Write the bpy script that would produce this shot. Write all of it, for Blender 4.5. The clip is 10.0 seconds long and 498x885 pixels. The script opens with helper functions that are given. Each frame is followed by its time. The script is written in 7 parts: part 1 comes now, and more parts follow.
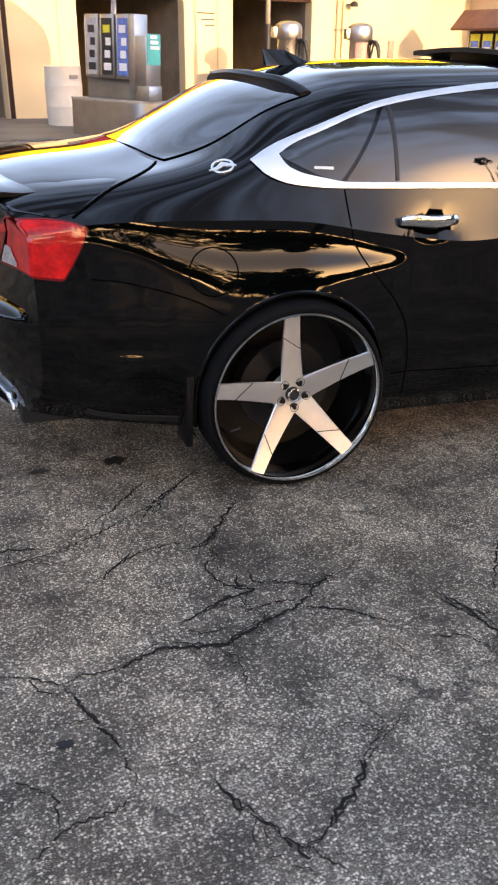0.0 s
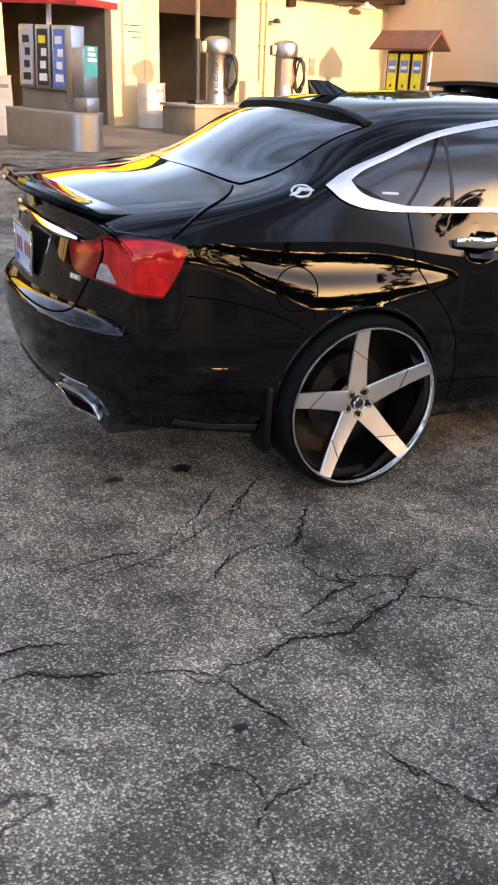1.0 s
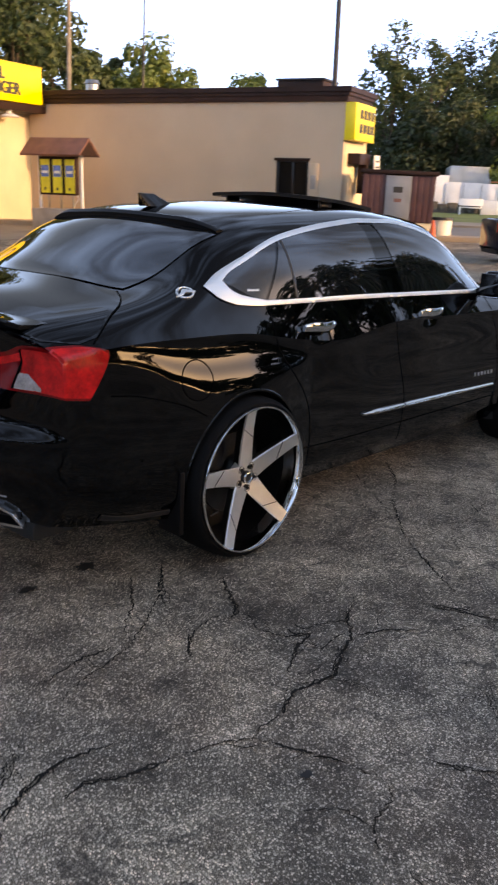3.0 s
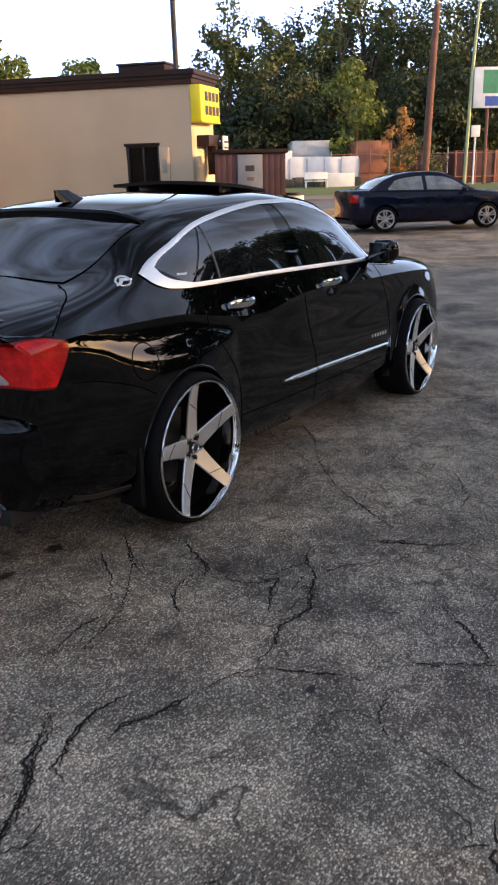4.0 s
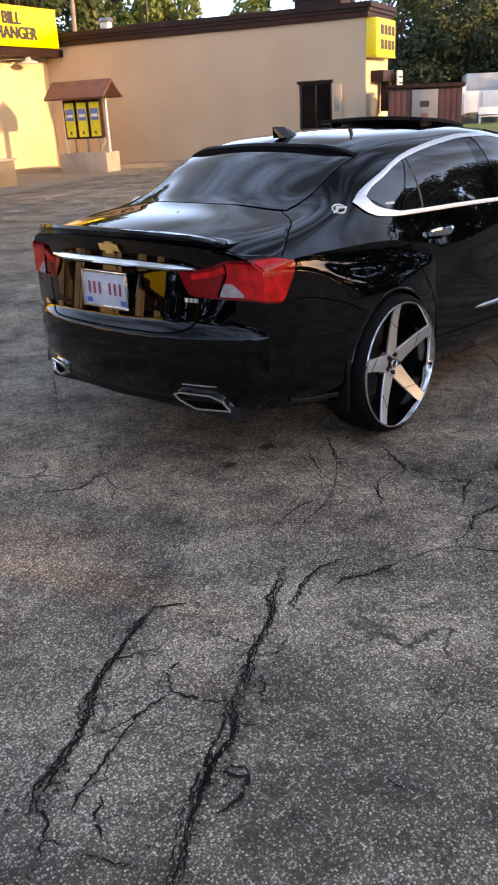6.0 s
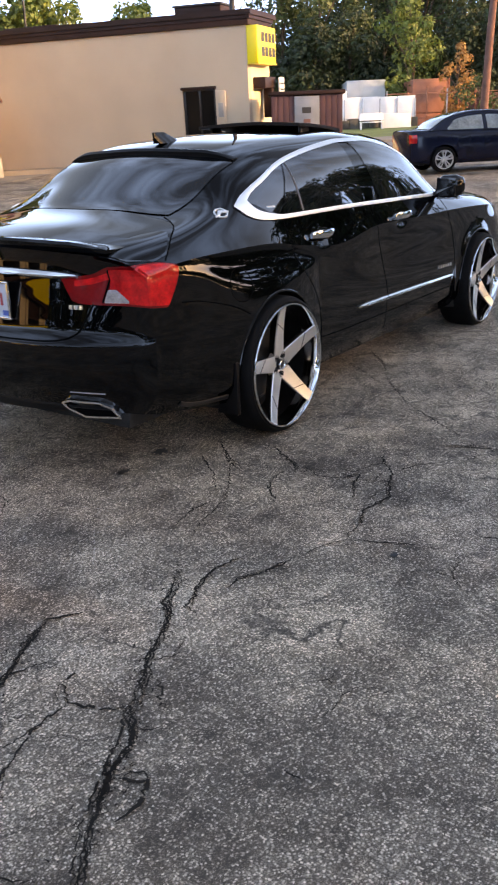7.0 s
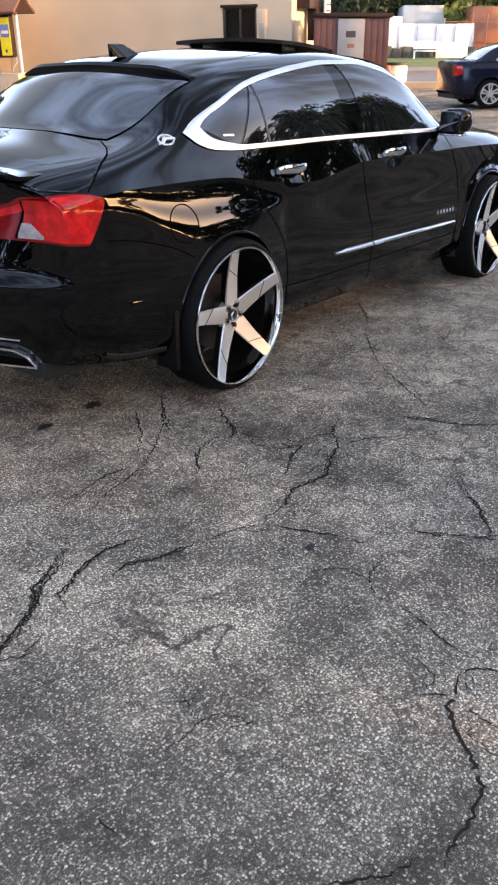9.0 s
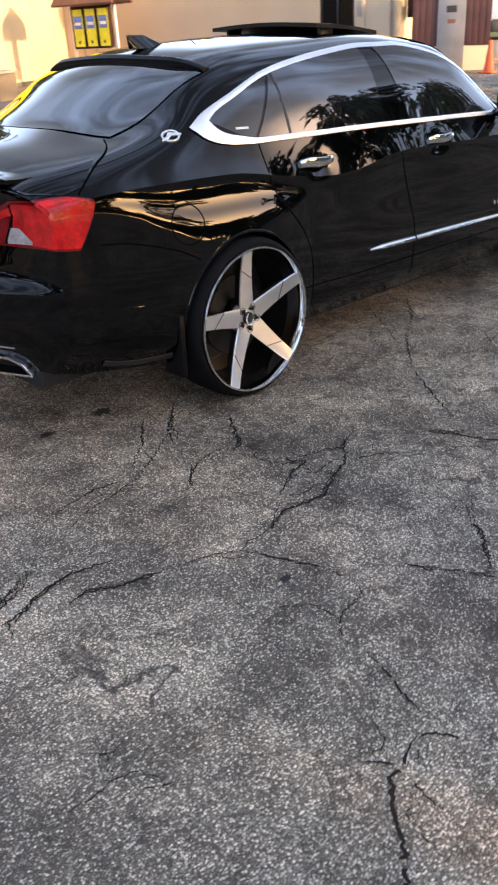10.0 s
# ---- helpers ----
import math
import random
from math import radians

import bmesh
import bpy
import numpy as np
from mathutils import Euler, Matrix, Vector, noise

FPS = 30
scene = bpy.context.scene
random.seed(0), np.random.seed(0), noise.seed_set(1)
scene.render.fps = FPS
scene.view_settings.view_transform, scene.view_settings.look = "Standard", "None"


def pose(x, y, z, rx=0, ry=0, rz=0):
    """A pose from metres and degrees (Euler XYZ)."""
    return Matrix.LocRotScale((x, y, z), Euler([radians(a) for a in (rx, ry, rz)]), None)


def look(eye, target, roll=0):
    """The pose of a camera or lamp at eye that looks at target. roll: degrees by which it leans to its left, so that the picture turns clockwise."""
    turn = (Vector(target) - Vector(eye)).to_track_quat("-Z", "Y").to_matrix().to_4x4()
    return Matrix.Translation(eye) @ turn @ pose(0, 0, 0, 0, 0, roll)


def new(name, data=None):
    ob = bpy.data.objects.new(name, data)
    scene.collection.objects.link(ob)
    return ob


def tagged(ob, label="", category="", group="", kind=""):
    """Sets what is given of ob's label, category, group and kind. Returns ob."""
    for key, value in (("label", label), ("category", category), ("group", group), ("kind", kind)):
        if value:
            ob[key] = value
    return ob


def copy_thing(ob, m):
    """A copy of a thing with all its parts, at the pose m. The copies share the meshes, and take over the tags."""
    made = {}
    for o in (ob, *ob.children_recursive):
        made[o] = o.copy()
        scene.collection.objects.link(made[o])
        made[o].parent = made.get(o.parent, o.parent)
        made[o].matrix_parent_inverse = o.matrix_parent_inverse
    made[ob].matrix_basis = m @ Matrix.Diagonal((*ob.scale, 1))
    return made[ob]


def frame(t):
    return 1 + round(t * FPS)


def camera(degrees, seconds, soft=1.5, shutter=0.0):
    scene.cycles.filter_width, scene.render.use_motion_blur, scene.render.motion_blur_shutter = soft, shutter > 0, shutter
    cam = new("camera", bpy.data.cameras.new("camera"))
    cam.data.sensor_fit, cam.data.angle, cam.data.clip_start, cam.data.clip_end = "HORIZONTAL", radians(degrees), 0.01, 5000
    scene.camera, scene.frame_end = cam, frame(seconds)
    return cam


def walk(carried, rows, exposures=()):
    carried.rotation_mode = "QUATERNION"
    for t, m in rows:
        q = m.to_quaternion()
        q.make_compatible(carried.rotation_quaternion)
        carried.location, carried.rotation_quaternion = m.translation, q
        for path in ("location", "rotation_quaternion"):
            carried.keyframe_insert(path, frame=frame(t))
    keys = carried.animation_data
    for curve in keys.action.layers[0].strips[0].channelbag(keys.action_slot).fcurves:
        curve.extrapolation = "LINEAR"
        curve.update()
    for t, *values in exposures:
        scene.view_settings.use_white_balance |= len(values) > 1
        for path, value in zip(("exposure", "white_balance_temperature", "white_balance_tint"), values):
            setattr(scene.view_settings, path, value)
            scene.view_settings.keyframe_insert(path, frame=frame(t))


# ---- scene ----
cam = camera(32.6, 10.0, 2.1, 0.25)
PATH = [
    (0, (-1.147, -3.562, 1.45), (-0.516, -1.848, 0.634), 2.2),
    (0.5, (-1.447, -3.487, 1.454), (-0.69, -1.832, 0.626), 3.8),
    (1, (-1.773, -3.503, 1.49), (-0.948, -1.859, 0.704), 3.7),
    (1.5, (-1.974, -3.328, 1.467), (-1.017, -1.718, 0.765), 2.1),
    (2, (-2.169, -3.251, 1.491), (-0.969, -1.785, 0.85), 2.1),
    (2.5, (-2.456, -3.253, 1.507), (-1.102, -1.903, 0.921), 3.5),
    (3, (-2.634, -3.152, 1.492), (-1.172, -1.901, 0.945), 2.9),
    (3.2, (-2.68, -3.091, 1.498), (-1.142, -1.926, 0.97), 1.8),
    (4.3, (-3.192, -3.077, 1.506), (-1.558, -2.085, 0.92), -1.0),
    (4.5, (-3.242, -3.128, 1.502), (-1.663, -2.061, 0.896), -1.5),
    (5, (-3.372, -3.212, 1.502), (-1.956, -1.947, 0.872), -2.7),
    (5.2, (-3.43, -3.207, 1.506), (-2.07, -1.89, 0.861), -3.0),
    (6.3, (-3.625, -3.165, 1.493), (-2.198, -1.955, 0.785), -1.3),
    (6.5, (-3.629, -3.173, 1.492), (-2.157, -2.014, 0.792), -1.2),
    (7, (-3.589, -3.212, 1.492), (-2.055, -2.128, 0.804), -2.1),
    (7.5, (-3.465, -3.316, 1.492), (-1.903, -2.272, 0.807), -2.0),
    (8, (-3.352, -3.414, 1.485), (-1.777, -2.406, 0.775), -1.0),
    (8.5, (-3.221, -3.409, 1.463), (-1.703, -2.365, 0.682), -0.0),
    (9, (-2.996, -3.315, 1.452), (-1.558, -2.199, 0.624), 0.2),
    (9.5, (-2.807, -3.34, 1.432), (-1.427, -2.177, 0.57), -2.1),
    (10, (-2.559, -3.473, 1.467), (-1.293, -2.183, 0.61), -2.2),
]
walk(cam, [(t, look(eye, target, roll)) for t, eye, target, roll in PATH],
     [(0.0, 1.34, 9900, 29), (1.0, 1.32, 9900, 29), (1.5, 1.32, 9900, 29), (2.0, 1.20, 9900, 29), (2.5, 0.94, 9900, 29), (3.0, 0.62, 9900, 29), (4.5, 0.60, 9900, 29), (5.0, 0.81, 9900, 29), (6.3, 1.00, 9900, 29), (6.5, 1.16, 9900, 29), (7.5, 1.14, 9900, 29), (8.0, 1.20, 9900, 29), (8.5, 1.42, 9900, 29), (9.0, 1.51, 9900, 29), (10.0, 1.36, 9900, 29)])

# ---- daylight ----
SUN_AZ, SUN_EL = -73.0, 12.0          # towards the sun, degrees; azimuth from +x to +y
world = bpy.data.worlds.new("world")
scene.world = world
world.use_nodes = True
wn, wl = world.node_tree.nodes, world.node_tree.links
wn.clear()
w_out, w_bg = wn.new("ShaderNodeOutputWorld"), wn.new("ShaderNodeBackground")
w_sky, w_co = wn.new("ShaderNodeTexSky"), wn.new("ShaderNodeTexCoord")
w_sky.sky_type, w_sky.sun_disc = "NISHITA", False
w_sky.sun_elevation, w_sky.sun_rotation = radians(SUN_EL), radians(90 - SUN_AZ)
w_sky.air_density, w_sky.dust_density, w_sky.ozone_density = 1.0, 0.7, 1.6
w_map, w_noise, w_ramp = wn.new("ShaderNodeMapping"), wn.new("ShaderNodeTexNoise"), wn.new("ShaderNodeValToRGB")
w_mix = wn.new("ShaderNodeMix")
w_mix.data_type, w_mix.blend_type = "RGBA", "MIX"
w_map.inputs["Scale"].default_value = (1.0, 2.3, 1.0)
w_map.inputs["Rotation"].default_value = (0.3, 0.2, 0.9)
w_noise.inputs["Scale"].default_value, w_noise.inputs["Detail"].default_value = 2.3, 4
w_noise.inputs["Roughness"].default_value, w_noise.inputs["Distortion"].default_value = 0.52, 0.2
w_ramp.color_ramp.elements[0].position, w_ramp.color_ramp.elements[1].position = 0.43, 0.80
w_ramp.color_ramp.elements[0].color, w_ramp.color_ramp.elements[1].color = (0, 0, 0, 1), (0.46, 0.46, 0.46, 1)
wl.new(w_co.outputs["Generated"], w_map.inputs["Vector"])
wl.new(w_map.outputs["Vector"], w_noise.inputs["Vector"])
wl.new(w_noise.outputs["Fac"], w_ramp.inputs["Fac"])
wl.new(w_ramp.outputs["Color"], w_mix.inputs["Factor"])
wl.new(w_sky.outputs["Color"], w_mix.inputs[6])
w_mix.inputs[7].default_value = (6.8, 13.8, 26.5, 1)
# Bright haze low in the sky, golden towards the sun.
w_sep, w_low, w_dot, w_glow, w_tone, w_haze = (wn.new("ShaderNodeSeparateXYZ"), wn.new("ShaderNodeMapRange"), wn.new("ShaderNodeVectorMath"),
                                               wn.new("ShaderNodeMapRange"), wn.new("ShaderNodeMix"), wn.new("ShaderNodeMix"))
w_dot.operation = "DOT_PRODUCT"
w_dot.inputs[1].default_value = (math.cos(radians(SUN_AZ)), math.sin(radians(SUN_AZ)), 0.12)
w_tone.data_type = w_haze.data_type = "RGBA"
wl.new(w_co.outputs["Generated"], w_sep.inputs["Vector"])
wl.new(w_co.outputs["Generated"], w_dot.inputs[0])
w_low.inputs["From Min"].default_value, w_low.inputs["From Max"].default_value = 0.16, 0.40
w_low.interpolation_type = "SMOOTHSTEP"
w_low.inputs["To Min"].default_value, w_low.inputs["To Max"].default_value = 0.9, 0.0
wl.new(w_sep.outputs["Z"], w_low.inputs["Value"])
w_glow.inputs["From Min"].default_value, w_glow.inputs["From Max"].default_value = 0.76, 0.97
w_glow.interpolation_type = "SMOOTHSTEP"
wl.new(w_dot.outputs["Value"], w_glow.inputs["Value"])
wl.new(w_glow.outputs["Result"], w_tone.inputs["Factor"])
w_tone.inputs[6].default_value, w_tone.inputs[7].default_value = (5.4, 11.0, 21.0, 1), (82.0, 62.0, 34.0, 1)
wl.new(w_low.outputs["Result"], w_haze.inputs["Factor"])
wl.new(w_mix.outputs[2], w_haze.inputs[6])
wl.new(w_tone.outputs[2], w_haze.inputs[7])
wl.new(w_haze.outputs[2], w_bg.inputs["Color"])
w_bg.inputs["Strength"].default_value = 0.15
wl.new(w_bg.outputs["Background"], w_out.inputs["Surface"])

sun_dir = Vector((math.cos(radians(SUN_AZ)) * math.cos(radians(SUN_EL)), math.sin(radians(SUN_AZ)) * math.cos(radians(SUN_EL)), math.sin(radians(SUN_EL))))
sun = new("sun", bpy.data.lights.new("sun", "SUN"))
sun.data.energy, sun.data.angle, sun.data.color = 2.9, radians(0.6), (1.0, 0.82, 0.56)
sun.matrix_world = look(sun_dir * 60, (0, 0, 0))


# ---- materials ----
def material(name, color, rough=0.6, metal=0.0, vary=0.12, scale=3.0, fine=60.0, bump=0.0, coat=0.0, dark=None, each=0.0, spec=0.5):
    """Principled surface whose colour and gloss vary at two scales; dark: a second colour for stains; each: how far single objects differ."""
    m = bpy.data.materials.new(name)
    m.use_nodes = True
    n, l = m.node_tree.nodes, m.node_tree.links
    b = n["Principled BSDF"]
    b.inputs["Roughness"].default_value, b.inputs["Metallic"].default_value = rough, metal
    b.inputs["Specular IOR Level"].default_value = spec
    b.inputs["Coat Weight"].default_value, b.inputs["Coat Roughness"].default_value = coat, 0.02
    co = n.new("ShaderNodeTexCoord")
    big, small = n.new("ShaderNodeTexNoise"), n.new("ShaderNodeTexNoise")
    big.inputs["Scale"].default_value, big.inputs["Detail"].default_value = scale, 5
    small.inputs["Scale"].default_value, small.inputs["Detail"].default_value = fine, 3
    for tex in (big, small):
        l.new(co.outputs["Object"], tex.inputs["Vector"])
    mix = n.new("ShaderNodeMix")
    mix.data_type = "RGBA"
    other = dark or tuple(c * (1 - 2 * vary) for c in color)
    lift = tuple(min(1, c * (1 + vary)) for c in color)
    mix.inputs[6].default_value, mix.inputs[7].default_value = (*other, 1), (*lift, 1)
    add = n.new("ShaderNodeMath")
    add.operation = "MULTIPLY_ADD"
    l.new(small.outputs["Fac"], add.inputs[0])
    add.inputs[1].default_value = 0.45
    l.new(big.outputs["Fac"], add.inputs[2])
    mr = n.new("ShaderNodeMapRange")
    mr.inputs["From Min"].default_value, mr.inputs["From Max"].default_value = 0.45, 0.95
    l.new(add.outputs[0], mr.inputs["Value"])
    l.new(mr.outputs["Result"], mix.inputs["Factor"])
    last = mix.outputs[2]
    if each:
        info, hsv, mr2 = n.new("ShaderNodeObjectInfo"), n.new("ShaderNodeHueSaturation"), n.new("ShaderNodeMapRange")
        mr2.inputs["To Min"].default_value, mr2.inputs["To Max"].default_value = 1 - each, 1 + each
        l.new(info.outputs["Random"], mr2.inputs["Value"])
        l.new(mr2.outputs["Result"], hsv.inputs["Value"])
        l.new(last, hsv.inputs["Color"])
        last = hsv.outputs["Color"]
    l.new(last, b.inputs["Base Color"])
    if bump:
        bp = n.new("ShaderNodeBump")
        bp.inputs["Strength"].default_value, bp.inputs["Distance"].default_value = bump, 0.01
        l.new(add.outputs[0], bp.inputs["Height"])
        l.new(bp.outputs["Normal"], b.inputs["Normal"])
    return m


def asphalt_material():
    """Old weathered asphalt: pale stones in a dark binder, worn pale patches, darker sealed ones, and fine crazing."""
    m = bpy.data.materials.new("worn_asphalt")
    m.use_nodes = True
    n, l = m.node_tree.nodes, m.node_tree.links
    b = n["Principled BSDF"]
    b.inputs["Roughness"].default_value = 0.85
    b.inputs["Specular IOR Level"].default_value = 0.22
    geo = n.new("ShaderNodeNewGeometry")

    def noise_at(scale, detail=4, rough=0.55):
        t = n.new("ShaderNodeTexNoise")
        t.inputs["Scale"].default_value, t.inputs["Detail"].default_value, t.inputs["Roughness"].default_value = scale, detail, rough
        l.new(geo.outputs["Position"], t.inputs["Vector"])
        return t.outputs["Fac"]

    def ramp(src, a, b_, lo=(0, 0, 0), hi=(1, 1, 1)):
        r = n.new("ShaderNodeValToRGB")
        r.color_ramp.elements[0].position, r.color_ramp.elements[1].position = a, b_
        r.color_ramp.elements[0].color, r.color_ramp.elements[1].color = (*lo, 1), (*hi, 1)
        l.new(src, r.inputs["Fac"])
        return r.outputs["Color"]

    def mixed(f, a, b_, mode="MIX"):
        x = n.new("ShaderNodeMix")
        x.data_type, x.blend_type = "RGBA", mode
        for sock, v in ((x.inputs["Factor"], f), (x.inputs[6], a), (x.inputs[7], b_)):
            if isinstance(v, (tuple, float)):
                sock.default_value = v if isinstance(v, float) else (*v, 1)
            else:
                l.new(v, sock)
        return x.outputs[2]
    blot = noise_at(1.6, 8, 0.66)
    mid = noise_at(9.0, 6, 0.72)
    wide = noise_at(0.42, 3, 0.5)
    # Single stones: rounded cells, each with its own grey, in a dark binder.
    wob = n.new("ShaderNodeTexNoise")
    wob.inputs["Scale"].default_value, wob.inputs["Detail"].default_value = 210.0, 2
    l.new(geo.outputs["Position"], wob.inputs["Vector"])
    shifted = n.new("ShaderNodeVectorMath")
    shifted.operation = "MULTIPLY_ADD"
    l.new(wob.outputs["Color"], shifted.inputs[0])
    shifted.inputs[1].default_value = (0.008, 0.008, 0.008)
    l.new(geo.outputs["Position"], shifted.inputs[2])

    def stones(scale):
        v = n.new("ShaderNodeTexVoronoi")
        v.inputs["Scale"].default_value, v.inputs["Randomness"].default_value = scale, 0.95
        l.new(shifted.outputs[0], v.inputs["Vector"])
        sep = n.new("ShaderNodeSeparateColor")
        l.new(v.outputs["Color"], sep.inputs[0])
        return sep.outputs[0], sep.outputs[1], v.outputs["Distance"]
    big_r, big_g, big_d = stones(150.0)
    fine_r, fine_g, fine_d = stones(400.0)

    def plus(x, k, y):
        q = n.new("ShaderNodeMath")
        q.operation = "MULTIPLY_ADD"
        l.new(x, q.inputs[0])
        q.inputs[1].default_value = k
        if isinstance(y, float):
            q.inputs[2].default_value = y
        else:
            l.new(y, q.inputs[2])
        return q.outputs[0]
    # Worn patches show many pale stones, sealed ones few.
    worn = plus(mid, 1.3, plus(blot, 2.0, -1.62))
    col = mixed(ramp(mid, 0.3, 0.7), (0.036, 0.034, 0.032), (0.080, 0.075, 0.068))
    small = mixed(1.0, ramp(fine_d, 0.28, 0.62, (1, 1, 1), (0, 0, 0)), ramp(plus(worn, 1.1, fine_r), 0.25, 0.70), "MULTIPLY")
    col = mixed(small, col, ramp(fine_g, 0.0, 1.0, (0.095, 0.089, 0.082), (0.34, 0.32, 0.295)))
    large = mixed(1.0, ramp(big_d, 0.36, 0.58, (1, 1, 1), (0, 0, 0)), ramp(plus(worn, 1.1, big_r), 0.28, 0.58), "MULTIPLY")
    col = mixed(large, col, ramp(big_g, 0.0, 1.0, (0.11, 0.106, 0.099), (0.59, 0.565, 0.53)))
    tone = mixed(ramp(wide, 0.40, 0.60), (1.24, 1.12, 0.98), (1.44, 1.25, 1.02))
    col = mixed(1.0, col, ramp(blot, 0.34, 0.64, (0.72, 0.72, 0.73), (1.42, 1.41, 1.39)), "MULTIPLY")
    col = mixed(1.0, col, tone, "MULTIPLY")
    # Fine crazing between small plates.
    warp = n.new("ShaderNodeTexNoise")
    warp.inputs["Scale"].default_value, warp.inputs["Detail"].default_value = 5.0, 4
    l.new(geo.outputs["Position"], warp.inputs["Vector"])
    vadd = n.new("ShaderNodeVectorMath")
    vadd.operation = "MULTIPLY_ADD"
    l.new(warp.outputs["Color"], vadd.inputs[0])
    vadd.inputs[1].default_value = (0.35, 0.35, 0.35)
    l.new(geo.outputs["Position"], vadd.inputs[2])
    plates = n.new("ShaderNodeTexVoronoi")
    plates.feature = "DISTANCE_TO_EDGE"
    plates.inputs["Scale"].default_value = 2.3
    l.new(vadd.outputs[0], plates.inputs["Vector"])
    line = ramp(plates.outputs["Distance"], 0.006, 0.028, (1, 1, 1), (0, 0, 0))
    some = mixed(1.0, line, ramp(blot, 0.47, 0.62), "MULTIPLY")
    some = mixed(1.0, some, (0.8, 0.8, 0.8), "MULTIPLY")
    col = mixed(some, col, (0.024, 0.022, 0.020))
    l.new(col, b.inputs["Base Color"])
    bp = n.new("ShaderNodeBump")
    bp.inputs["Strength"].default_value, bp.inputs["Distance"].default_value = 0.5, 0.003
    l.new(mixed(0.5, small, large), bp.inputs["Height"])
    l.new(bp.outputs["Normal"], b.inputs["Normal"])
    return m


def leaf_material(name, a, b_):
    m = bpy.data.materials.new(name)
    m.use_nodes = True
    n, l = m.node_tree.nodes, m.node_tree.links
    b = n["Principled BSDF"]
    b.inputs["Roughness"].default_value = 0.55
    g, r = n.new("ShaderNodeNewGeometry"), n.new("ShaderNodeValToRGB")
    r.color_ramp.elements[0].color, r.color_ramp.elements[1].color = (*a, 1), (*b_, 1)
    l.new(g.outputs["Random Per Island"], r.inputs["Fac"])
    l.new(r.outputs["Color"], b.inputs["Base Color"])
    t, mx = n.new("ShaderNodeBsdfTranslucent"), n.new("ShaderNodeMixShader")
    mx.inputs[0].default_value = 0.3
    l.new(r.outputs["Color"], t.inputs["Color"])
    l.new(b.outputs[0], mx.inputs[1])
    l.new(t.outputs[0], mx.inputs[2])
    l.new(mx.outputs[0], n["Material Output"].inputs["Surface"])
    return m


def turned_metal(name, color):
    """Metal turned on a lathe about the own y axis: its gloss is drawn out across the fine round cuts."""
    m = material(name, color, 0.34, 0.9, 0.05, 9, 260, 0.02)
    n, l = m.node_tree.nodes, m.node_tree.links
    co, cross, turn = n.new("ShaderNodeTexCoord"), n.new("ShaderNodeVectorMath"), n.new("ShaderNodeVectorTransform")
    cross.operation, cross.inputs[1].default_value = "CROSS_PRODUCT", (0, 1, 0)
    turn.vector_type, turn.convert_from, turn.convert_to = "VECTOR", "OBJECT", "WORLD"
    l.new(co.outputs["Object"], cross.inputs[0])
    l.new(cross.outputs[0], turn.inputs[0])
    b = n["Principled BSDF"]
    l.new(turn.outputs[0], b.inputs["Tangent"])
    b.inputs["Anisotropic"].default_value, b.inputs["Anisotropic Rotation"].default_value = 0.75, 0.25
    return m


PAINT = material("black_car_paint", (0.0007, 0.0008, 0.0011), 0.02, 0, 0.05, 2, 900, 0, 0.06, spec=0.33)
GLASS = material("tinted_car_glass", (0.006, 0.0065, 0.007), 0.02, 0, 0.05, 2, 200, 0, 0.0, spec=1.0)
CHROME = material("chrome", (0.78, 0.78, 0.77), 0.07, 1.0, 0.03, 6, 200)
TRIM = material("bright_window_trim", (0.90, 0.90, 0.88), 0.42, 1.0, 0.03, 6, 300)
SILVER = turned_metal("machined_wheel_silver", (0.86, 0.85, 0.81))
BARREL = material("dark_wheel_barrel", (0.020, 0.019, 0.018), 0.35, 0.8, 0.1, 9, 200)
RUBBER = material("tyre_rubber", (0.0045, 0.0045, 0.0045), 0.75, 0, 0.2, 9, 120, 0.08, spec=0.10)
DULL = material("satin_black_trim", (0.004, 0.004, 0.0045), 0.45, 0, 0.1, 9, 200, spec=0.15)
BLACK = material("black_plastic", (0.010, 0.010, 0.011), 0.42, 0, 0.15, 9, 200)
GAP = material("shut_line", (0.0015, 0.0015, 0.0015), 0.8, 0, 0.02, spec=0.03)
UNDER = material("underbody", (0.008, 0.008, 0.008), 0.9, 0, 0.2)
ROTOR = material("brake_steel", (0.030, 0.029, 0.028), 0.45, 0.8, 0.2, 20, 150)
RED = material("red_lamp_lens", (0.74, 0.014, 0.014), 0.10, 0, 0.10, 14, 80, 0, 0.0, dark=(0.26, 0.005, 0.006))
DEEPRED = material("dark_red_lamp_lens", (0.22, 0.005, 0.006), 0.10, 0, 0.12, 14, 80, 0, 0.0)
CLEAR = material("clear_lamp_lens", (0.34, 0.30, 0.29), 0.10, 0, 0.2, 30, 120, 0, 0.5)
GOLD = material("gold_emblem", (0.84, 0.66, 0.32), 0.34, 1.0, 0.05, 9, 200)
PLATE = material("plate_white", (0.48, 0.52, 0.58), 0.45, 0, 0.06, 20, 100)
PLATE_RED = material("plate_red", (0.40, 0.05, 0.06), 0.5, 0, 0.05)
PLATE_BLUE = material("plate_blue", (0.03, 0.10, 0.38), 0.5, 0, 0.05)
ASPHALT = asphalt_material()
CRACK = material("crack_fill", (0.023, 0.0205, 0.018), 0.95, 0, 0.2, 8, 90, 0.3, spec=0.05)
OIL = material("oil_stain", (0.006, 0.005, 0.004), 0.6, 0, 0.3, 20, 90)
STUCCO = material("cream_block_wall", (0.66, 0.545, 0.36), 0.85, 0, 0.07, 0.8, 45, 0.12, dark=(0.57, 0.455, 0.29))
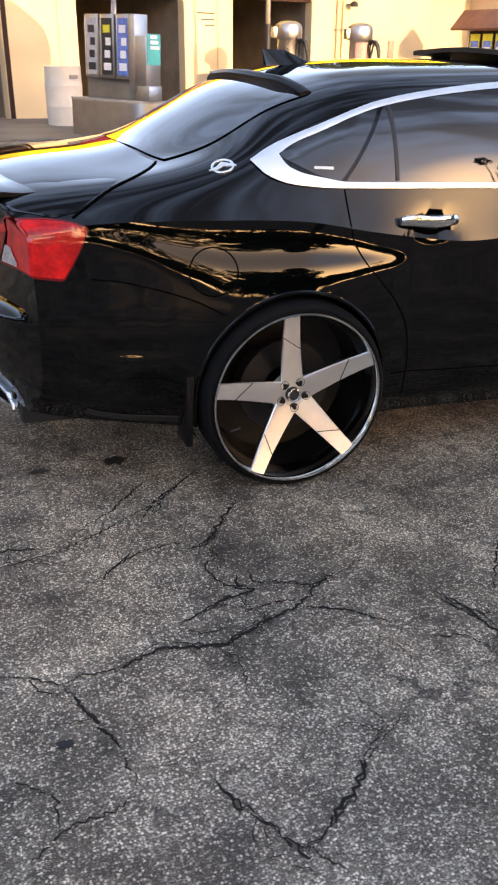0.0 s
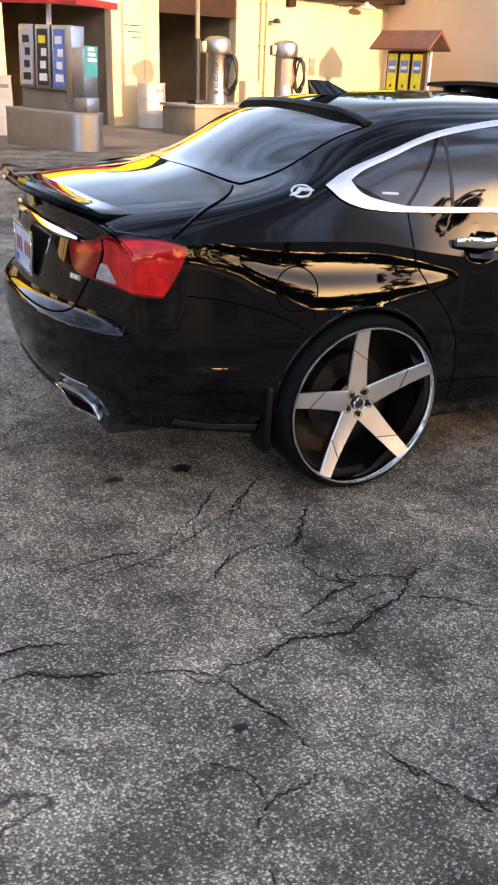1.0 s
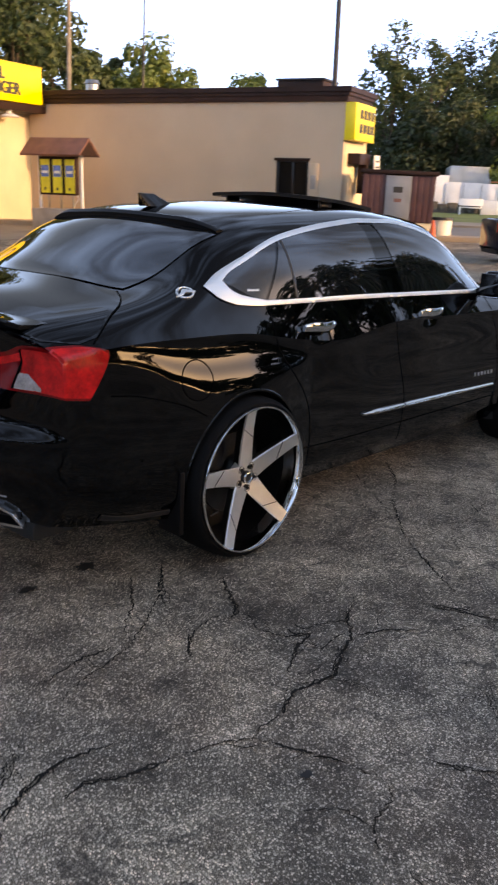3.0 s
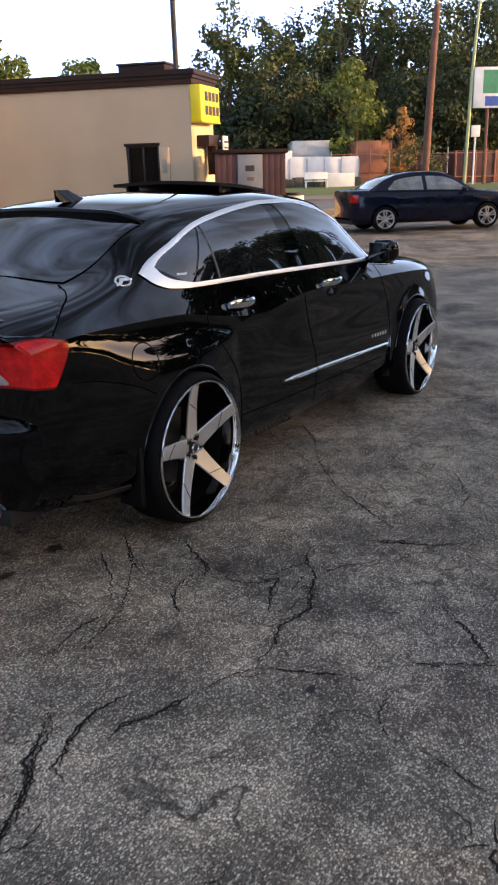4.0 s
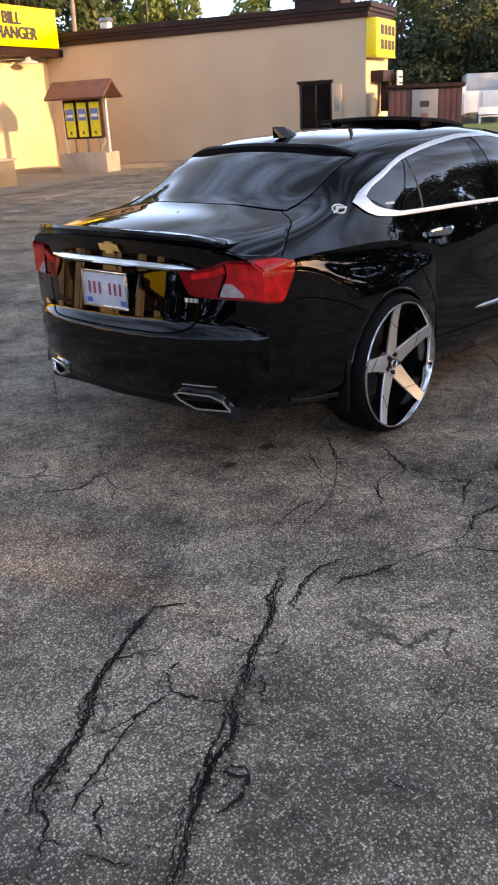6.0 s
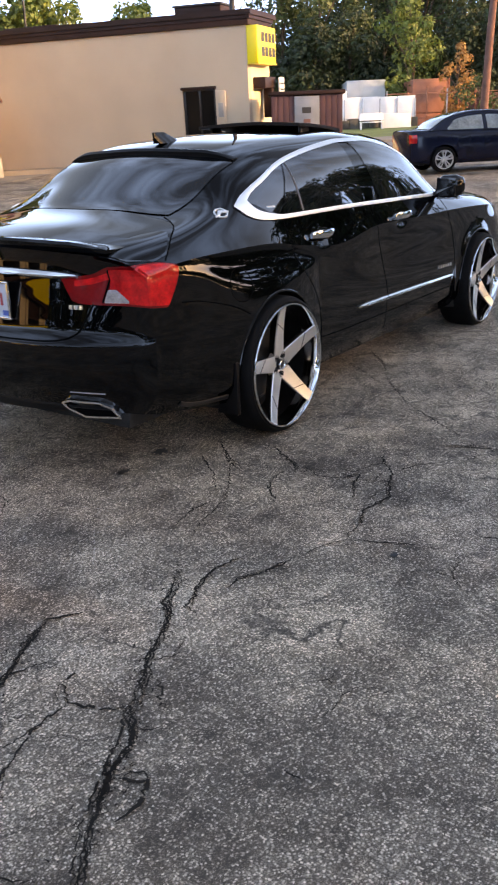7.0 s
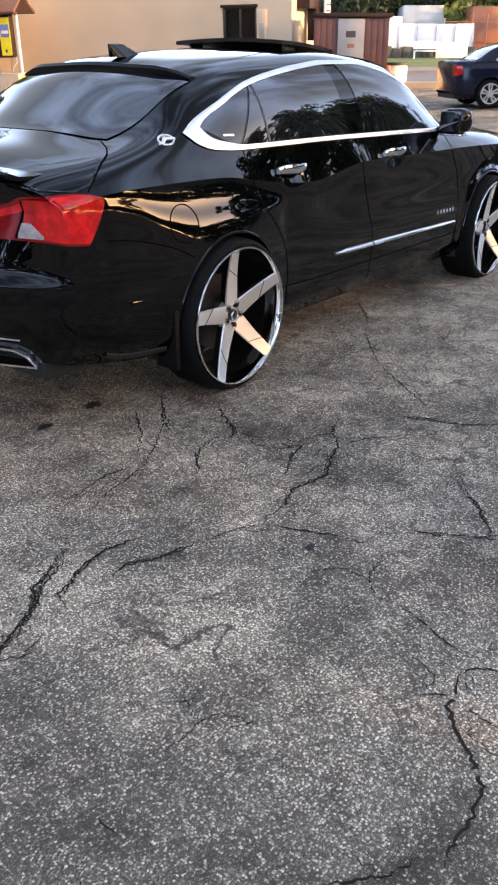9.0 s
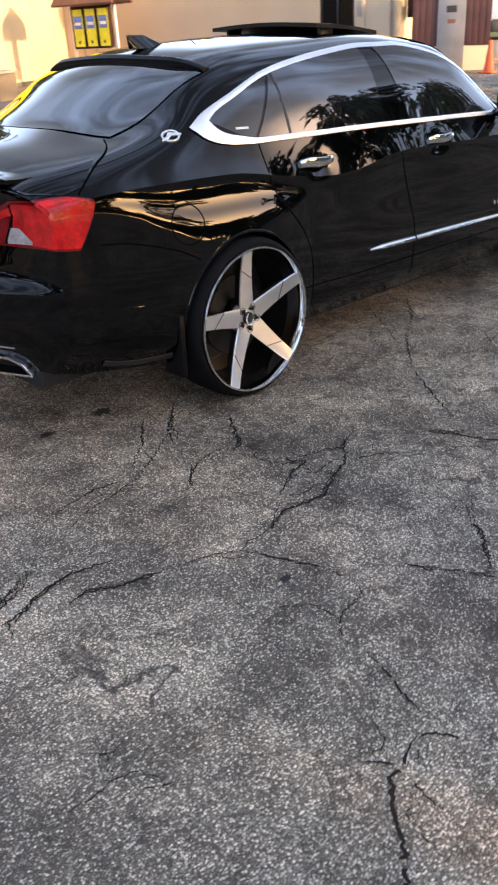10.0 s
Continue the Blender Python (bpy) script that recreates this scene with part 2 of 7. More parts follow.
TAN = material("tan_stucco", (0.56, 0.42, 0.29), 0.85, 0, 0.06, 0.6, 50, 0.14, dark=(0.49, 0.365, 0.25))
BROWN = material("brown_metal_fascia", (0.034, 0.017, 0.013), 0.55, 0.0, 0.2, 2, 40, 0.05, spec=0.15)
MAROON = material("maroon_boards", (0.085, 0.030, 0.026), 0.65, 0, 0.2, 2, 50, 0.08)
RUSTROOF = material("red_brown_roofing", (0.19, 0.075, 0.050), 0.6, 0, 0.15, 3, 60, 0.06)
YELLOW = material("yellow_sign_face", (0.86, 0.66, 0.02), 0.45, 0, 0.05, 1.5, 60)
YELLOW_DK = material("yellow_sign_return", (0.70, 0.50, 0.02), 0.5, 0, 0.08, 1.5, 60)
LETTER = material("dark_sign_letter", (0.03, 0.026, 0.02), 0.6, 0, 0.1)
STEEL = material("stainless_steel", (0.42, 0.40, 0.375), 0.38, 1.0, 0.08, 4, 150, 0.02)
CONCRETE = material("concrete", (0.36, 0.33, 0.29), 0.85, 0, 0.15, 2, 60, 0.2, dark=(0.26, 0.23, 0.20))
SLAB = material("pale_concrete_slab", (0.22, 0.195, 0.165), 0.85, 0, 0.15, 1.0, 60, 0.15, dark=(0.15, 0.132, 0.11))
# Brown with the bays' indoor dimness put into it; also colours the vacuum island.
BAYSHADE_BROWN = material("shaded_bay_brown", (0.22, 0.185, 0.14), 0.7, 0, 0.25, 1.2, 40, 0.1)
WHITEBIN = material("white_plastic_bin", (0.72, 0.68, 0.60), 0.5, 0, 0.06, 3, 80)
HOSE = material("black_hose", (0.012, 0.012, 0.012), 0.45, 0, 0.2, 20, 100)
CANRED = material("faded_red_sticker", (0.55, 0.25, 0.22), 0.5, 0, 0.15, 9, 60)
AWNING = material("red_canvas", (0.52, 0.030, 0.030), 0.7, 0, 0.1, 5, 90)
WHITE = material("white_paint", (0.78, 0.77, 0.74), 0.55, 0, 0.06, 2, 60, 0.04)
GREYDOOR = material("grey_metal_door", (0.24, 0.24, 0.235), 0.55, 0.3, 0.12, 2, 60)
DARKGLASS = material("dark_window_glass", (0.006, 0.006, 0.006), 0.10, 0, 0.05, spec=0.15)
POSTER_Y = material("yellow_poster", (0.75, 0.66, 0.05), 0.4, 0, 0.08, 6, 90)
POSTER_B = material("blue_poster", (0.10, 0.20, 0.55), 0.4, 0, 0.3, 14, 90)
POSTER_K = material("black_poster", (0.02, 0.02, 0.022), 0.4, 0, 0.2, 14, 90)
POSTER_G = material("grey_poster", (0.42, 0.43, 0.45), 0.4, 0, 0.2, 14, 90)
TEAL = material("teal_panel", (0.02, 0.42, 0.40), 0.4, 0, 0.1, 9, 90)
NAVY = material("navy_car_paint", (0.004, 0.006, 0.016), 0.12, 0, 0.1, 2, 600, 0, 0.0, spec=0.3)
# Opaque glass; daylight seen through the cabin is put into its pale colour.
CARGLASS = material("pale_lit_car_glass", (0.20, 0.22, 0.20), 0.05, 0, 0.3, 3, 20, spec=0.8)
ALLOY = material("alloy_wheel", (0.55, 0.55, 0.54), 0.35, 0.9, 0.08, 9, 150)
RUST = material("rust_red_steel", (0.40, 0.15, 0.085), 0.7, 0, 0.2, 1.2, 30, 0.1)
PALEBOX = material("pale_grey_box", (0.48, 0.50, 0.48), 0.6, 0, 0.1, 1.5, 40)
STONE = material("dark_stone_wall", (0.10, 0.085, 0.065), 0.9, 0, 0.3, 3, 20, 0.4)
GRASS = material("verge_grass", (0.10, 0.14, 0.030), 0.9, 0, 0.3, 0.6, 12, 0.5, dark=(0.055, 0.085, 0.02))
ROAD = material("pale_road", (0.17, 0.165, 0.16), 0.85, 0, 0.12, 0.5, 40, 0.1)
KERB = material("tan_kerb", (0.36, 0.28, 0.20), 0.85, 0, 0.12, 1.5, 40, 0.1)
CONE = material("orange_cone", (0.80, 0.11, 0.03), 0.5, 0, 0.06, 9, 60)
POLE = material("brown_wood_pole", (0.17, 0.075, 0.055), 0.85, 0, 0.2, 2, 40, 0.2)
GREYPOLE = material("grey_wood_pole", (0.24, 0.20, 0.16), 0.85, 0, 0.2, 2, 40, 0.2)
DARKPOLE = material("dark_metal_pole", (0.025, 0.025, 0.028), 0.5, 0.3, 0.1)
BARK = material("tree_bark", (0.09, 0.065, 0.045), 0.9, 0, 0.3, 3, 30, 0.5)
LEAF_DARK = leaf_material("leaf_dark", (0.016, 0.030, 0.010), (0.042, 0.066, 0.020))
LEAF_MID = leaf_material("leaf_mid", (0.032, 0.056, 0.015), (0.080, 0.108, 0.032))
LEAF_LIGHT = leaf_material("leaf_light", (0.075, 0.125, 0.022), (0.16, 0.20, 0.045))
LEAF_RUST = leaf_material("leaf_rust", (0.30, 0.13, 0.035), (0.42, 0.26, 0.09))


# ---- making meshes ----
class Geo:
    """Points and faces of one mesh."""

    def __init__(self):
        self.v, self.f, self.flat = [], [], False

    def add(self, verts, faces):
        k = len(self.v)
        self.v += [tuple(float(c) for c in p) for p in verts]
        self.f += [tuple(i + k for i in f) for f in faces]
        return self

    def box(self, x0, y0, z0, x1, y1, z1, cut=0.0):
        """A box, its edges chamfered by cut."""
        if cut <= 0:
            v = [(x, y, z) for x in (x0, x1) for y in (y0, y1) for z in (z0, z1)]
            return self.add(v, [(0, 1, 3, 2), (4, 6, 7, 5), (0, 4, 5, 1), (2, 3, 7, 6), (0, 2, 6, 4), (1, 5, 7, 3)])
        bm = bmesh.new()
        bmesh.ops.create_cube(bm, size=1)
        for q in bm.verts:
            q.co = Vector(((x0 + x1) / 2 + q.co.x * (x1 - x0), (y0 + y1) / 2 + q.co.y * (y1 - y0), (z0 + z1) / 2 + q.co.z * (z1 - z0)))
        bmesh.ops.bevel(bm, geom=bm.edges[:], offset=cut, segments=2, profile=0.5, affect="EDGES")
        bm.verts.index_update()
        self.add([q.co for q in bm.verts], [[q.index for q in f.verts] for f in bm.faces])
        bm.free()
        return self

    def loft(self, rings, closed=True, caps=True):
        """A skin over rings of equal length."""
        m = len(rings[0])
        v = [p for r in rings for p in r]
        f = []
        for i in range(len(rings) - 1):
            for j in range(m if closed else m - 1):
                a, b = i * m + j, i * m + (j + 1) % m
                f.append((a, b, b + m, a + m))
        if caps and closed:
            f += [tuple(range(m))[::-1], tuple(range((len(rings) - 1) * m, len(rings) * m))]
        return self.add(v, f)

    def turned(self, profile, centre, axis="z", n=32, caps=False):
        """A profile of (radius, along) turned about an axis."""
        rings = []
        for r, h in profile:
            ring = []
            for k in range(n):
                c, s = r * math.cos(2 * math.pi * k / n), r * math.sin(2 * math.pi * k / n)
                d = {"z": (c, s, h), "y": (c, h, s), "x": (h, c, s)}[axis]
                ring.append(tuple(centre[i] + d[i] for i in range(3)))
            rings.append(ring)
        return self.loft(rings, True, caps)

    def tube(self, pts, radius, n=8, closed=False):
        """A tube along points; radius a number or one a point."""
        pts = [Vector(p) for p in pts]
        rings = []
        for i, p in enumerate(pts):
            t = (pts[(i + 1) % len(pts) if closed else min(i + 1, len(pts) - 1)] - pts[i - 1 if closed else max(i - 1, 0)]).normalized()
            a = t.cross(Vector((0, 0, 1)) if abs(t.z) < 0.95 else Vector((1, 0, 0))).normalized()
            b = t.cross(a)
            r = radius[i] if isinstance(radius, (list, tuple)) else radius
            rings.append([p + (a * math.cos(2 * math.pi * k / n) + b * math.sin(2 * math.pi * k / n)) * r for k in range(n)])
        if closed:
            rings.append(rings[0])
        return self.loft(rings, True, not closed)

    def prism(self, outline, y0, y1, axes="xz"):
        """An outline in two axes drawn out along the third."""
        def at(p, h):
            return {"xz": (p[0], h, p[1]), "xy": (p[0], p[1], h), "yz": (h, p[0], p[1])}[axes]
        return self.loft([[at(p, y0) for p in outline], [at(p, y1) for p in outline]])

    def grid(self, fn, nu, nv):
        v = [fn(i / nu, j / nv) for i in range(nu + 1) for j in range(nv + 1)]
        f = [(i * (nv + 1) + j, (i + 1) * (nv + 1) + j, (i + 1) * (nv + 1) + j + 1, i * (nv + 1) + j + 1) for i in range(nu) for j in range(nv)]
        return self.add(v, f)


def mesh_of(name, geo, mat, smooth=True, angle=35):
    me = bpy.data.meshes.new(name)
    me.from_pydata(geo.v, [], geo.f)
    me.materials.append(mat)
    me.validate()
    bm = bmesh.new()
    bm.from_mesh(me)
    bmesh.ops.recalc_face_normals(bm, faces=bm.faces)
    for f in bm.faces:
        f.smooth = smooth
    if smooth:
        for e in bm.edges:
            if len(e.link_faces) == 2 and e.calc_face_angle(0) > radians(angle):
                e.smooth = False
    bm.to_mesh(me)
    bm.free()
    return me


def thing(name, label, category, group="", at=None, kind=""):
    """An empty at the base of a thing, to carry its parts."""
    ob = new(name)
    ob.empty_display_size = 0.1
    if at is not None:
        ob.matrix_world = at
    return tagged(ob, label, category, group, kind)


def part(name, geo, mat, parent, label="", smooth=True, angle=35):
    """One mesh under a thing or a part, in the thing's own axes."""
    ob = new(name, mesh_of(name, geo, mat, smooth, angle))
    ob.parent = parent
    return tagged(ob, label)


def solid(name, geo, mat, label, category="", kind="", at=None, smooth=True, angle=35, group=""):
    """A thing or a piece of the setting that is one mesh."""
    ob = new(name, mesh_of(name, geo, mat, smooth, angle))
    if at is not None:
        ob.matrix_world = at
    return tagged(ob, label, category, group, kind)


def lettering(text, size, depth=0.004):
    """A flat word as points and faces, in x and y, from its middle."""
    cu = bpy.data.curves.new("word", "FONT")
    cu.body, cu.size, cu.align_x, cu.align_y, cu.extrude, cu.offset = text, size, "CENTER", "CENTER", depth, size * .018
    ob = new("word", cu)
    bpy.context.view_layer.update()
    me = bpy.data.meshes.new_from_object(ob.evaluated_get(bpy.context.evaluated_depsgraph_get()))
    g = Geo()
    g.add([v.co[:] for v in me.vertices], [tuple(p.vertices) for p in me.polygons])
    bpy.data.objects.remove(ob)
    bpy.data.curves.remove(cu)
    bpy.data.meshes.remove(me)
    return g


def moved(geo, m):
    g = Geo()
    return g.add([m @ Vector(p) for p in geo.v], geo.f)


def lift(x, y=0.0):
    """Height of the ground: level round the car, rising gently towards the road."""
    return 0.03 * float(np.log1p(np.exp(np.clip(x - 3.0, -30, 45)))) if x < 48 else 1.35


# ---- ground ----
def ground():
    g = Geo()
    xs = sorted({*np.arange(-12, 50, 0.5).tolist(), -400, -150, -60, -30, 60, 90, 150, 400})
    ys = [-400, -150, -60, -30, -15, -5, 0, 5, 15, 30, 60, 150, 400]
    v = [(x, y, lift(x)) for x in xs for y in ys]
    m = len(ys)
    g.add(v, [(i * m + j, (i + 1) * m + j, (i + 1) * m + j + 1, i * m + j + 1) for i in range(len(xs) - 1) for j in range(m - 1)])
    return solid("ground", g, ASPHALT, "cracked grey weathered asphalt of the car wash lot", "ground", "structure")


ground()


# ---- shape of the saloon ----
def pch(xs, ys):
    """Monotone cubic through the knots."""
    xs, ys = np.array(xs, float), np.array(ys, float)
    h, d = np.diff(xs), np.diff(ys) / np.diff(xs)
    m = np.zeros(len(xs))
    m[0], m[-1] = d[0], d[-1]
    for i in range(1, len(xs) - 1):
        if d[i - 1] * d[i] > 0:
            w1, w2 = 2 * h[i] + h[i - 1], h[i] + 2 * h[i - 1]
            m[i] = (w1 + w2) / (w1 / d[i - 1] + w2 / d[i])

    def f(x):
        x = np.clip(x, xs[0], xs[-1])
        i = np.clip(np.searchsorted(xs, x) - 1, 0, len(xs) - 2)
        t = (x - xs[i]) / h[i]
        return ((1 + 2 * t) * (1 - t) ** 2 * ys[i] + t * (1 - t) ** 2 * h[i] * m[i]
                + t * t * (3 - 2 * t) * ys[i + 1] + t * t * (t - 1) * h[i] * m[i + 1])
    return f


def spline(xs, ys):
    """A smooth cubic through the knots, free at its ends."""
    xs, ys = np.array(xs, float), np.array(ys, float)
    n, h = len(xs), np.diff(xs)
    a = np.eye(n)
    r = np.zeros(n)
    for i in range(1, n - 1):
        a[i, i - 1: i + 2] = h[i - 1], 2 * (h[i - 1] + h[i]), h[i]
        r[i] = 6 * ((ys[i + 1] - ys[i]) / h[i] - (ys[i] - ys[i - 1]) / h[i - 1])
    m = np.linalg.solve(a, r)

    def f(x):
        x = np.clip(x, xs[0], xs[-1])
        i = np.clip(np.searchsorted(xs, x) - 1, 0, n - 2)
        p, q = xs[i + 1] - x, x - xs[i]
        return (m[i] * p ** 3 + m[i + 1] * q ** 3) / (6 * h[i]) + (ys[i] / h[i] - m[i] * h[i] / 6) * p + (ys[i + 1] / h[i] - m[i + 1] * h[i] / 6) * q
    return f


# Lines of the saloon's body along its length: rear axle at 0, front axle at 2.837.
KN = [-1.12, -1.0, -.8, -.5, -.25, 0, .3, .7, 1.2, 1.8, 2.3, 2.7, 3.2, 3.7, 3.95]
LINES = []


def body_line(half, height):
    """One line along the body: half-widths and heights at the stations KN."""
    LINES.append((half, height))


# Sill
body_line([.76, .77, .78, .79, .8, .8, .8, .8, .8, .8, .8, .8, .79, .76, .66],
          [.33, .31, .29, .26, .23, .22, .21, .21, .21, .21, .21, .22, .22, .24, .26])
# Lower edge of the doors
body_line([.814, .824, .838, .845, .854, .855, .859, .86, .86, .86, .866, .873, .868, .84, .74],
          [.43, .41, .39, .37, .34, .33, .32, .32, .32, .32, .32, .33, .33, .35, .37])
# Widest part
body_line([.822, .832, .846, .857, .862, .863, .867, .871, .873, .873, .876, .882, .88, .855, .765],
          [.62, .61, .6, .59, .6, .6, .56, .51, .5, .5, .52, .56, .57, .56, .54])
# Under the shoulder
body_line([.812, .822, .836, .847, .852, .853, .857, .861, .858, .857, .86, .866, .862, .825, .735],
          [.8, .81, .815, .8, .785, .78, .785, .79, .78, .77, .77, .77, .76, .72, .67])
# Shoulder crease, dipping under the rear handle
body_line([.81, .82, .834, .845, .85, .851, .855, .859, .859, .857, .857, .855, .836, .778, .685],
          [.935, .945, .964, .972, .971, .964, .918, .878, .935, .925, .92, .91, .885, .835, .785])
# Belt
body_line([.77, .775, .785, .79, .795, .8, .805, .808, .808, .805, .8, .79, .77, .71, .62],
          [.975, .985, 1, 1.03, 1.055, 1.07, 1.07, 1.06, 1.045, 1.025, 1.01, .98, .945, .89, .83])
# Side glass, upper
body_line([.73, .735, .745, .75, .752, .742, .708, .665, .63, .65, .765, .74, .71, .65, .56],
          [1, 1.015, 1.04, 1.075, 1.12, 1.195, 1.315, 1.395, 1.425, 1.355, 1.035, 1, .96, .905, .84])
# Roof rail
body_line([.66, .66, .64, .6, .57, .585, .6, .58, .555, .595, .71, .69, .66, .6, .5],
          [1.015, 1.035, 1.062, 1.095, 1.16, 1.31, 1.395, 1.435, 1.455, 1.395, 1.075, 1.015, .97, .915, .85])
# Roof between rail and middle
body_line([.38, .38, .37, .35, .33, .335, .34, .33, .32, .34, .41, .4, .38, .35, .29],
          [1.043, 1.066, 1.098, 1.128, 1.222, 1.357, 1.437, 1.47, 1.482, 1.435, 1.13, 1.035, .99, .93, .86])
# Middle of roof and deck
body_line([0, 0, 0, 0, 0, 0, 0, 0, 0, 0, 0, 0, 0, 0, 0],
          [1.052, 1.078, 1.112, 1.142, 1.248, 1.378, 1.452, 1.485, 1.493, 1.448, 1.145, 1.045, 1, .935, .865])
LY, LZ = [pch(KN, l[0]) for l in LINES], [pch(KN, l[1]) for l in LINES]
N_LOW, N_UP = 64, 34


def section_at(s):
    """Half a cross-section at station s, from the sill to the middle of the roof, with its crease at index N_LOW."""
    y, z = np.array([f(s) for f in LY]), np.array([f(s) for f in LZ])

    def run(a, b, n):
        t = np.r_[0, np.cumsum(np.hypot(np.diff(a), np.diff(b)))]
        q = np.linspace(0, t[-1], n + 1)
        return pch(t, a)(q), pch(t, b)(q)
    y1, z1 = run(y[:5], z[:5], N_LOW)
    a, b = np.r_[y[4:], -y[-2:3:-1]], np.r_[z[4:], z[-2:3:-1]]
    t = np.r_[0, np.cumsum(np.hypot(np.diff(a), np.diff(b)))]
    q = np.linspace(0, t[len(t) // 2], N_UP + 1)
    y2, z2 = spline(t, a)(q), spline(t, b)(q)
    return np.r_[y1, y2[1:]], np.r_[z1, z2[1:]]


SEC_S = np.linspace(-1.15, 3.97, 1025)
SEC = np.array([section_at(s) for s in SEC_S])
_k = np.exp(-.5 * (np.arange(-24, 25) / 11.0) ** 2)
_pad = np.concatenate([np.repeat(SEC[:1], 24, 0), SEC, np.repeat(SEC[-1:], 24, 0)])
SEC = sum(w * _pad[i: i + len(SEC)] for i, w in enumerate(_k / _k.sum()))      # faired along the length
_q = np.exp(-.5 * (np.arange(-6, 7) / 2.4) ** 2)
_up = SEC[:, :, N_LOW:]
_mir = np.concatenate([2 * _up[:, :, :1] - _up[:, :, 6:0:-1], _up, _up[:, :, -2:-8:-1] * np.array([-1, 1])[None, :, None]], 2)
_up = sum(w * _mir[:, :, i: i + N_UP + 1] for i, w in enumerate(_q / _q.sum()))  # and across the upper skin
_up[:, 0, -1] = 0
SEC[:, :, N_LOW:] = _up

# Flare of the rear wing over the wheel: hollow under the shoulder, then out towards the arch, dying out on the rear door.
FL_S = [-1.05, -.80, -.56, -.39, -.20, 0, .20, .36, .46]
FL_SLOPE = pch(FL_S, [.10, .27, .32, .35, .36, .36, .35, .27, 0])
FL_MID = pch(FL_S, [.93, .940, .915, .868, .838, .835, .832, .826, .825])
FL_WIDE = pch(FL_S, [.018, .024, .036, .058, .074, .072, .052, .030, .022])
for _i, _s in enumerate(SEC_S):
    a_, m_, w_ = float(FL_SLOPE(_s)), float(FL_MID(_s)), float(FL_WIDE(_s))
    if _s < .46:
        _z = SEC[_i, 1, :N_LOW + 1]
        SEC[_i, 0, :N_LOW + 1] += a_ * w_ * (math.tanh((_z[-1] - m_) / w_) - np.tanh((_z - m_) / w_))
    # Fold low in the rear bumper.
    SEC[_i, 0, :N_LOW + 1] += .0030 * math.exp(-((_s + .62) / .19) ** 2) * (1 - np.tanh((SEC[_i, 1, :N_LOW + 1] - .535) / .010))
    # Swelling round the front arch.
    SEC[_i, 0, :N_LOW + 1] += .012 * np.exp(-((np.hypot(_s - 2.837, SEC[_i, 1, :N_LOW + 1] - .362) - .36) / .055) ** 2)
    for _h in (.53, 1.50):
        # Hollow behind each door handle.
        SEC[_i, 0] -= .013 * math.exp(-((_s - _h) / .075) ** 2) * np.exp(-((SEC[_i, 1] - .925) / .034) ** 2)


def section(s):
    """The half section at s, from the table."""
    k = min(max((s + 1.15) / .005, 0), 1023.999)
    i = int(k)
    return SEC[i] + (SEC[i + 1] - SEC[i]) * (k - i)


def bow(s, y):
    """Where station s lies along the car at the half-width y: the ends are rounded in plan."""
    k = np.clip(np.abs(y) / .9, 0, 1.2) ** 2.5
    back = .30 * np.clip((-.45 - s) / .67, 0, 2) ** 1.6
    front = .55 * np.clip((s - 3.0) / .95, 0, 2) ** 1.5
    return s + (back - front) * k


def side(s, z):
    """A point on the right-hand side of the body at station s and height z."""
    y, zz = section(s)
    w = np.interp(z, zz, y)
    return np.array([bow(s, w), -w, z])


def top(s, y):
    """A point on the upper skin at station s and signed half-width y."""
    yy, zz = section(s)
    z = np.interp(-abs(y), -yy[N_LOW:], zz[N_LOW:])
    return np.array([bow(s, y), y, z])


TAIL_S, TAIL = -1.12, pch([.33, .45, .56, .640, .662, .690, .74, .82, .87, .93, 1.0, 1.06], [.05, .0, -.018, -.016, .012, .034, .044, .058, .067, .077, .083, .07])


def tail(c, z):
    """A point on the rear face: c from -1 (right corner) to 1."""
    y, zz = section(TAIL_S)
    w = np.interp(z, zz, y)
    return np.array([bow(TAIL_S, c * w) + TAIL(z) * (1 - abs(c) ** 6), c * w, z])


def wrap(a, z):
    """Round the right rear corner: a < 0 on the rear face (c = -1 - a), a > 0 along the side."""
    return tail(-1 - a, z) if a < 0 else side(TAIL_S + a, z)


# ---- the black saloon ----
def skin_normal(f, a, b, e=0.004):
    p = Vector(f(a, b))
    n = (Vector(f(a + e, b)) - Vector(f(a - e, b))).cross(Vector(f(a, b + e)) - Vector(f(a, b - e)))
    n.normalize()
    return p, n


def outward(p, n, hub=(1.3, 0.0, 0.75)):
    return n if n.dot(p - Vector(hub)) > 0 else -n


def on_skin(f, path, rise=0.0):
    """Points of a skin function with their outward normals."""
    out = []
    for a, b in path:
        p, n = skin_normal(f, a, b)
        n = outward(p, n)
        out.append((p + n * rise, n))
    return out


def band(points, width, height, closed=False, sink=0.006):
    """A rounded strip along points with normals; width a number or one a point."""
    g = Geo()
    rings = []
    m = len(points)
    for i, (p, n) in enumerate(points):
        q0, q1 = points[(i - 1) % m if closed else max(i - 1, 0)][0], points[(i + 1) % m if closed else min(i + 1, m - 1)][0]
        t = (q1 - q0).normalized()
        b = t.cross(n).normalized()
        w = width[i] if isinstance(width, (list, tuple)) else width
        rings.append([p + b * w * c + n * h for c, h in ((-.5, -sink), (-.5, height * .55), (-.32, height * .95), (0, height), (.32, height * .95), (.5, height * .55), (.5, -sink))])
    if closed:
        rings.append(rings[0])
    return g.loft(rings, True, not closed)


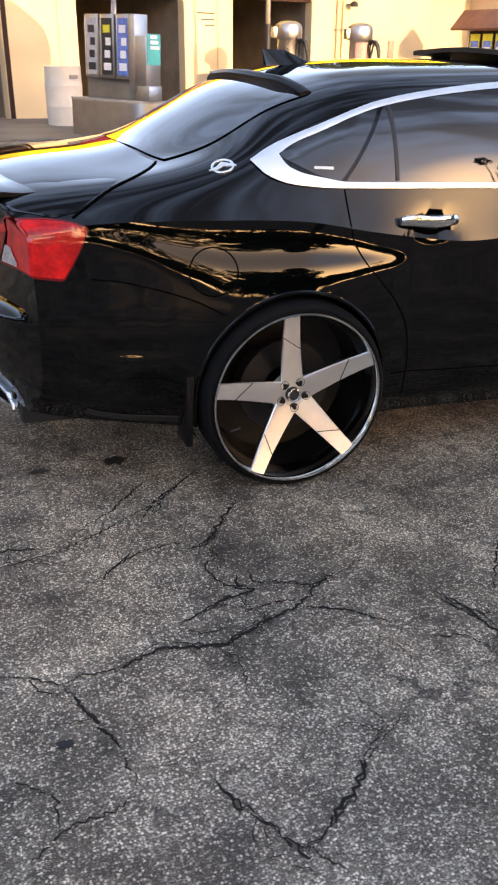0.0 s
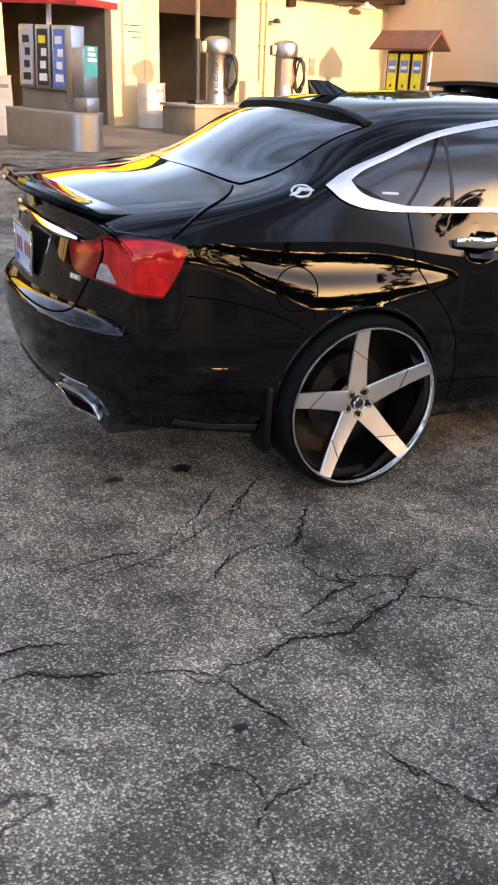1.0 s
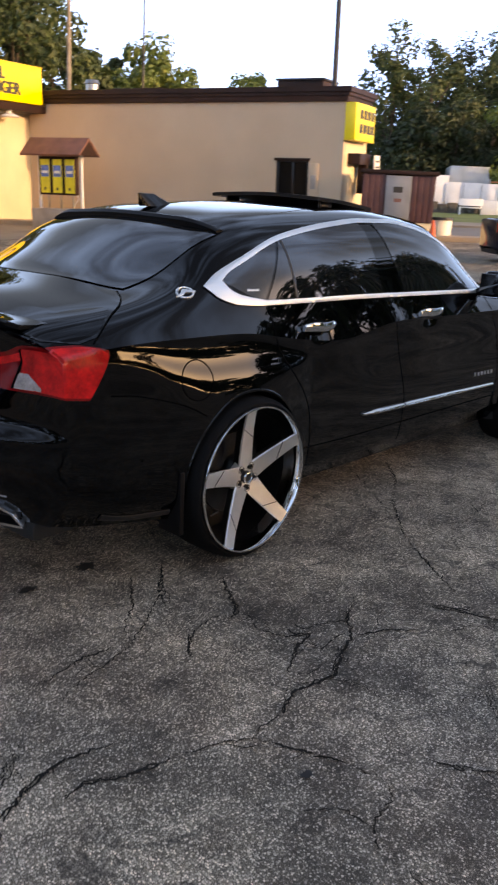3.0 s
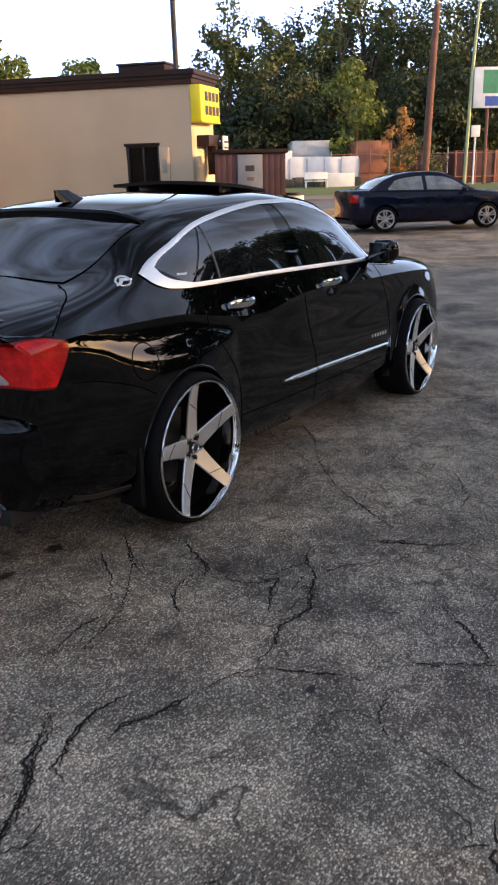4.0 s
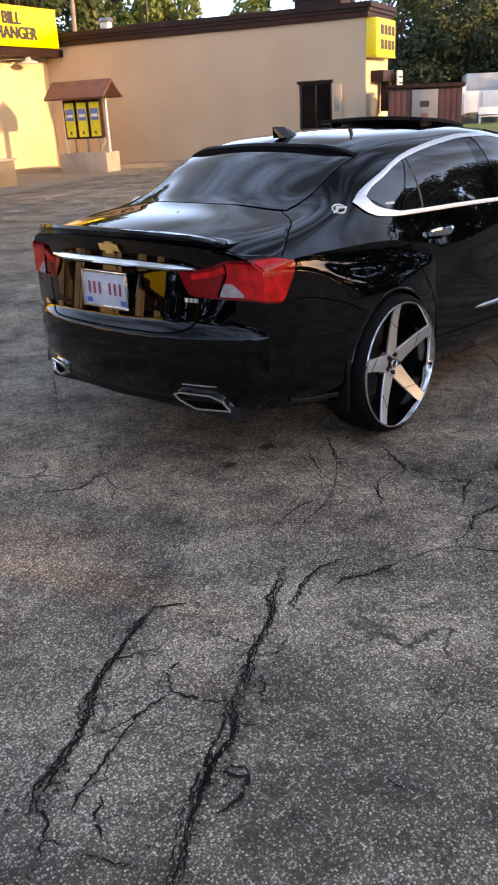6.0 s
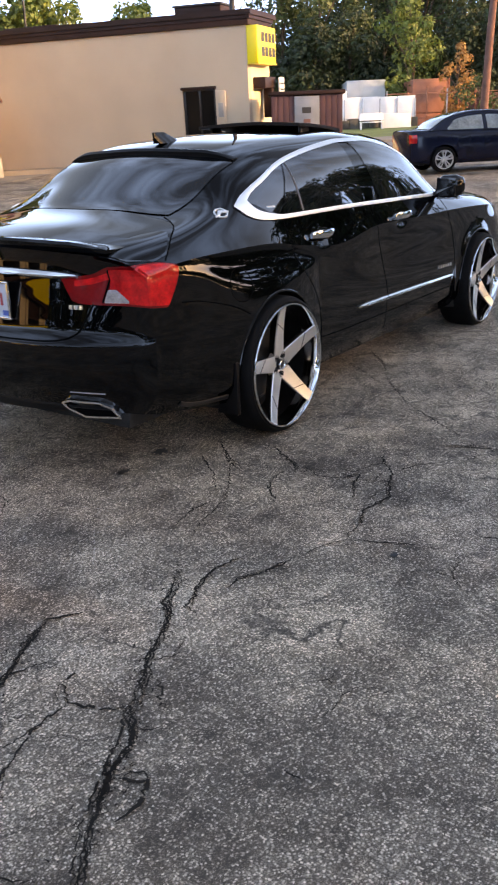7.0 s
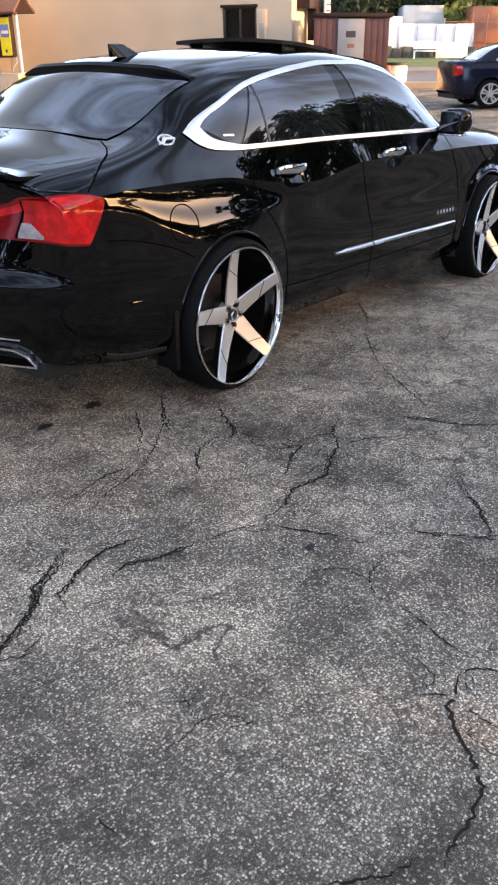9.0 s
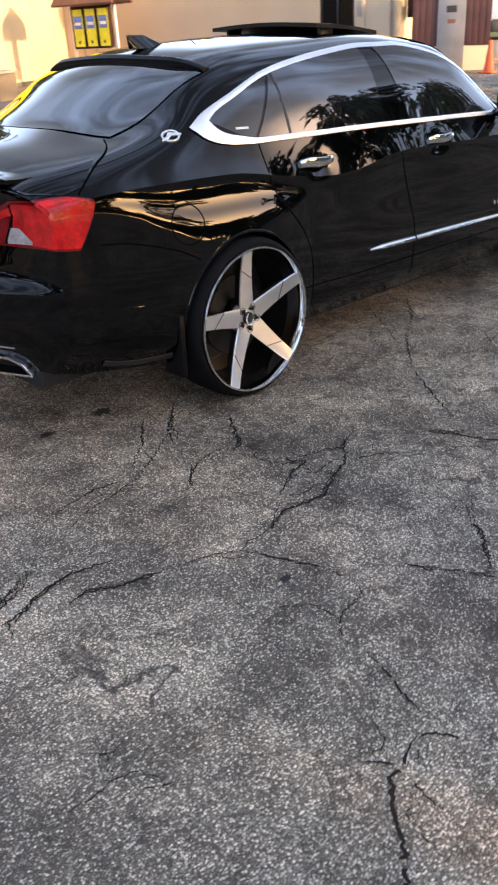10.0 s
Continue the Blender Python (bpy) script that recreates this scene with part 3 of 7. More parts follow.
def smooth_path(pts, n, closed=False):
    """Even points on a smooth curve through pts."""
    p = np.array(pts + [pts[0]] if closed else pts, float)
    t = np.r_[0, np.cumsum(np.linalg.norm(np.diff(p, axis=0), axis=1))]
    q = np.linspace(0, t[-1], n + 1)[: n if closed else n + 1]
    return [tuple(float(pch(t, p[:, k])(v)) for k in range(p.shape[1])) for v in q]


def patch(f, low, high, a0, a1, na, nb, rise):
    """A sheet on a skin between the curves low and high."""
    g = Geo()
    rows = []
    for i in range(na + 1):
        a = a0 + (a1 - a0) * i / na
        lo, hi = low(a), high(a)
        for j in range(nb + 1):
            p, n = skin_normal(f, a, lo + (hi - lo) * j / nb)
            rows.append(p + outward(p, n) * rise)
    m = nb + 1
    return g.add(rows, [(i * m + j, (i + 1) * m + j, (i + 1) * m + j + 1, i * m + j + 1) for i in range(na) for j in range(nb)])


HUB_Z, ARCH_R, AXLES = 0.352, 0.367, (0.0, 2.837)


def creased(e):
    """The angle past which an edge of the shell stays sharp: small along the shoulder line, large round the tail's corners."""
    a, b = e.verts[0].co, e.verts[1].co
    if min(a.z, b.z) > .86 and max(a.z, b.z) < 1.0 and abs(a.y) > .7 and abs(a.x - b.x) > 2 * abs(a.z - b.z) and a.x > -1.05:
        return 6
    return 24 if a.x > -.9 or a.z > .95 else 65


def body_shell():
    st = np.unique(np.round(np.r_[np.arange(-1.12, -.5, .0125), np.arange(-.5, .55, .016), np.arange(.55, 2.3, .035), np.arange(2.3, 3.4, .016), np.arange(3.4, 3.95, .03), 3.95], 4))
    n = N_LOW + N_UP + 1
    full = 2 * n - 1
    co = []
    for s in st:
        y, z = section(s)
        ring = [(bow(s, y[i]), -y[i], z[i]) for i in range(n)] + [(bow(s, y[i]), y[i], z[i]) for i in range(n - 2, -1, -1)]
        co += ring
    co = np.array(co)
    faces = []
    inside = np.zeros(len(co), bool)
    for ax in AXLES:
        r = np.hypot(co[:, 0] - ax, co[:, 2] - HUB_Z - .01)
        hit = (r < ARCH_R) & (np.abs(co[:, 1]) > .5)
        inside |= hit
    for i in range(len(st) - 1):
        for j in range(full - 1):
            q = (i * full + j, (i + 1) * full + j, (i + 1) * full + j + 1, i * full + j + 1)
            if not all(inside[k] for k in q):
                faces.append(q)
    for ax in AXLES:
        r = np.hypot(co[:, 0] - ax, co[:, 2] - HUB_Z - .01)
        hit = inside & (r < ARCH_R) & (r > 1e-6)
        for k in np.nonzero(hit)[0]:
            co[k, 0] = ax + (co[k, 0] - ax) * ARCH_R / r[k]
            co[k, 2] = HUB_Z + .01 + (co[k, 2] - HUB_Z - .01) * ARCH_R / r[k]
    g = Geo()
    g.add(co, faces)
    # Rear face.
    y, z = section(TAIL_S)
    k = next(i for i in range(n) if z[i] > LZ[7](TAIL_S) - .002)
    cols = 48
    rows = []
    for i in range(k + 1):
        for c in range(cols + 1):
            q = -1 + 2 * c / cols
            x = bow(TAIL_S, q * y[i]) + TAIL(z[i]) * (1 - abs(q) ** 6)
            zz = z[i] if i < k else np.interp(-abs(q * y[i]), -y, z)
            rows.append((x, q * y[i], zz))
    m = cols + 1
    g.add(rows, [(i * m + c, i * m + c + 1, (i + 1) * m + c + 1, (i + 1) * m + c) for i in range(k) for c in range(cols)])
    # Front face, plain.
    y, z = section(3.95)
    rows = []
    for i in range(n):
        for c in range(25):
            q = -1 + c / 12
            rows.append((bow(3.95, q * y[i]) + .02 * (1 - q * q), q * y[i], z[i]))
    g.add(rows, [(i * 25 + c, i * 25 + c + 1, (i + 1) * 25 + c + 1, (i + 1) * 25 + c) for i in range(n - 1) for c in range(24)])
    me = bpy.data.meshes.new("body")
    me.from_pydata(g.v, [], g.f)
    me.materials.append(PAINT)
    bm = bmesh.new()
    bm.from_mesh(me)
    bmesh.ops.remove_doubles(bm, verts=bm.verts, dist=0.0008)
    bmesh.ops.recalc_face_normals(bm, faces=bm.faces)
    for f in bm.faces:
        f.smooth = True
    for e in bm.edges:
        if len(e.link_faces) == 2 and e.calc_face_angle(0) > radians(creased(e)):
            e.smooth = False
    bm.to_mesh(me)
    bm.free()
    return me


def mirrored(geo):
    g = Geo()
    return g.add([(p[0], -p[1], p[2]) for p in geo.v], [f[::-1] for f in geo.f])


def wheel(at, name="wheel"):
    """A wheel of 26 inches, face towards -y, axle at its own origin."""
    w = thing(name, "", "")
    for key in list(w.keys()):
        del w[key]
    w.matrix_world = at
    tyre = Geo().turned([(.314, -.925), (.321, -.938), (.331, -.941), (.343, -.932), (.351, -.912), (.354, -.88), (.354, -.77), (.351, -.73), (.340, -.705), (.315, -.70)], (0, .89, 0), "y", 96)
    part("tyre", tyre, RUBBER, w, "thin black low-profile tyre")
    lip = Geo().turned([(.317, -.925), (.321, -.943), (.318, -.952), (.311, -.951), (.305, -.940), (.300, -.905), (.293, -.86)], (0, .89, 0), "y", 96)
    part("rim_lip", lip, CHROME, w, "polished chrome rim lip")
    barrel = Geo().turned([(.293, -.86), (.285, -.80), (.279, -.71), (.22, -.705), (.05, -.705)], (0, .89, 0), "y", 64)
    part("barrel", barrel, BARREL, w)
    disc = Geo().turned([(.08, -.80), (.175, -.80), (.178, -.79), (.175, -.778), (.08, -.778)], (0, .89, 0), "y", 48)
    part("brake_disc", disc, ROTOR, w)
    cal = Geo()
    arc = [(.105, .0), (.19, .0), (.19, .075), (.105, .075)]
    rings = []
    for k in range(9):
        t = radians(128 + 8 * k)
        rings.append([(r * math.cos(t), h - .815 + .89 - .02, r * math.sin(t)) for r, h in arc])
    cal.loft(rings)
    part("brake_caliper", cal, ROTOR, w)
    for k in range(5):
        t = radians(97.7 + 72 * k)
        u, v = Vector((math.cos(t), 0, math.sin(t))), Vector((-math.sin(t), 0, math.cos(t)))
        face, back = [], []
        for r, half, y in ((.045, .044, -.893), (.09, .041, -.898), (.15, .037, -.907), (.22, .033, -.921), (.27, .0305, -.934), (.314, .029, -.948)):
            c = u * r + Vector((0, y + .89, 0))
            face.append([c + v * o + Vector((0, d, 0)) for o, d in ((-half * .97, .010), (-half, .004), (-half * .92, .0), (half * .92, .0), (half, .004), (half * .97, .010))])
            deep = .05 if r < .25 else .03
            back.append([c + v * o + Vector((0, d, 0)) for o, d in ((-half * .6, deep), (-half * .93, .009), (half * .93, .009), (half * .6, deep))])
        sp = part("spoke", Geo().loft(face), SILVER, w, "flat machined silver spoke")
        part("spoke_back", Geo().loft(back), BARREL, sp, "dark painted back of the spoke")
        # Engraved line across the spoke.
        pa, pb = u * .175 - v * .034 + Vector((0, -.9128 + .89, 0)), u * .232 + v * .031 + Vector((0, -.9242 + .89, 0))
        d = (pb - pa).normalized() * .004
        e = Vector((d.z, 0, -d.x))
        groove = Geo()
        up = Vector((0, -.0012, 0))
        groove.loft([[pa - e * .35 + up, pa + e * .35 + up, pa + e * .35 - up * 3, pa - e * .35 - up * 3], [pb - e * .35 + up, pb + e * .35 + up, pb + e * .35 - up * 3, pb - e * .35 - up * 3]])
        gr = part("groove", groove, BLACK, sp, smooth=False)
    hub = Geo().turned([(.0, -.885), (.072, -.885), (.076, -.89), (.078, -.86)], (0, .89, 0), "y", 48)
    part("hub_plate", hub, SILVER, w)
    for k in range(5):
        t = radians(97.7 + 36 + 72 * k)
        c = (.052 * math.cos(t), 0, .052 * math.sin(t))
        pocket = Geo().turned([(.0, -.893), (.0145, -.893), (.0155, -.897), (.0165, -.895), (.0165, -.88)], (c[0], .89, c[2]), "y", 18)
        pk = part("lug_pocket", pocket, BLACK, w)
        nut = Geo().turned([(.0, -.900), (.007, -.900), (.008, -.892)], (c[0], .89, c[2]), "y", 6)
        part("lug_nut", nut, ROTOR, pk)
    cap = Geo().turned([(.0, -.905), (.018, -.905), (.026, -.902), (.028, -.89), (.028, -.88)], (0, .89, 0), "y", 32)
    cp = part("centre_cap", cap, BLACK, w, "dark centre cap")
    ring = Geo().turned([(.018, -.905), (.020, -.908), (.024, -.907), (.026, -.903)], (0, .89, 0), "y", 32)
    part("cap_ring", ring, CHROME, cp)
    stem = Geo().tube([(.268 * math.cos(3.55), -.035, .268 * math.sin(3.55)), (.235 * math.cos(3.55), -.045, .235 * math.sin(3.55))], .005, 8)
    part("valve_stem", stem, ROTOR, w)
    return w


def black_saloon():
    car = thing("car", "glossy black saloon car with chrome trim and huge silver wheels", "car")
    body = new("body", body_shell())
    body.parent = car
    tagged(body, "glossy black painted bodyshell reflecting sky")
    # Underside and wheel housings.
    under = Geo().box(-.95, -.70, .25, 3.55, .70, .33, .02)
    part("underbody", under, UNDER, car)
    for ax in AXLES:
        for sgn in (-1, 1):
            g = Geo()
            rings = []
            for k in range(41):
                t = radians(-25 + 230 * k / 40)
                rings.append([(ax + r * math.cos(t), sgn * y, HUB_Z + .01 + r * math.sin(t)) for r, y in ((.385, .845), (.395, .80), (.41, .50), (.05, .48))])
            g.loft(rings, False, False)
            part("wheel_housing", g, UNDER, car)
            lip = Geo()
            rings = []
            for k in range(61):
                t = radians(-9 + 198 * k / 60)
                x, z = ax + ARCH_R * math.cos(t), HUB_Z + .01 + ARCH_R * math.sin(t)
                y = -float(side(x, max(z, .225))[1])
                rings.append([(ax + q * math.cos(t), sgn * (y + d), HUB_Z + .01 + q * math.sin(t)) for q, d in ((ARCH_R + .010, -.003), (ARCH_R + .006, .003), (ARCH_R - .002, .003), (ARCH_R - .006, -.01), (ARCH_R - .004, -.06))])
            lip.loft(rings, False, False)
            part("arch_lip", lip, PAINT, car)
    # Side windows, their trim and pillars, on both sides.
    zt = pch(*zip((-.142, 1.150), (-.06, 1.192), (.10, 1.254), (.354, 1.339), (.592, 1.380), (.83, 1.406), (1.11, 1.424), (1.35, 1.424), (1.60, 1.395), (1.85, 1.320), (2.08, 1.180), (2.24, 1.040)))
    zb = pch(*zip((-.142, 1.142), (-.10, 1.106), (-.05, 1.085), (.0, 1.074), (.175, 1.062), (.80, 1.056), (1.4, 1.044), (2.24, 1.022)))
    gt = pch(*zip((-.05, 1.172), (.05, 1.215), (.10, 1.233), (.341, 1.318), (.592, 1.360), (.83, 1.387), (1.11, 1.405), (1.35, 1.405), (1.60, 1.376), (1.85, 1.300), (2.06, 1.170), (2.17, 1.060)))
    gb = pch(*zip((-.05, 1.164), (.0, 1.142), (.043, 1.122), (.10, 1.100), (.175, 1.084), (.8, 1.078), (1.4, 1.066), (2.17, 1.045)))

    def both(name, geo, mat, label="", parent=None, **kw):
        a = part(name, geo, mat, parent or car, label, **kw)
        b = part(name, mirrored(geo), mat, parent or car, label, **kw)
        return a, b
    frame_sheet = patch(side, zb, zt, -.138, 2.225, 90, 8, .0025)
    both("window_surround", frame_sheet, PAINT)
    for name, a0, a1, lab in (("quarter_window", -.048, .168, "small tinted quarter window"), ("rear_door_window", .186, 1.085, "dark tinted rear door window"), ("front_door_window", 1.295, 2.165, "dark tinted front door window")):
        g = Geo()
        na, nb = 36, 10
        rows = []
        lean0 = .0 if name == "quarter_window" else (.172 if name == "rear_door_window" else -.12)
        lean1 = .172 if name == "quarter_window" else (-.03 if name == "rear_door_window" else .0)
        for i in range(na + 1):
            for j in range(nb + 1):
                q = j / nb
                a = (a0 + lean0 * q) + ((a1 + lean1 * q) - (a0 + lean0 * q)) * i / na
                lo, hi = gb(a), gt(a)
                p, n = skin_normal(side, a, lo + (hi - lo) * q)
                rows.append(p + outward(p, n) * .005)
        m = nb + 1
        g.add(rows, [(i * m + j, (i + 1) * m + j, (i + 1) * m + j + 1, i * m + j + 1) for i in range(na) for j in range(nb)])
        both(name, g, GLASS, lab)
    both("window_divider", band(on_skin(side, [(.386, 1.084), (.385, 1.15), (.383, 1.22), (.380, 1.285), (.378, 1.325)], .005), .016, .003), BLACK)
    # Bright surround: thin over the doors and along the belt, broad at the rear corner.
    sheet = Geo()
    outer = smooth_path([(-.142, 1.147), (-.06, 1.192), (.10, 1.254), (.354, 1.339), (.592, 1.380), (.83, 1.406), (1.11, 1.424), (1.35, 1.424), (1.60, 1.395), (1.85, 1.320), (2.08, 1.180), (2.24, 1.035)], 90)
    inner = [(a + (.095 * max(0, 1 - i / 14) ** 1.2 if i < 14 else 0) - (.0 if i < 70 else .02 * (i - 70) / 20), (zt(a) - .019) if i >= 14 else b - .019 + .036 * max(0, 1 - i / 14) ** 1.5) for i, (a, b) in enumerate(outer)]
    rows = []
    for (a, b), (c, d) in zip(outer, inner):
        for w in (0, .5, 1):
            p, n = skin_normal(side, a + (c - a) * w, b + (d - b) * w)
            rows.append(p + outward(p, n) * (.010 if w == .5 else .007))
    sheet.add(rows, [(i * 3 + j, (i + 1) * 3 + j, (i + 1) * 3 + j + 1, i * 3 + j + 1) for i in range(90) for j in range(2)])
    both("window_trim", sheet, TRIM, "bright chrome window surround")
    outer2 = smooth_path([(-.142, 1.147), (-.10, 1.106), (-.05, 1.085), (.0, 1.074), (.175, 1.062), (.80, 1.056), (1.4, 1.044), (2.24, 1.022)], 90)
    inner2 = []
    for i, (a, b) in enumerate(outer2):
        k = max(0, 1 - i / 13)
        inner2.append((a + .095 * k ** 1.1, b + .021 + .008 * math.sin(math.pi * min(1, i / 13)) + .006 * k))
    rows = []
    for (a, b), (c, d) in zip(outer2, inner2):
        for w in (0, .5, 1):
            p, n = skin_normal(side, a + (c - a) * w, b + (d - b) * w)
            rows.append(p + outward(p, n) * (.010 if w == .5 else .007))
    sheet = Geo()
    sheet.add(rows, [(i * 3 + j, (i + 1) * 3 + j, (i + 1) * 3 + j + 1, i * 3 + j + 1) for i in range(90) for j in range(2)])
    both("belt_trim", sheet, TRIM, "bright chrome strip along the belt line")
    # Shut lines.
    for name, pts in (("rear_door_gap", [(.355, 1.335), (.27, 1.2), (.182, 1.070), (.190, 1.0), (.205, .91), (.255, .82), (.33, .74), (.40, .66), (.455, .55), (.47, .42), (.465, .30)]),
                      ("middle_door_gap", [(1.15, 1.045), (1.17, .9), (1.235, .7), (1.285, .5), (1.285, .28)]),
                      ("front_door_gap", [(2.22, 1.0), (2.26, .9), (2.35, .75), (2.38, .5), (2.36, .28)]),
                      ("sill_gap", [(.40, .395), (.9, .385), (2.4, .385)]),
                      ("bumper_gap", [(-.80, .796), (-.66, .786), (-.55, .768), (-.45, .744), (-.36, .712), (-.275, .668)])):
        both(name, band(on_skin(side, smooth_path(pts, 40), .0005), .0055, .0012), GAP)
    ring = [(-.308 + .084 * math.cos(2 * math.pi * k / 48), .810 + .077 * math.sin(2 * math.pi * k / 48)) for k in range(48)]
    part("fuel_flap_gap", band(on_skin(side, ring, .0005), .005, .0012, True), GAP, car)
    part("window_sticker", band(on_skin(side, [(.075, 1.128), (.145, 1.126)], .0055), .010, .0008), WHITE, car, "small pale sticker in the quarter window")
    # Lower door strips.
    for name, a0, a1 in (("rear_door_strip", .888, 1.275), ("front_door_strip", 1.292, 2.33)):
        pts = [(a0 + (a1 - a0) * k / 30, .486 - .016 * ((a0 + (a1 - a0) * k / 30) - .888) ** 1.1) for k in range(31)]
        wid = [.004 + .022 * min(1, k / 9) if name == "rear_door_strip" else .026 - .006 * k / 30 for k in range(31)]
        # The face of the strip leans up to the sky.
        face = [(p + n * .006, (n + Vector((0, 0, .80))).normalized()) for p, n in on_skin(side, pts, 0)]
        both(name, band(face, wid, .008, sink=.014), CHROME, "slim chrome door strip")
    # Door handles.
    for a in (.505, 1.495):
        g = Geo()
        rings = []
        for k in range(17):
            q = -1 + k / 8
            p, n = skin_normal(side, a + .118 * q, .951)
            n = outward(p, n)
            c = p + n * (.016 + .030 * (1 - q ** 4))
            w, h = .021 * (1 - .25 * q ** 4), .010
            rings.append([c + Vector((0, 0, 1)) * w * math.cos(2 * math.pi * j / 10) + n * h * math.sin(2 * math.pi * j / 10) for j in range(10)])
        g.loft(rings)
        hs = both("door_handle", g, CHROME, "chrome door handle")
        for q in (-.82, .82):
            p, n = skin_normal(side, a + .118 * q, .951)
            n = outward(p, n)
            for h in hs:
                base_g = Geo().tube([p - n * .012, p + n * .022], .012, 10)
                part("handle_foot", base_g if h is hs[0] else mirrored(base_g), CHROME, h)
        p, n = skin_normal(side, a + .095, .953)
        lock = Geo().tube([p, p + outward(p, n) * .030], .010, 12)
        part("handle_lock", lock, BLACK, hs[0])
        part("handle_lock", mirrored(lock), BLACK, hs[1])
    # Round side badge.
    p, n = skin_normal(side, -.234, 1.127)
    n = outward(p, n)
    tx = Vector((1, 0, 0)) - n * n.x
    tx.normalize()
    tz = n.cross(tx)
    if tz.z < 0:
        tz = -tz
    ringp = [(p + (tx * math.cos(2 * math.pi * k / 28) * .036 + tz * math.sin(2 * math.pi * k / 28) * .030) + n * .001, n) for k in range(28)]
    bd = part("badge", band(ringp, .008, .004, True), TRIM, car, "oval chrome ring badge")
    bar = [(p + tx * q + tz * w + n * .002, n) for q, w in ((-.05, -.012), (-.02, -.006), (0, .010), (.018, .002), (.045, -.010))]
    part("badge_emblem", band(bar, [.006, .014, .020, .016, .006], .004), TRIM, bd)
    part("badge_emblem", mirrored(band(bar, [.006, .014, .020, .016, .006], .004)), TRIM, part("badge", mirrored(band(ringp, .008, .004, True)), TRIM, car))
    # Small letters low on the front door, not readable.
    word = part("door_lettering", band(on_skin(side, [(2.085, .548), (2.095, .548)], .001), .022, .003), TRIM, car, "small chrome lettering on the front door")
    for k in range(1, 6):
        part("letter", band(on_skin(side, [(2.085 + .042 * k, .548 - .0008 * k), (2.098 + .042 * k, .548 - .0008 * k)], .001), .022, .003), TRIM, word)
    # Rear window.
    def rear_glass(a, c):
        """a: 0 at the bottom, 1 at the top."""
        y = c
        s0, s1 = -.475 + .10 * (abs(y) / .56) ** 2.2, .045 + .045 * (abs(y) / .56) ** 2
        return top(s0 + (s1 - s0) * a, y * (1.0 + .02 * a))
    g = Geo()
    rows = []
    for i in range(25):
        a = i / 24
        mid_p, edge_p = Vector(rear_glass(a, 0)), Vector(rear_glass(a, .53 + .035 * a))
        for j in range(41):
            c = -1 + j / 20
            p = Vector((mid_p.x + (edge_p.x - mid_p.x) * c * c, edge_p.y * c, mid_p.z + (edge_p.z - mid_p.z) * c * c))
            p.z += .010 * (1 - c * c) * math.sin(math.pi * a)
            on_body = Vector(rear_glass(a, edge_p.y * c / (1.0 + .02 * a)))
            p = p.lerp(on_body, max(abs(c) ** 5, (1 - a) ** 7))
            p.z += .005
            rows.append(p)
    g.add(rows, [(i * 41 + j, (i + 1) * 41 + j, (i + 1) * 41 + j + 1, i * 41 + j + 1) for i in range(24) for j in range(40)])
    part("rear_window", g, GLASS, car, "dark tinted rear window reflecting clouds")
    # Windscreen.
    def screen(a, c):
        s0, s1 = 1.70 - .06 * (abs(c) / .6) ** 2, 2.42 - .14 * (abs(c) / .6) ** 2
        return top(s0 + (s1 - s0) * a, c * (.96 + .16 * a))
    g = Geo()
    rows = []
    for i in range(17):
        for j in range(31):
            p, n = skin_normal(screen, min(max(i / 16, .005), .995), -.56 + 1.12 * j / 30)
            rows.append(p + (n if n.z > 0 else -n) * .004)
    g.add(rows, [(i * 31 + j, (i + 1) * 31 + j, (i + 1) * 31 + j + 1, i * 31 + j + 1) for i in range(16) for j in range(30)])
    part("windscreen", g, GLASS, car)
    # Spoiler over the rear window.
    g = Geo()
    rings = []
    for k in range(41):
        y = -.57 + 1.14 * k / 40
        e = (abs(y) / .57) ** 2
        taper = min(1, (1 - abs(y) / .572) * 3.5) ** .8
        f, r = Vector(top(.105 + .03 * e, y)), Vector(top(.035 + .07 * e, y))
        h = .022 * taper
        rings.append([f + Vector((.01, 0, -.004)), f + Vector((0, 0, .006)), f.lerp(r, .5) + Vector((0, 0, .012 + h * .6)), r + Vector((0, 0, .012 + h)), r + Vector((-.012, 0, .008 + h * .6)), r + Vector((-.004, 0, -.004)), f.lerp(r, .5) + Vector((0, 0, -.012))])
    g.loft(rings)
    part("roof_spoiler", g, DULL, car, "black spoiler lip above the rear window")
    # Lip spoiler on the boot lid.
    g = Geo()
    rings = []
    for k in range(49):
        y = -.66 + 1.32 * k / 48
        e = (abs(y) / .66) ** 2
        taper = min(1, (1 - abs(y) / .672) * 4.5) ** .7
        f, r = Vector(top(-.97 + .05 * e, y)), Vector(top(-1.105 + .03 * e, y))
        level = float(top(-1.08, .50)[2]) - .05 * max(0, abs(y) - .50)
        r.z = max(r.z, level)
        rings.append([f, f.lerp(r, .45) + Vector((0, 0, .008 * taper)), r + Vector((-.020 * taper, 0, .038 * taper + .004)), r + Vector((-.026 * taper, 0, .030 * taper)), r + Vector((-.004, 0, -.006)), f + Vector((-.02, 0, -.012))])
    g.loft(rings)
    part("boot_spoiler", g, PAINT, car, "slim black lip spoiler on the boot")
    # Boot lid: one smooth panel up to the rear window, its shut line down to the lamp.
    shut = [(-.415, -.525), (-.46, -.60), (-.53, -.67), (-.63, -.722), (-.71, -.758), (-.78, -.783), (-.85, -.803)]
    reach = pch([-1.10] + [q[0] for q in shut[::-1]], [.735] + [-q[1] for q in shut[::-1]])
    ni, nj = 40, 64
    zz = np.zeros((ni + 1, nj + 1))
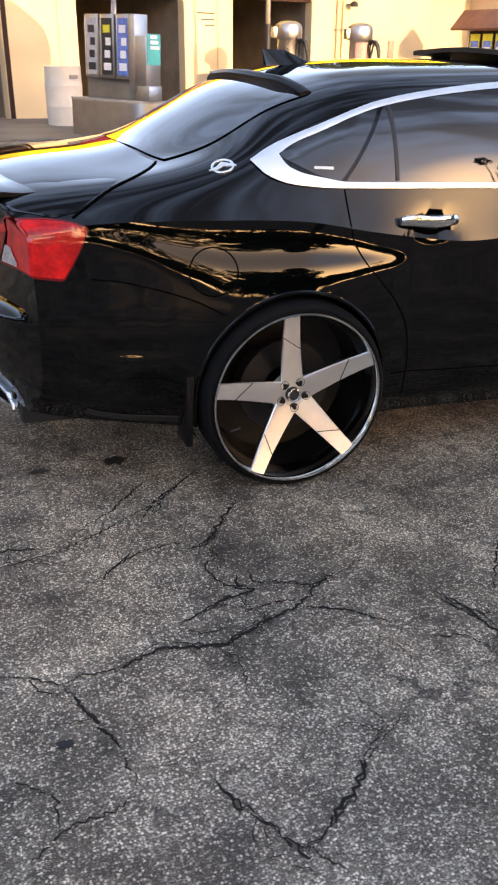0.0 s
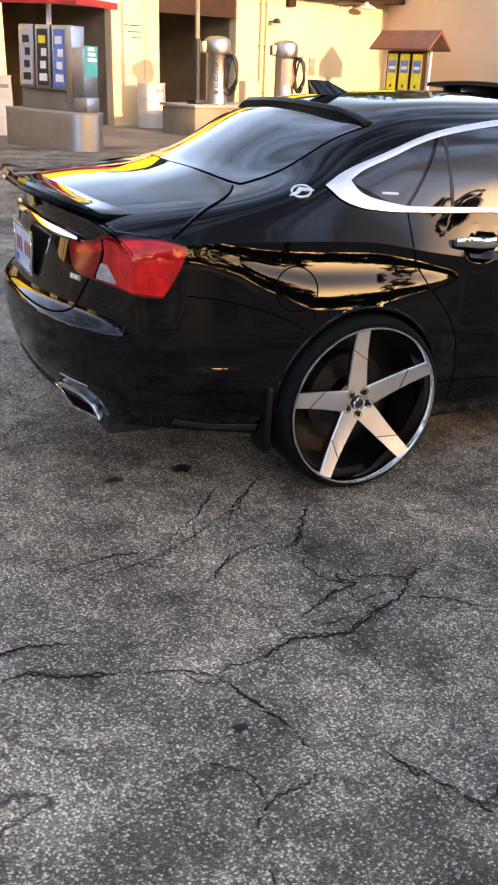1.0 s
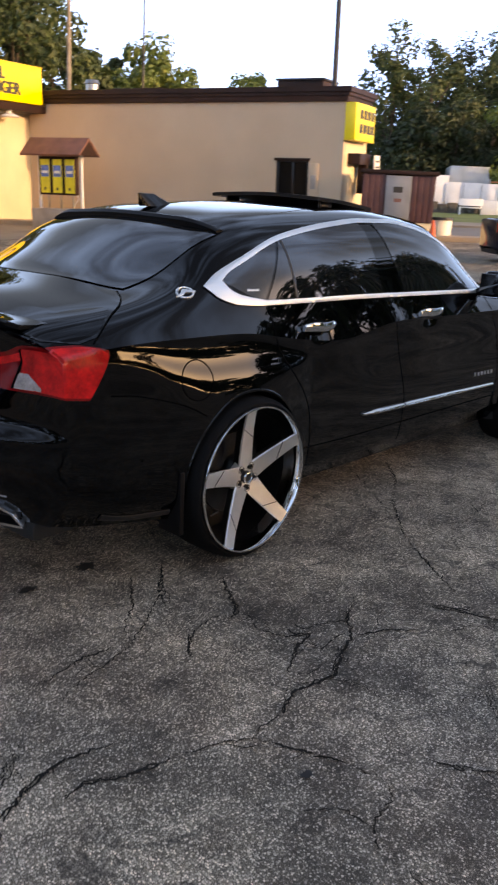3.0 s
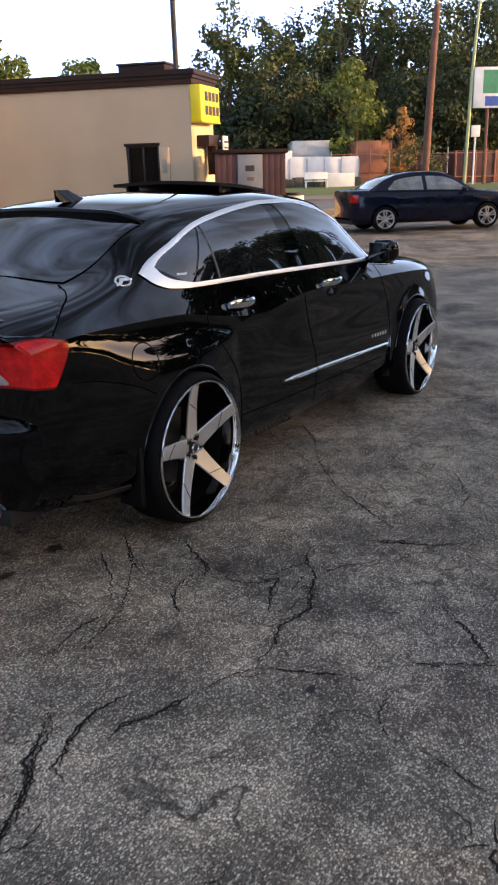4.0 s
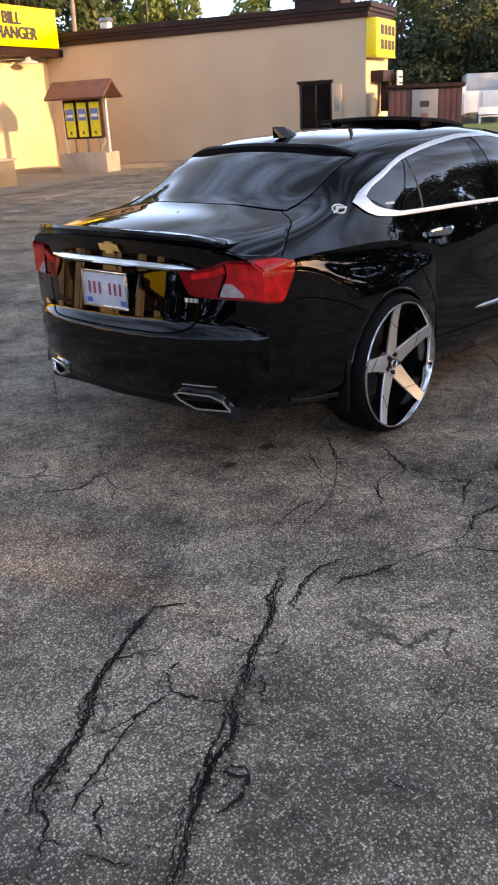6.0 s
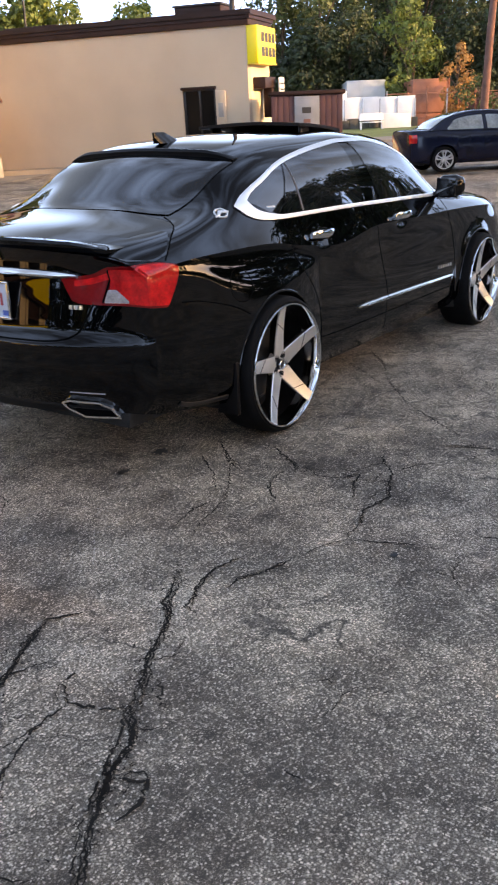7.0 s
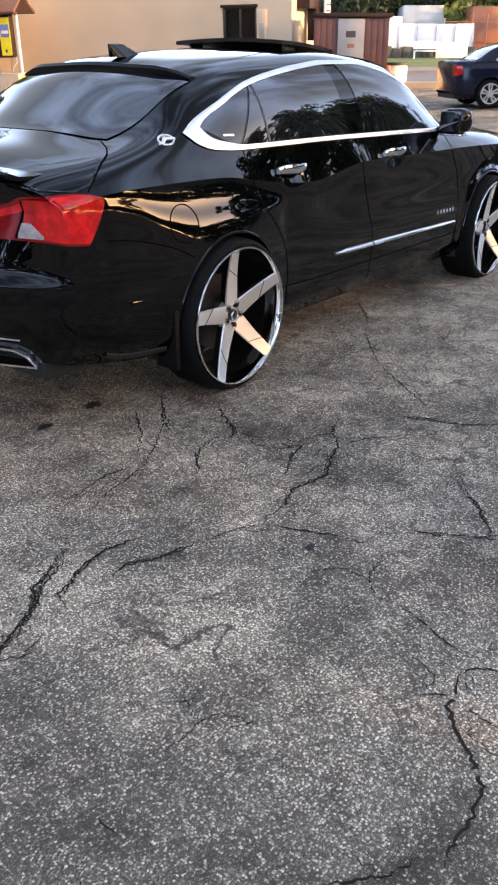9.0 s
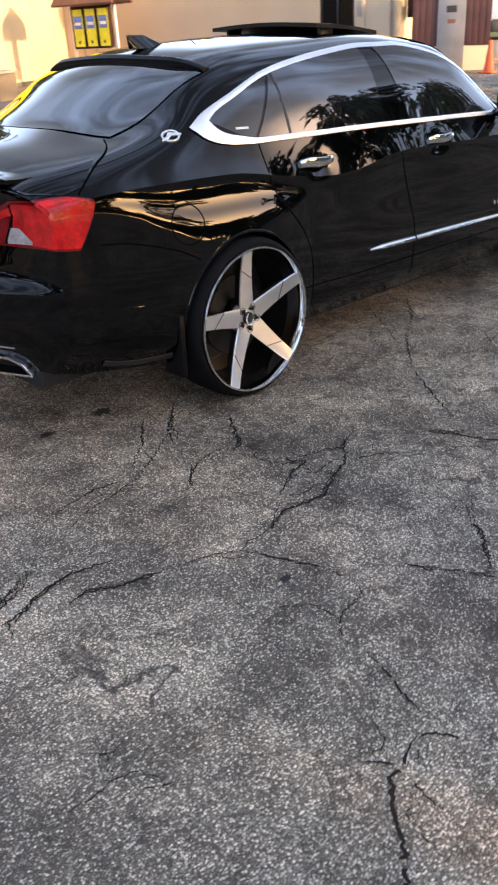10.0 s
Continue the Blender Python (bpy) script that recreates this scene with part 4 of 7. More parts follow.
    xx, yy = zz.copy(), zz.copy()
    for i in range(ni + 1):
        for j in range(nj + 1):
            c = -1 + 2 * j / nj
            s = -1.10 + (.625 + .06 * c * c) * i / ni
            xx[i, j], yy[i, j], zz[i, j] = top(s, min(float(reach(s)), .79) * c)
    for _ in range(60):
        zz[1:-1, 1:-1] = .5 * zz[1:-1, 1:-1] + .125 * (zz[:-2, 1:-1] + zz[2:, 1:-1] + zz[1:-1, :-2] + zz[1:-1, 2:])
    g = Geo()
    m = nj + 1
    g.add([(float(xx[i, j]), float(yy[i, j]), float(zz[i, j]) + .003) for i in range(ni + 1) for j in range(m)], [(i * m + j, (i + 1) * m + j, (i + 1) * m + j + 1, i * m + j + 1) for i in range(ni) for j in range(nj)])
    part("boot_lid", g, PAINT, car, "glossy black boot lid")
    both("boot_gap", band([(Vector(top(a, b)) + Vector((0, -.002, .0035)), Vector((0, -.5, .86))) for a, b in smooth_path(shut, 30)], .006, .0015), GAP)
    lower = [(-.30, .812), (-.33, .764), (-.355, .728), (-.385, .690), (-.43, .667), (-.50, .655), (-.61, .652), (-.80, .652), (-.99, .652)]
    both("boot_lower_gap", band(on_skin(wrap, smooth_path(lower, 40), .001), .008, .0015), GAP)
    # Aerial fin.
    g = Geo()
    rings = []
    base = float(top(.27, 0)[2]) - .004
    for k in range(13):
        q = k / 12
        x0, x1 = .165 - .012 * q, .42 - .165 * q ** .9
        h = .058 * q
        w = .036 * (1 - q) + .006
        rings.append([(x0 + (x1 - x0) * (.5 - .5 * math.cos(2 * math.pi * j / 20)), w * math.sin(2 * math.pi * j / 20) * (1 - .5 * (.5 - .5 * math.cos(2 * math.pi * j / 20))), base + h) for j in range(20)])
    g.loft(rings)
    part("roof_aerial", g, PAINT, car, "black shark-fin roof aerial")
    # Open sunroof: a dark glass panel raised above the roof.
    def panel(a, c, up):
        s = 1.06 + .50 * a
        y = -.38 + .76 * c
        p = Vector(top(s, y))
        p.z += .040 - .026 * a + up
        return p
    g = Geo()
    rows_t = [[panel(i / 12, j / 12, .008) for j in range(13)] for i in range(13)]
    rows_b = [[panel(i / 12, j / 12, -.010) for j in range(13)] for i in range(13)]
    g.loft([rows_t[i] + rows_b[i][::-1] for i in range(13)])
    sr = part("sunroof_panel", g, DULL, car, "raised dark glass sunroof panel, open")
    tg = Geo()
    tg.add([panel(.02 + .96 * i / 12, .02 + .96 * j / 12, .0095) for i in range(13) for j in range(13)], [(i * 13 + j, (i + 1) * 13 + j, (i + 1) * 13 + j + 1, i * 13 + j + 1) for i in range(12) for j in range(12)])
    part("sunroof_glass", tg, GLASS, sr, "dark tinted glass")
    for c in (.06, .94):
        p = panel(.15, c, 0)
        part("sunroof_arm", Geo().box(p.x, p.y - .01, p.z - .06, p.x + .10, p.y + .01, p.z - .008, .003), BLACK, sr)
    # Mirrors.
    for sgn in (-1, 1):
        g = Geo()
        rings = []
        for y, cx, cz, hx, hz in ((-.79, 2.15, 1.03, .035, .018), (-.82, 2.15, 1.04, .04, .025), (-.835, 2.145, 1.075, .05, .065), (-.87, 2.14, 1.085, .058, .078), (-.95, 2.15, 1.09, .055, .074), (-.985, 2.165, 1.09, .04, .058), (-.998, 2.175, 1.09, .015, .03)):
            rings.append([(cx + hx * (abs(math.cos(t)) ** .6) * (1 if math.cos(t) > 0 else -1), -sgn * y, cz + hz * (abs(math.sin(t)) ** .6) * (1 if math.sin(t) > 0 else -1)) for t in [2 * math.pi * j / 20 for j in range(20)]])
        g.loft(rings)
        mr = part("wing_mirror", g, PAINT, car, "black wing mirror")
        gl = Geo().box(2.078, min(-sgn * -.84, -sgn * -.975), 1.03, 2.088, max(-sgn * -.84, -sgn * -.975), 1.148, .004)
        part("mirror_glass", gl, GLASS, mr)
        part("mirror_strip", Geo().box(2.075, min(sgn * .84, sgn * .98), 1.010, 2.20, max(sgn * .84, sgn * .98), 1.020, .003), CHROME, mr)
    # Tail lamps, wrapped round the corners.
    lt = pch(*zip((-.482, .917), (-.40, .922), (-.316, .932), (-.16, .966), (0, .973), (.151, .975), (.25, .968), (.318, .955)))
    lb = pch(*zip((-.482, .915), (-.45, .868), (-.412, .826), (-.35, .815), (-.269, .812), (-.1, .808), (.10, .796), (.176, .793), (.185, .800), (.25, .862), (.318, .945)))
    for sgn in (-1, 1):
        flip = (lambda q: q) if sgn < 0 else mirrored
        base_g = patch(wrap, lambda a: lb(a) - .004, lambda a: lt(a) + .004, -.486, .322, 80, 8, .002)
        lamp = part("tail_lamp", flip(base_g), DEEPRED, car, "bright red wraparound tail lamp")
        part("outer_lens", flip(patch(wrap, lambda a: lb(a) + .006, lambda a: lt(a) - .006, -.205, .305, 60, 8, .011)), RED, lamp, "bright red lens")
        part("inner_lens", flip(patch(wrap, lambda a: max(lb(a) + .006, .83 - 1.1 * (a + .235) * 0), lambda a: lt(a) - .005, -.465, -.225, 30, 8, .010)), DEEPRED, lamp)
        # Brighter red strip below the lamp's top edge: a highlight put into colour.
        part("lens_highlight", flip(patch(wrap, lambda a: lt(a) - .045 + .02 * abs(a), lambda a: lt(a) - .012, -.40, .27, 60, 4, .0135)), RED, lamp)
        part("reversing_lens", flip(patch(wrap, lambda a: .818, lambda a: .822 + .052 * min(1, max(0, (a + .235) / .02)) * min(1, max(0.05, (-.095 - a) / .075)), -.232, -.105, 26, 5, .0145)), CLEAR, lamp, "clear reversing lamp lens")
        part("lens_split", flip(band(on_skin(wrap, [(-.188, .958), (-.205, .915), (-.225, .868), (-.246, .818)], .012), .007, .003)), GAP, lamp)
    # Boot face: chrome bar, number plate in its frame, emblem.
    def rear_at(y, z):
        yy, zz = section(TAIL_S)
        return tail(y / float(np.interp(z, zz, yy)), z)
    pts = [(y, .938 - .012 * (y / .5) ** 2) for y in np.linspace(-.50, .50, 41)]
    bar_pts = [(Vector(rear_at(y, z)) + Vector((-.004, 0, 0)), Vector((-1, -.25 * -y, .6)).normalized()) for y, z in pts]
    part("chrome_bar", band(bar_pts, [.012 + .020 * min(1, (1 - abs(y) / .505) * 4) for y, _ in pts], .018), CHROME, car, "chrome bar across the boot lid")
    x0 = float(rear_at(0, .735)[0]) - .004
    pl = part("number_plate", Geo().box(x0 - .004, -.155, .735, x0, .151, .892, .0015), PLATE, car, "pale number plate in a dark frame")
    fr = Geo()
    for b in ((-.165, .727, .161, .738), (-.165, .888, .161, .899), (-.165, .738, -.153, .888), (.149, .738, .161, .888)):
        fr.box(x0 - .012, b[0], b[1], x0 - .002, b[2], b[3], .002)
    part("plate_frame", fr, CHROME, pl)
    for k in range(7):
        if k != 3:
            y = .112 - .037 * k
            part("plate_bar", Geo().box(x0 - .007, y - .007, .790, x0 - .0045, y + .007, .845), PLATE_RED, pl, smooth=False)
    for y in (.118, -.128):
        part("plate_sticker", Geo().box(x0 - .007, y - .018, .745, x0 - .0045, y + .018, .768), PLATE_BLUE, pl, smooth=False)
    # Cross-shaped emblem.
    em = [(-.075, -.008), (-.058, .016), (-.030, .016), (-.026, .026), (.032, .026), (.028, .016), (.075, .016), (.060, -.014), (.026, -.014), (.022, -.026), (-.034, -.026), (-.030, -.014), (-.080, -.014)]
    xe = float(rear_at(0, 1.0)[0]) - .004
    eg = Geo().loft([[(xe - d, -.012 + q[0], 1.002 + q[1]) for q in em] for d in (0, .012)])
    part("boot_emblem", eg, GOLD, car, "gold cross-shaped emblem", angle=20)
    for k in range(3):
        q = Vector(wrap(-.425 + .028 * k, .797))
        part("trim_letter", Geo().box(q.x - .006, q.y - .009, .788, q.x + .002, q.y + .009, .806), TRIM, car)
    # Lower bumper: dark valance, reflectors and pipe trims.
    for sgn in (-1, 1):
        flip = (lambda q: q) if sgn < 0 else mirrored
        poly = [(-.492, .371), (-.445, .383), (-.275, .377), (-.200, .354), (-.135, .310), (-.350, .306), (-.455, .340)]
        loop = []
        for i in range(7):
            a, b = poly[i], poly[(i + 1) % 7]
            loop += [(a[0] + (b[0] - a[0]) * k / 6, a[1] + (b[1] - a[1]) * k / 6) for k in range(6)]
        pts = []
        for a, z in loop:
            p, n = skin_normal(wrap, a, max(z, .335))
            p = Vector(wrap(a, max(z, .335)))
            p.z = z
            n = Vector((-1, -.35, 0)).normalized()
            pts.append((p + n * .012, n))
        tip = part("exhaust_trim", flip(band(pts, .013, .012, True, sink=.03)), CHROME, car, "angular chrome exhaust trim")
        inner = Geo()
        inner.add([p - n * .012 for p, n in pts] , [tuple(range(len(pts)))])
        part("exhaust_opening", flip(inner), GAP, tip)
        refl = [(-.44 + .19 * k / 12, .424 - .004 * k / 12) for k in range(13)]
        part("bumper_slot", flip(band(on_skin(wrap, refl, 0), .006, .003)), CLEAR, car)
    val = Geo()
    rings = []
    for k in range(41):
        c = -1 + 2 * k / 40
        p = Vector(tail(c * .84, .345))
        q = Vector((p.x + .02, p.y, .30 + .02 * abs(c)))
        rings.append([p + Vector((-.004, 0, .02)), p + Vector((-.008, 0, 0)), q, q + Vector((.10, 0, .0)), p + Vector((.10, 0, .02))])
    val.loft(rings)
    part("rear_valance", val, DULL, car)
    both("bumper_lip", band(on_skin(side, smooth_path([(-.84, .336), (-.75, .318), (-.60, .298), (-.42, .288)], 24), .001), .026, .007), BLACK, "satin black lower bumper lip")
    # Mud flaps behind the rear wheels.
    for sgn in (-1, 1):
        g = Geo().box(-.405, min(sgn * .78, sgn * .905), .19, -.378, max(sgn * .78, sgn * .905), .455, .008)
        part("mud_flap", g, DULL, car)
    for ax in AXLES:
        w = wheel(pose(ax, -.89, HUB_Z))
        w.parent = car
        o = copy_thing(w, pose(ax, .89, HUB_Z, 0, 0, 180))
        o.parent = car
    return car


black_saloon()


# ---- car wash building ----
# Its own axes: x along the front of the bays, y back from it; the corner with the office wall is the origin.
# The building stands plumb, a little off the slope on which the black car is parked.
BM = Matrix.Translation((15.95, 23.4, lift(15.95))) @ Matrix.Rotation(radians(-1.72), 4, "Y") @ pose(0, 0, 0, 0, 0, 17)
FM, OM = BM @ pose(0, 0, -.15), BM @ pose(0, 0, -.42)
BAYS = [(-9.47, -6.70), (-14.05, -11.0), (-19.2, -15.95), (-24.4, -21.2), (-29.6, -26.4), (-34.8, -31.6), (-40.0, -36.8)]
BAY_END = -42.0
WALL_H = 4.0


def bay_front():
    """Front wall of the wash bays as piers and headers."""
    edges = [BAY_END] + [v for pair in sorted(BAYS) for v in pair] + [0.0]
    for a, b in zip(edges[::2], edges[1::2]):
        solid("bay_pier", Geo().box(a, 0, -.3, b, .30, WALL_H), STUCCO, "cream painted block pier between the wash bays, sunlit", "wall", "structure", FM, smooth=False)
    for a, b in BAYS:
        h = Geo().box(a, .06, 3.0, b, .24, WALL_H)
        solid("bay_header", h, BROWN, "dark brown metal header over a wash bay", "header", "structure", FM, smooth=False)
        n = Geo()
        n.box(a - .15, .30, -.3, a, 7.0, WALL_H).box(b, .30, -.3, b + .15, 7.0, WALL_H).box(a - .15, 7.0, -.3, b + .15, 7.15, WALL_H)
        solid("bay_wall", n, BAYSHADE_BROWN, "inner walls of a wash bay, dimness put into the colour", "wall", "structure", FM, smooth=False)
        solid("bay_ceiling", Geo().box(a - .15, .30, WALL_H - .12, b + .15, 7.15, WALL_H), BAYSHADE_BROWN, "ceiling of a wash bay, dimness put into the colour", "ceiling", "structure", FM, smooth=False)
        pipe = Geo().tube([(a + .75, 6.9, .4), (a + .72, 6.85, 1.4), (a + .66, 6.85, 2.4), (a + .66, 6.9, 3.6)], .025, 8)
        solid("bay_hose", pipe, HOSE, "black hose hanging in a wash bay", "hose", at=FM)
        jamb = Geo()
        jamb.box(a - .50, -.03, -.1, a - .30, .0, WALL_H).box(b + .02, -.012, -.1, b + .14, .0, WALL_H)
        if a < -15:
            solid("bay_trim", Geo().box(a - 1.42, -.03, -.1, a - 1.27, .0, WALL_H), BROWN, "brown upright board on a pier between wash bays", "trim", "structure", FM, smooth=False)
        solid("bay_trim", jamb, BROWN if -20 < a < -15 else STUCCO, "upright trim boards beside a wash bay", "trim", "structure", FM, smooth=False)
    solid("bay_roof", Geo().box(BAY_END, -.1, WALL_H + .02, .0, 7.3, WALL_H + .2), BROWN, "flat roof over the wash bays", "roof", "structure", FM, smooth=False)
    fascia = Geo().box(BAY_END, -.72, 3.74, .0, -.02, 3.98, .02)
    solid("fascia", fascia, BROWN, "dark brown metal fascia under the yellow sign band", "fascia", "structure", FM)


def yellow_band():
    sign = thing("sign_band", "long bright yellow sign band with dark bill changer lettering", "sign", at=BM)
    part("sign_box", Geo().box(BAY_END, -.80, 3.84, -.28, -.10, 5.00, .015), YELLOW, sign)
    part("sign_edge", Geo().box(BAY_END, -.815, 4.96, -.27, -.06, 5.02, .01), YELLOW_DK, sign)
    for word, z in (("BILL", 4.64), ("CHANGER", 4.22)):
        bold = Geo()
        for k, dx in enumerate((-.022, .0, .022)):
            w = moved(lettering(word, .50, .006), pose(-2.62 + dx, -.806 - .0007 * k, z, 90, 0, 0))
            bold.add(w.v, w.f)
        part("lettering", bold, LETTER, sign, "dark word on the yellow sign", smooth=False)
    ring = [(-4.30 + .17 * math.cos(2 * math.pi * k / 32), -.806, 4.44 + .28 * math.sin(2 * math.pi * k / 32)) for k in range(32)]
    part("sign_ring", Geo().tube(ring, .045, 8, True), LETTER, sign, "dark oval outline on the yellow sign")


def office():
    """Office block: its long tan wall looks at the lot, its end at the road."""
    L = 11.45
    wall = Geo()
    wall.box(0, -9.31, -.3, .28, 0.3, 4.5)
    wall.box(0, -10.38, 2.70, .28, -9.31, 4.5).box(0, -10.38, -.3, .28, -9.31, 1.30)
    wall.box(0, -L, -.3, .28, -10.38, 4.5)
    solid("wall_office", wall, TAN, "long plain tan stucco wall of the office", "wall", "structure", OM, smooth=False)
    end = Geo().box(.28, -L, -.3, 2.3, -L + .28, 4.5).box(2.02, -L + .28, -.3, 2.3, 7.0, 4.5).box(.28, 7.0, -.3, 2.3, 7.28, 4.5)
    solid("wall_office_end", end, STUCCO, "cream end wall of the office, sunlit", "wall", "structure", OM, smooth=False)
    solid("office_ceiling", Geo().box(.28, -L + .28, 3.1, 2.02, 7.0, 3.2), BAYSHADE_BROWN, "plain ceiling inside the office", "ceiling", "structure", OM, smooth=False)
    solid("office_floor", Geo().box(.28, -L + .28, .40, 2.02, 7.0, .50), CONCRETE, "plain floor inside the office", "floor", "structure", OM, smooth=False)
    roof = Geo()
    roof.box(-.16, -L - .16, 4.50, 2.4, 7.4, 4.60).box(-.22, -L - .22, 4.60, 2.5, 7.5, 4.74)
    solid("roof_edge", Geo().box(-.10, -L - .10, 4.34, 2.4, 7.3, 4.52, .01), BROWN, "lower dark brown roof trim of the office", "trim", "structure", OM)
    solid("roof", roof, BROWN, "flat office roof with stepped dark brown metal edge", "roof", "structure", OM, smooth=False)
    # Window with bars, set back, and its open shutter.
    w = thing("window_1", "dark office window with a pale shutter beside it", "window", at=OM, kind="structure")
    fr = Geo()
    for b in ((-10.38, 1.30, -9.31, 1.38), (-10.38, 2.62, -9.31, 2.70), (-10.38, 1.38, -10.31, 2.62), (-9.38, 1.38, -9.31, 2.62), (-9.88, 1.38, -9.82, 2.62)):
        fr.box(.05, b[0], b[1], .14, b[2], b[3], .006)
    part("window_frame", fr, BLACK, w)
    part("pane", Geo().box(.09, -10.31, 1.38, .10, -9.88, 2.62), DARKGLASS, w, smooth=False)
    part("pane", Geo().box(.09, -9.82, 1.38, .10, -9.38, 2.62), DARKGLASS, w, smooth=False)
    part("window_lintel", Geo().box(-.04, -10.42, 2.66, .05, -9.26, 2.74, .008), BROWN, w)
    part("shutter", Geo().box(-.06, -10.72, 1.40, -.02, -10.40, 2.60, .008), TAN, w, "pale shutter folded against the wall")
    part("shutter_plate", Geo().box(-.075, -10.64, 1.85, -.062, -10.48, 2.25, .004), CONCRETE, w)
    # Sign box round the corner at the road end.
    s = thing("wall_sign", "yellow box sign with dark unreadable rows at the office end", "sign", at=OM)
    part("sign_box", Geo().box(-.02, -L - .34, 3.30, 1.95, -L - .01, 4.32, .015), YELLOW, s)
    for r, z in enumerate((4.02, 3.62)):
        for k in range(4):
            part("sign_bar", Geo().box(.40 + .38 * k, -L - .352, z - .13, .68 + .38 * k, -L - .341, z + .13), LETTER, s, smooth=False)
    part("sign_edge", Geo().box(-.035, -L - .355, 3.27, 1.97, -L - .01, 3.31), YELLOW_DK, s, smooth=False)
    can = thing("entrance_canopy", "dark brown box canopy on the office end wall", "canopy", at=OM)
    part("canopy_box", Geo().box(.45, -L - .40, 2.60, 1.6, -L - .01, 2.92, .02), BROWN, can)
    part("canopy_post", Geo().box(1.2, -L - .39, 1.75, 1.5, -L - .1, 2.60, .015), BROWN, can)
    small = thing("notice_board", "small pale cream notice by the office door", "sign", at=OM)
    part("board", Geo().box(1.35, -L - .60, 2.35, 1.9, -L - .55, 2.90, .008), WHITEBIN, small)
    for z in (2.72, 2.55, 2.40):
        part("notice_bar", Geo().box(1.42, -L - .608, z - .03, 1.83, -L - .601, z + .03), LETTER, small, smooth=False)
    part("bracket", Geo().box(1.6, -L - .57, 2.4, 1.66, -L - .01, 2.46), DARKPOLE, small)
    # On the roof.
    hv = thing("roof_unit", "low dark cooling unit on the office roof", "roof unit", at=OM)
    part("casing", Geo().box(.6, -10.5, 4.74, 1.9, -9.0, 5.0, .02), BROWN, hv)
    part("lid", Geo().box(.55, -10.55, 5.0, 1.95, -8.95, 5.06, .01), DARKPOLE, hv)
    v2 = thing("roof_vent", "low dark roof unit with a pale cowl", "roof unit", at=OM)
    part("casing", Geo().box(1.2, -4.6, 4.74, 2.4, -2.6, 4.92, .02), BROWN, v2)
    part("cowl", Geo().turned([(.0, 4.74), (.22, 4.74), (.22, 5.06), (.28, 5.08), (.2, 5.2), (0, 5.22)], (1.2, -1.8, 0), "z", 20), STEEL, v2)
    pole = Geo().tube([(.5, -10.9, 4.70), (.5, -10.9, 8.6), (.62, -10.95, 12.5)], [.085, .075, .06], 10)
    solid("roof_mast", pole, DARKPOLE, "tall thin dark mast behind the office roof", "mast", at=OM)
    solid("plinth_strip", Geo().box(-.75, -10.5, .05, -.02, -.3, .52, .02), KERB, "low tan kerb along the office wall", "kerb", "structure", OM)


def wall_fittings():
    pipe = thing("downpipe", "cream downpipe on the bay wall", "pipe", at=FM)
    part("pipe", Geo().tube([(-5.75, -.06, .2), (-5.75, -.06, 3.7)], .05, 10), STUCCO, pipe)
    part("pipe", Geo().tube([(-5.55, -.06, .2), (-5.55, -.06, 3.7)], .035, 10), STUCCO, pipe)
    for z in (1.0, 2.3, 3.4):
        part("bracket", Geo().box(-5.85, -.11, z, -5.48, -.012, z + .04), STEEL, pipe)
    lamp = thing("wall_lamp", "small dark lamp on the bay wall", "lamp", at=FM)
    part("arm", Geo().tube([(-5.40, 0, 2.98), (-5.40, -.25, 3.0)], .02, 8), DARKPOLE, lamp)
    part("shade", Geo().turned([(.0, 3.08), (.09, 3.05), (.13, 2.94), (.12, 2.93), (.0, 2.97)], (-5.35, -.28, 0), "z", 18), DARKPOLE, lamp)
    box = thing("junction_box", "brown box high on the bay wall", "box", at=FM)
    part("casing", Geo().box(-4.75, -.16, 3.42, -4.45, -.002, 3.85, .01), BROWN, box)
    fl = thing("flood_light", "pale flood light on an arm from the bay wall", "lamp", at=FM)
    part("arm", Geo().tube([(-2.6, 0, 3.62), (-2.55, -.3, 3.66), (-1.9, -.45, 3.66)], .018, 8), STEEL, fl)
    part("stay", Geo().tube([(-2.55, -.02, 3.35), (-2.55, -.3, 3.66)], .012, 6), STEEL, fl)
    part("shade", Geo().turned([(.0, 3.80), (.06, 3.78), (.10, 3.66), (.34, 3.55), (.33, 3.53), (.08, 3.62), (0, 3.62)], (-1.65, -.48, 0), "z", 24), WHITE, fl)
    meter = thing("wall_panel", "small faded red notice on the bay wall", "sign", at=FM)
    part("panel", Geo().box(-3.62, -.05, 1.55, -3.38, -.002, 2.05, .005), CANRED, meter)
    note = thing("wall_stencil", "faint dark stencilled lines on a pier", "lettering", at=FM)
    for k, z in enumerate((2.62, 2.47, 2.33)):
        part("line", Geo().box(-10.62 + .12 * k, -.004, z, -10.05, -.001, z + .03), LETTER, note, smooth=False)
    card = thing("wall_box", "small tan cupboard low on the bay wall", "box", at=FM)
    part("casing", Geo().box(-6.55, -.32, .3, -5.95, -.002, 1.35, .015), STUCCO, card)


def drum_bin(x, y, r, h, tilt=0):
    g = .04 if x < -14 else .0
    b = thing("litter_bin", "tall white plastic drum bin on concrete", "bin", "bins by the bays", BM @ pose(x, y, g, 0, 0, tilt))
    part("drum", Geo().turned([(0, 0), (r * .97, 0), (r, .03), (r, h * .32), (r * 1.02, h * .34), (r, h * .36), (r, h * .66), (r * 1.02, h * .68), (r, h * .7), (r * .98, h * .97), (r * 1.03, h), (r * .95, h), (r * .93, h * .9), (0, h * .9)], (0, 0, 0), "z", 28), WHITEBIN, b)
    part("label", Geo().box(-.10, -r - .012, h * .80, .10, -r + .03, h * .86), CONCRETE, b, smooth=False)
    return b


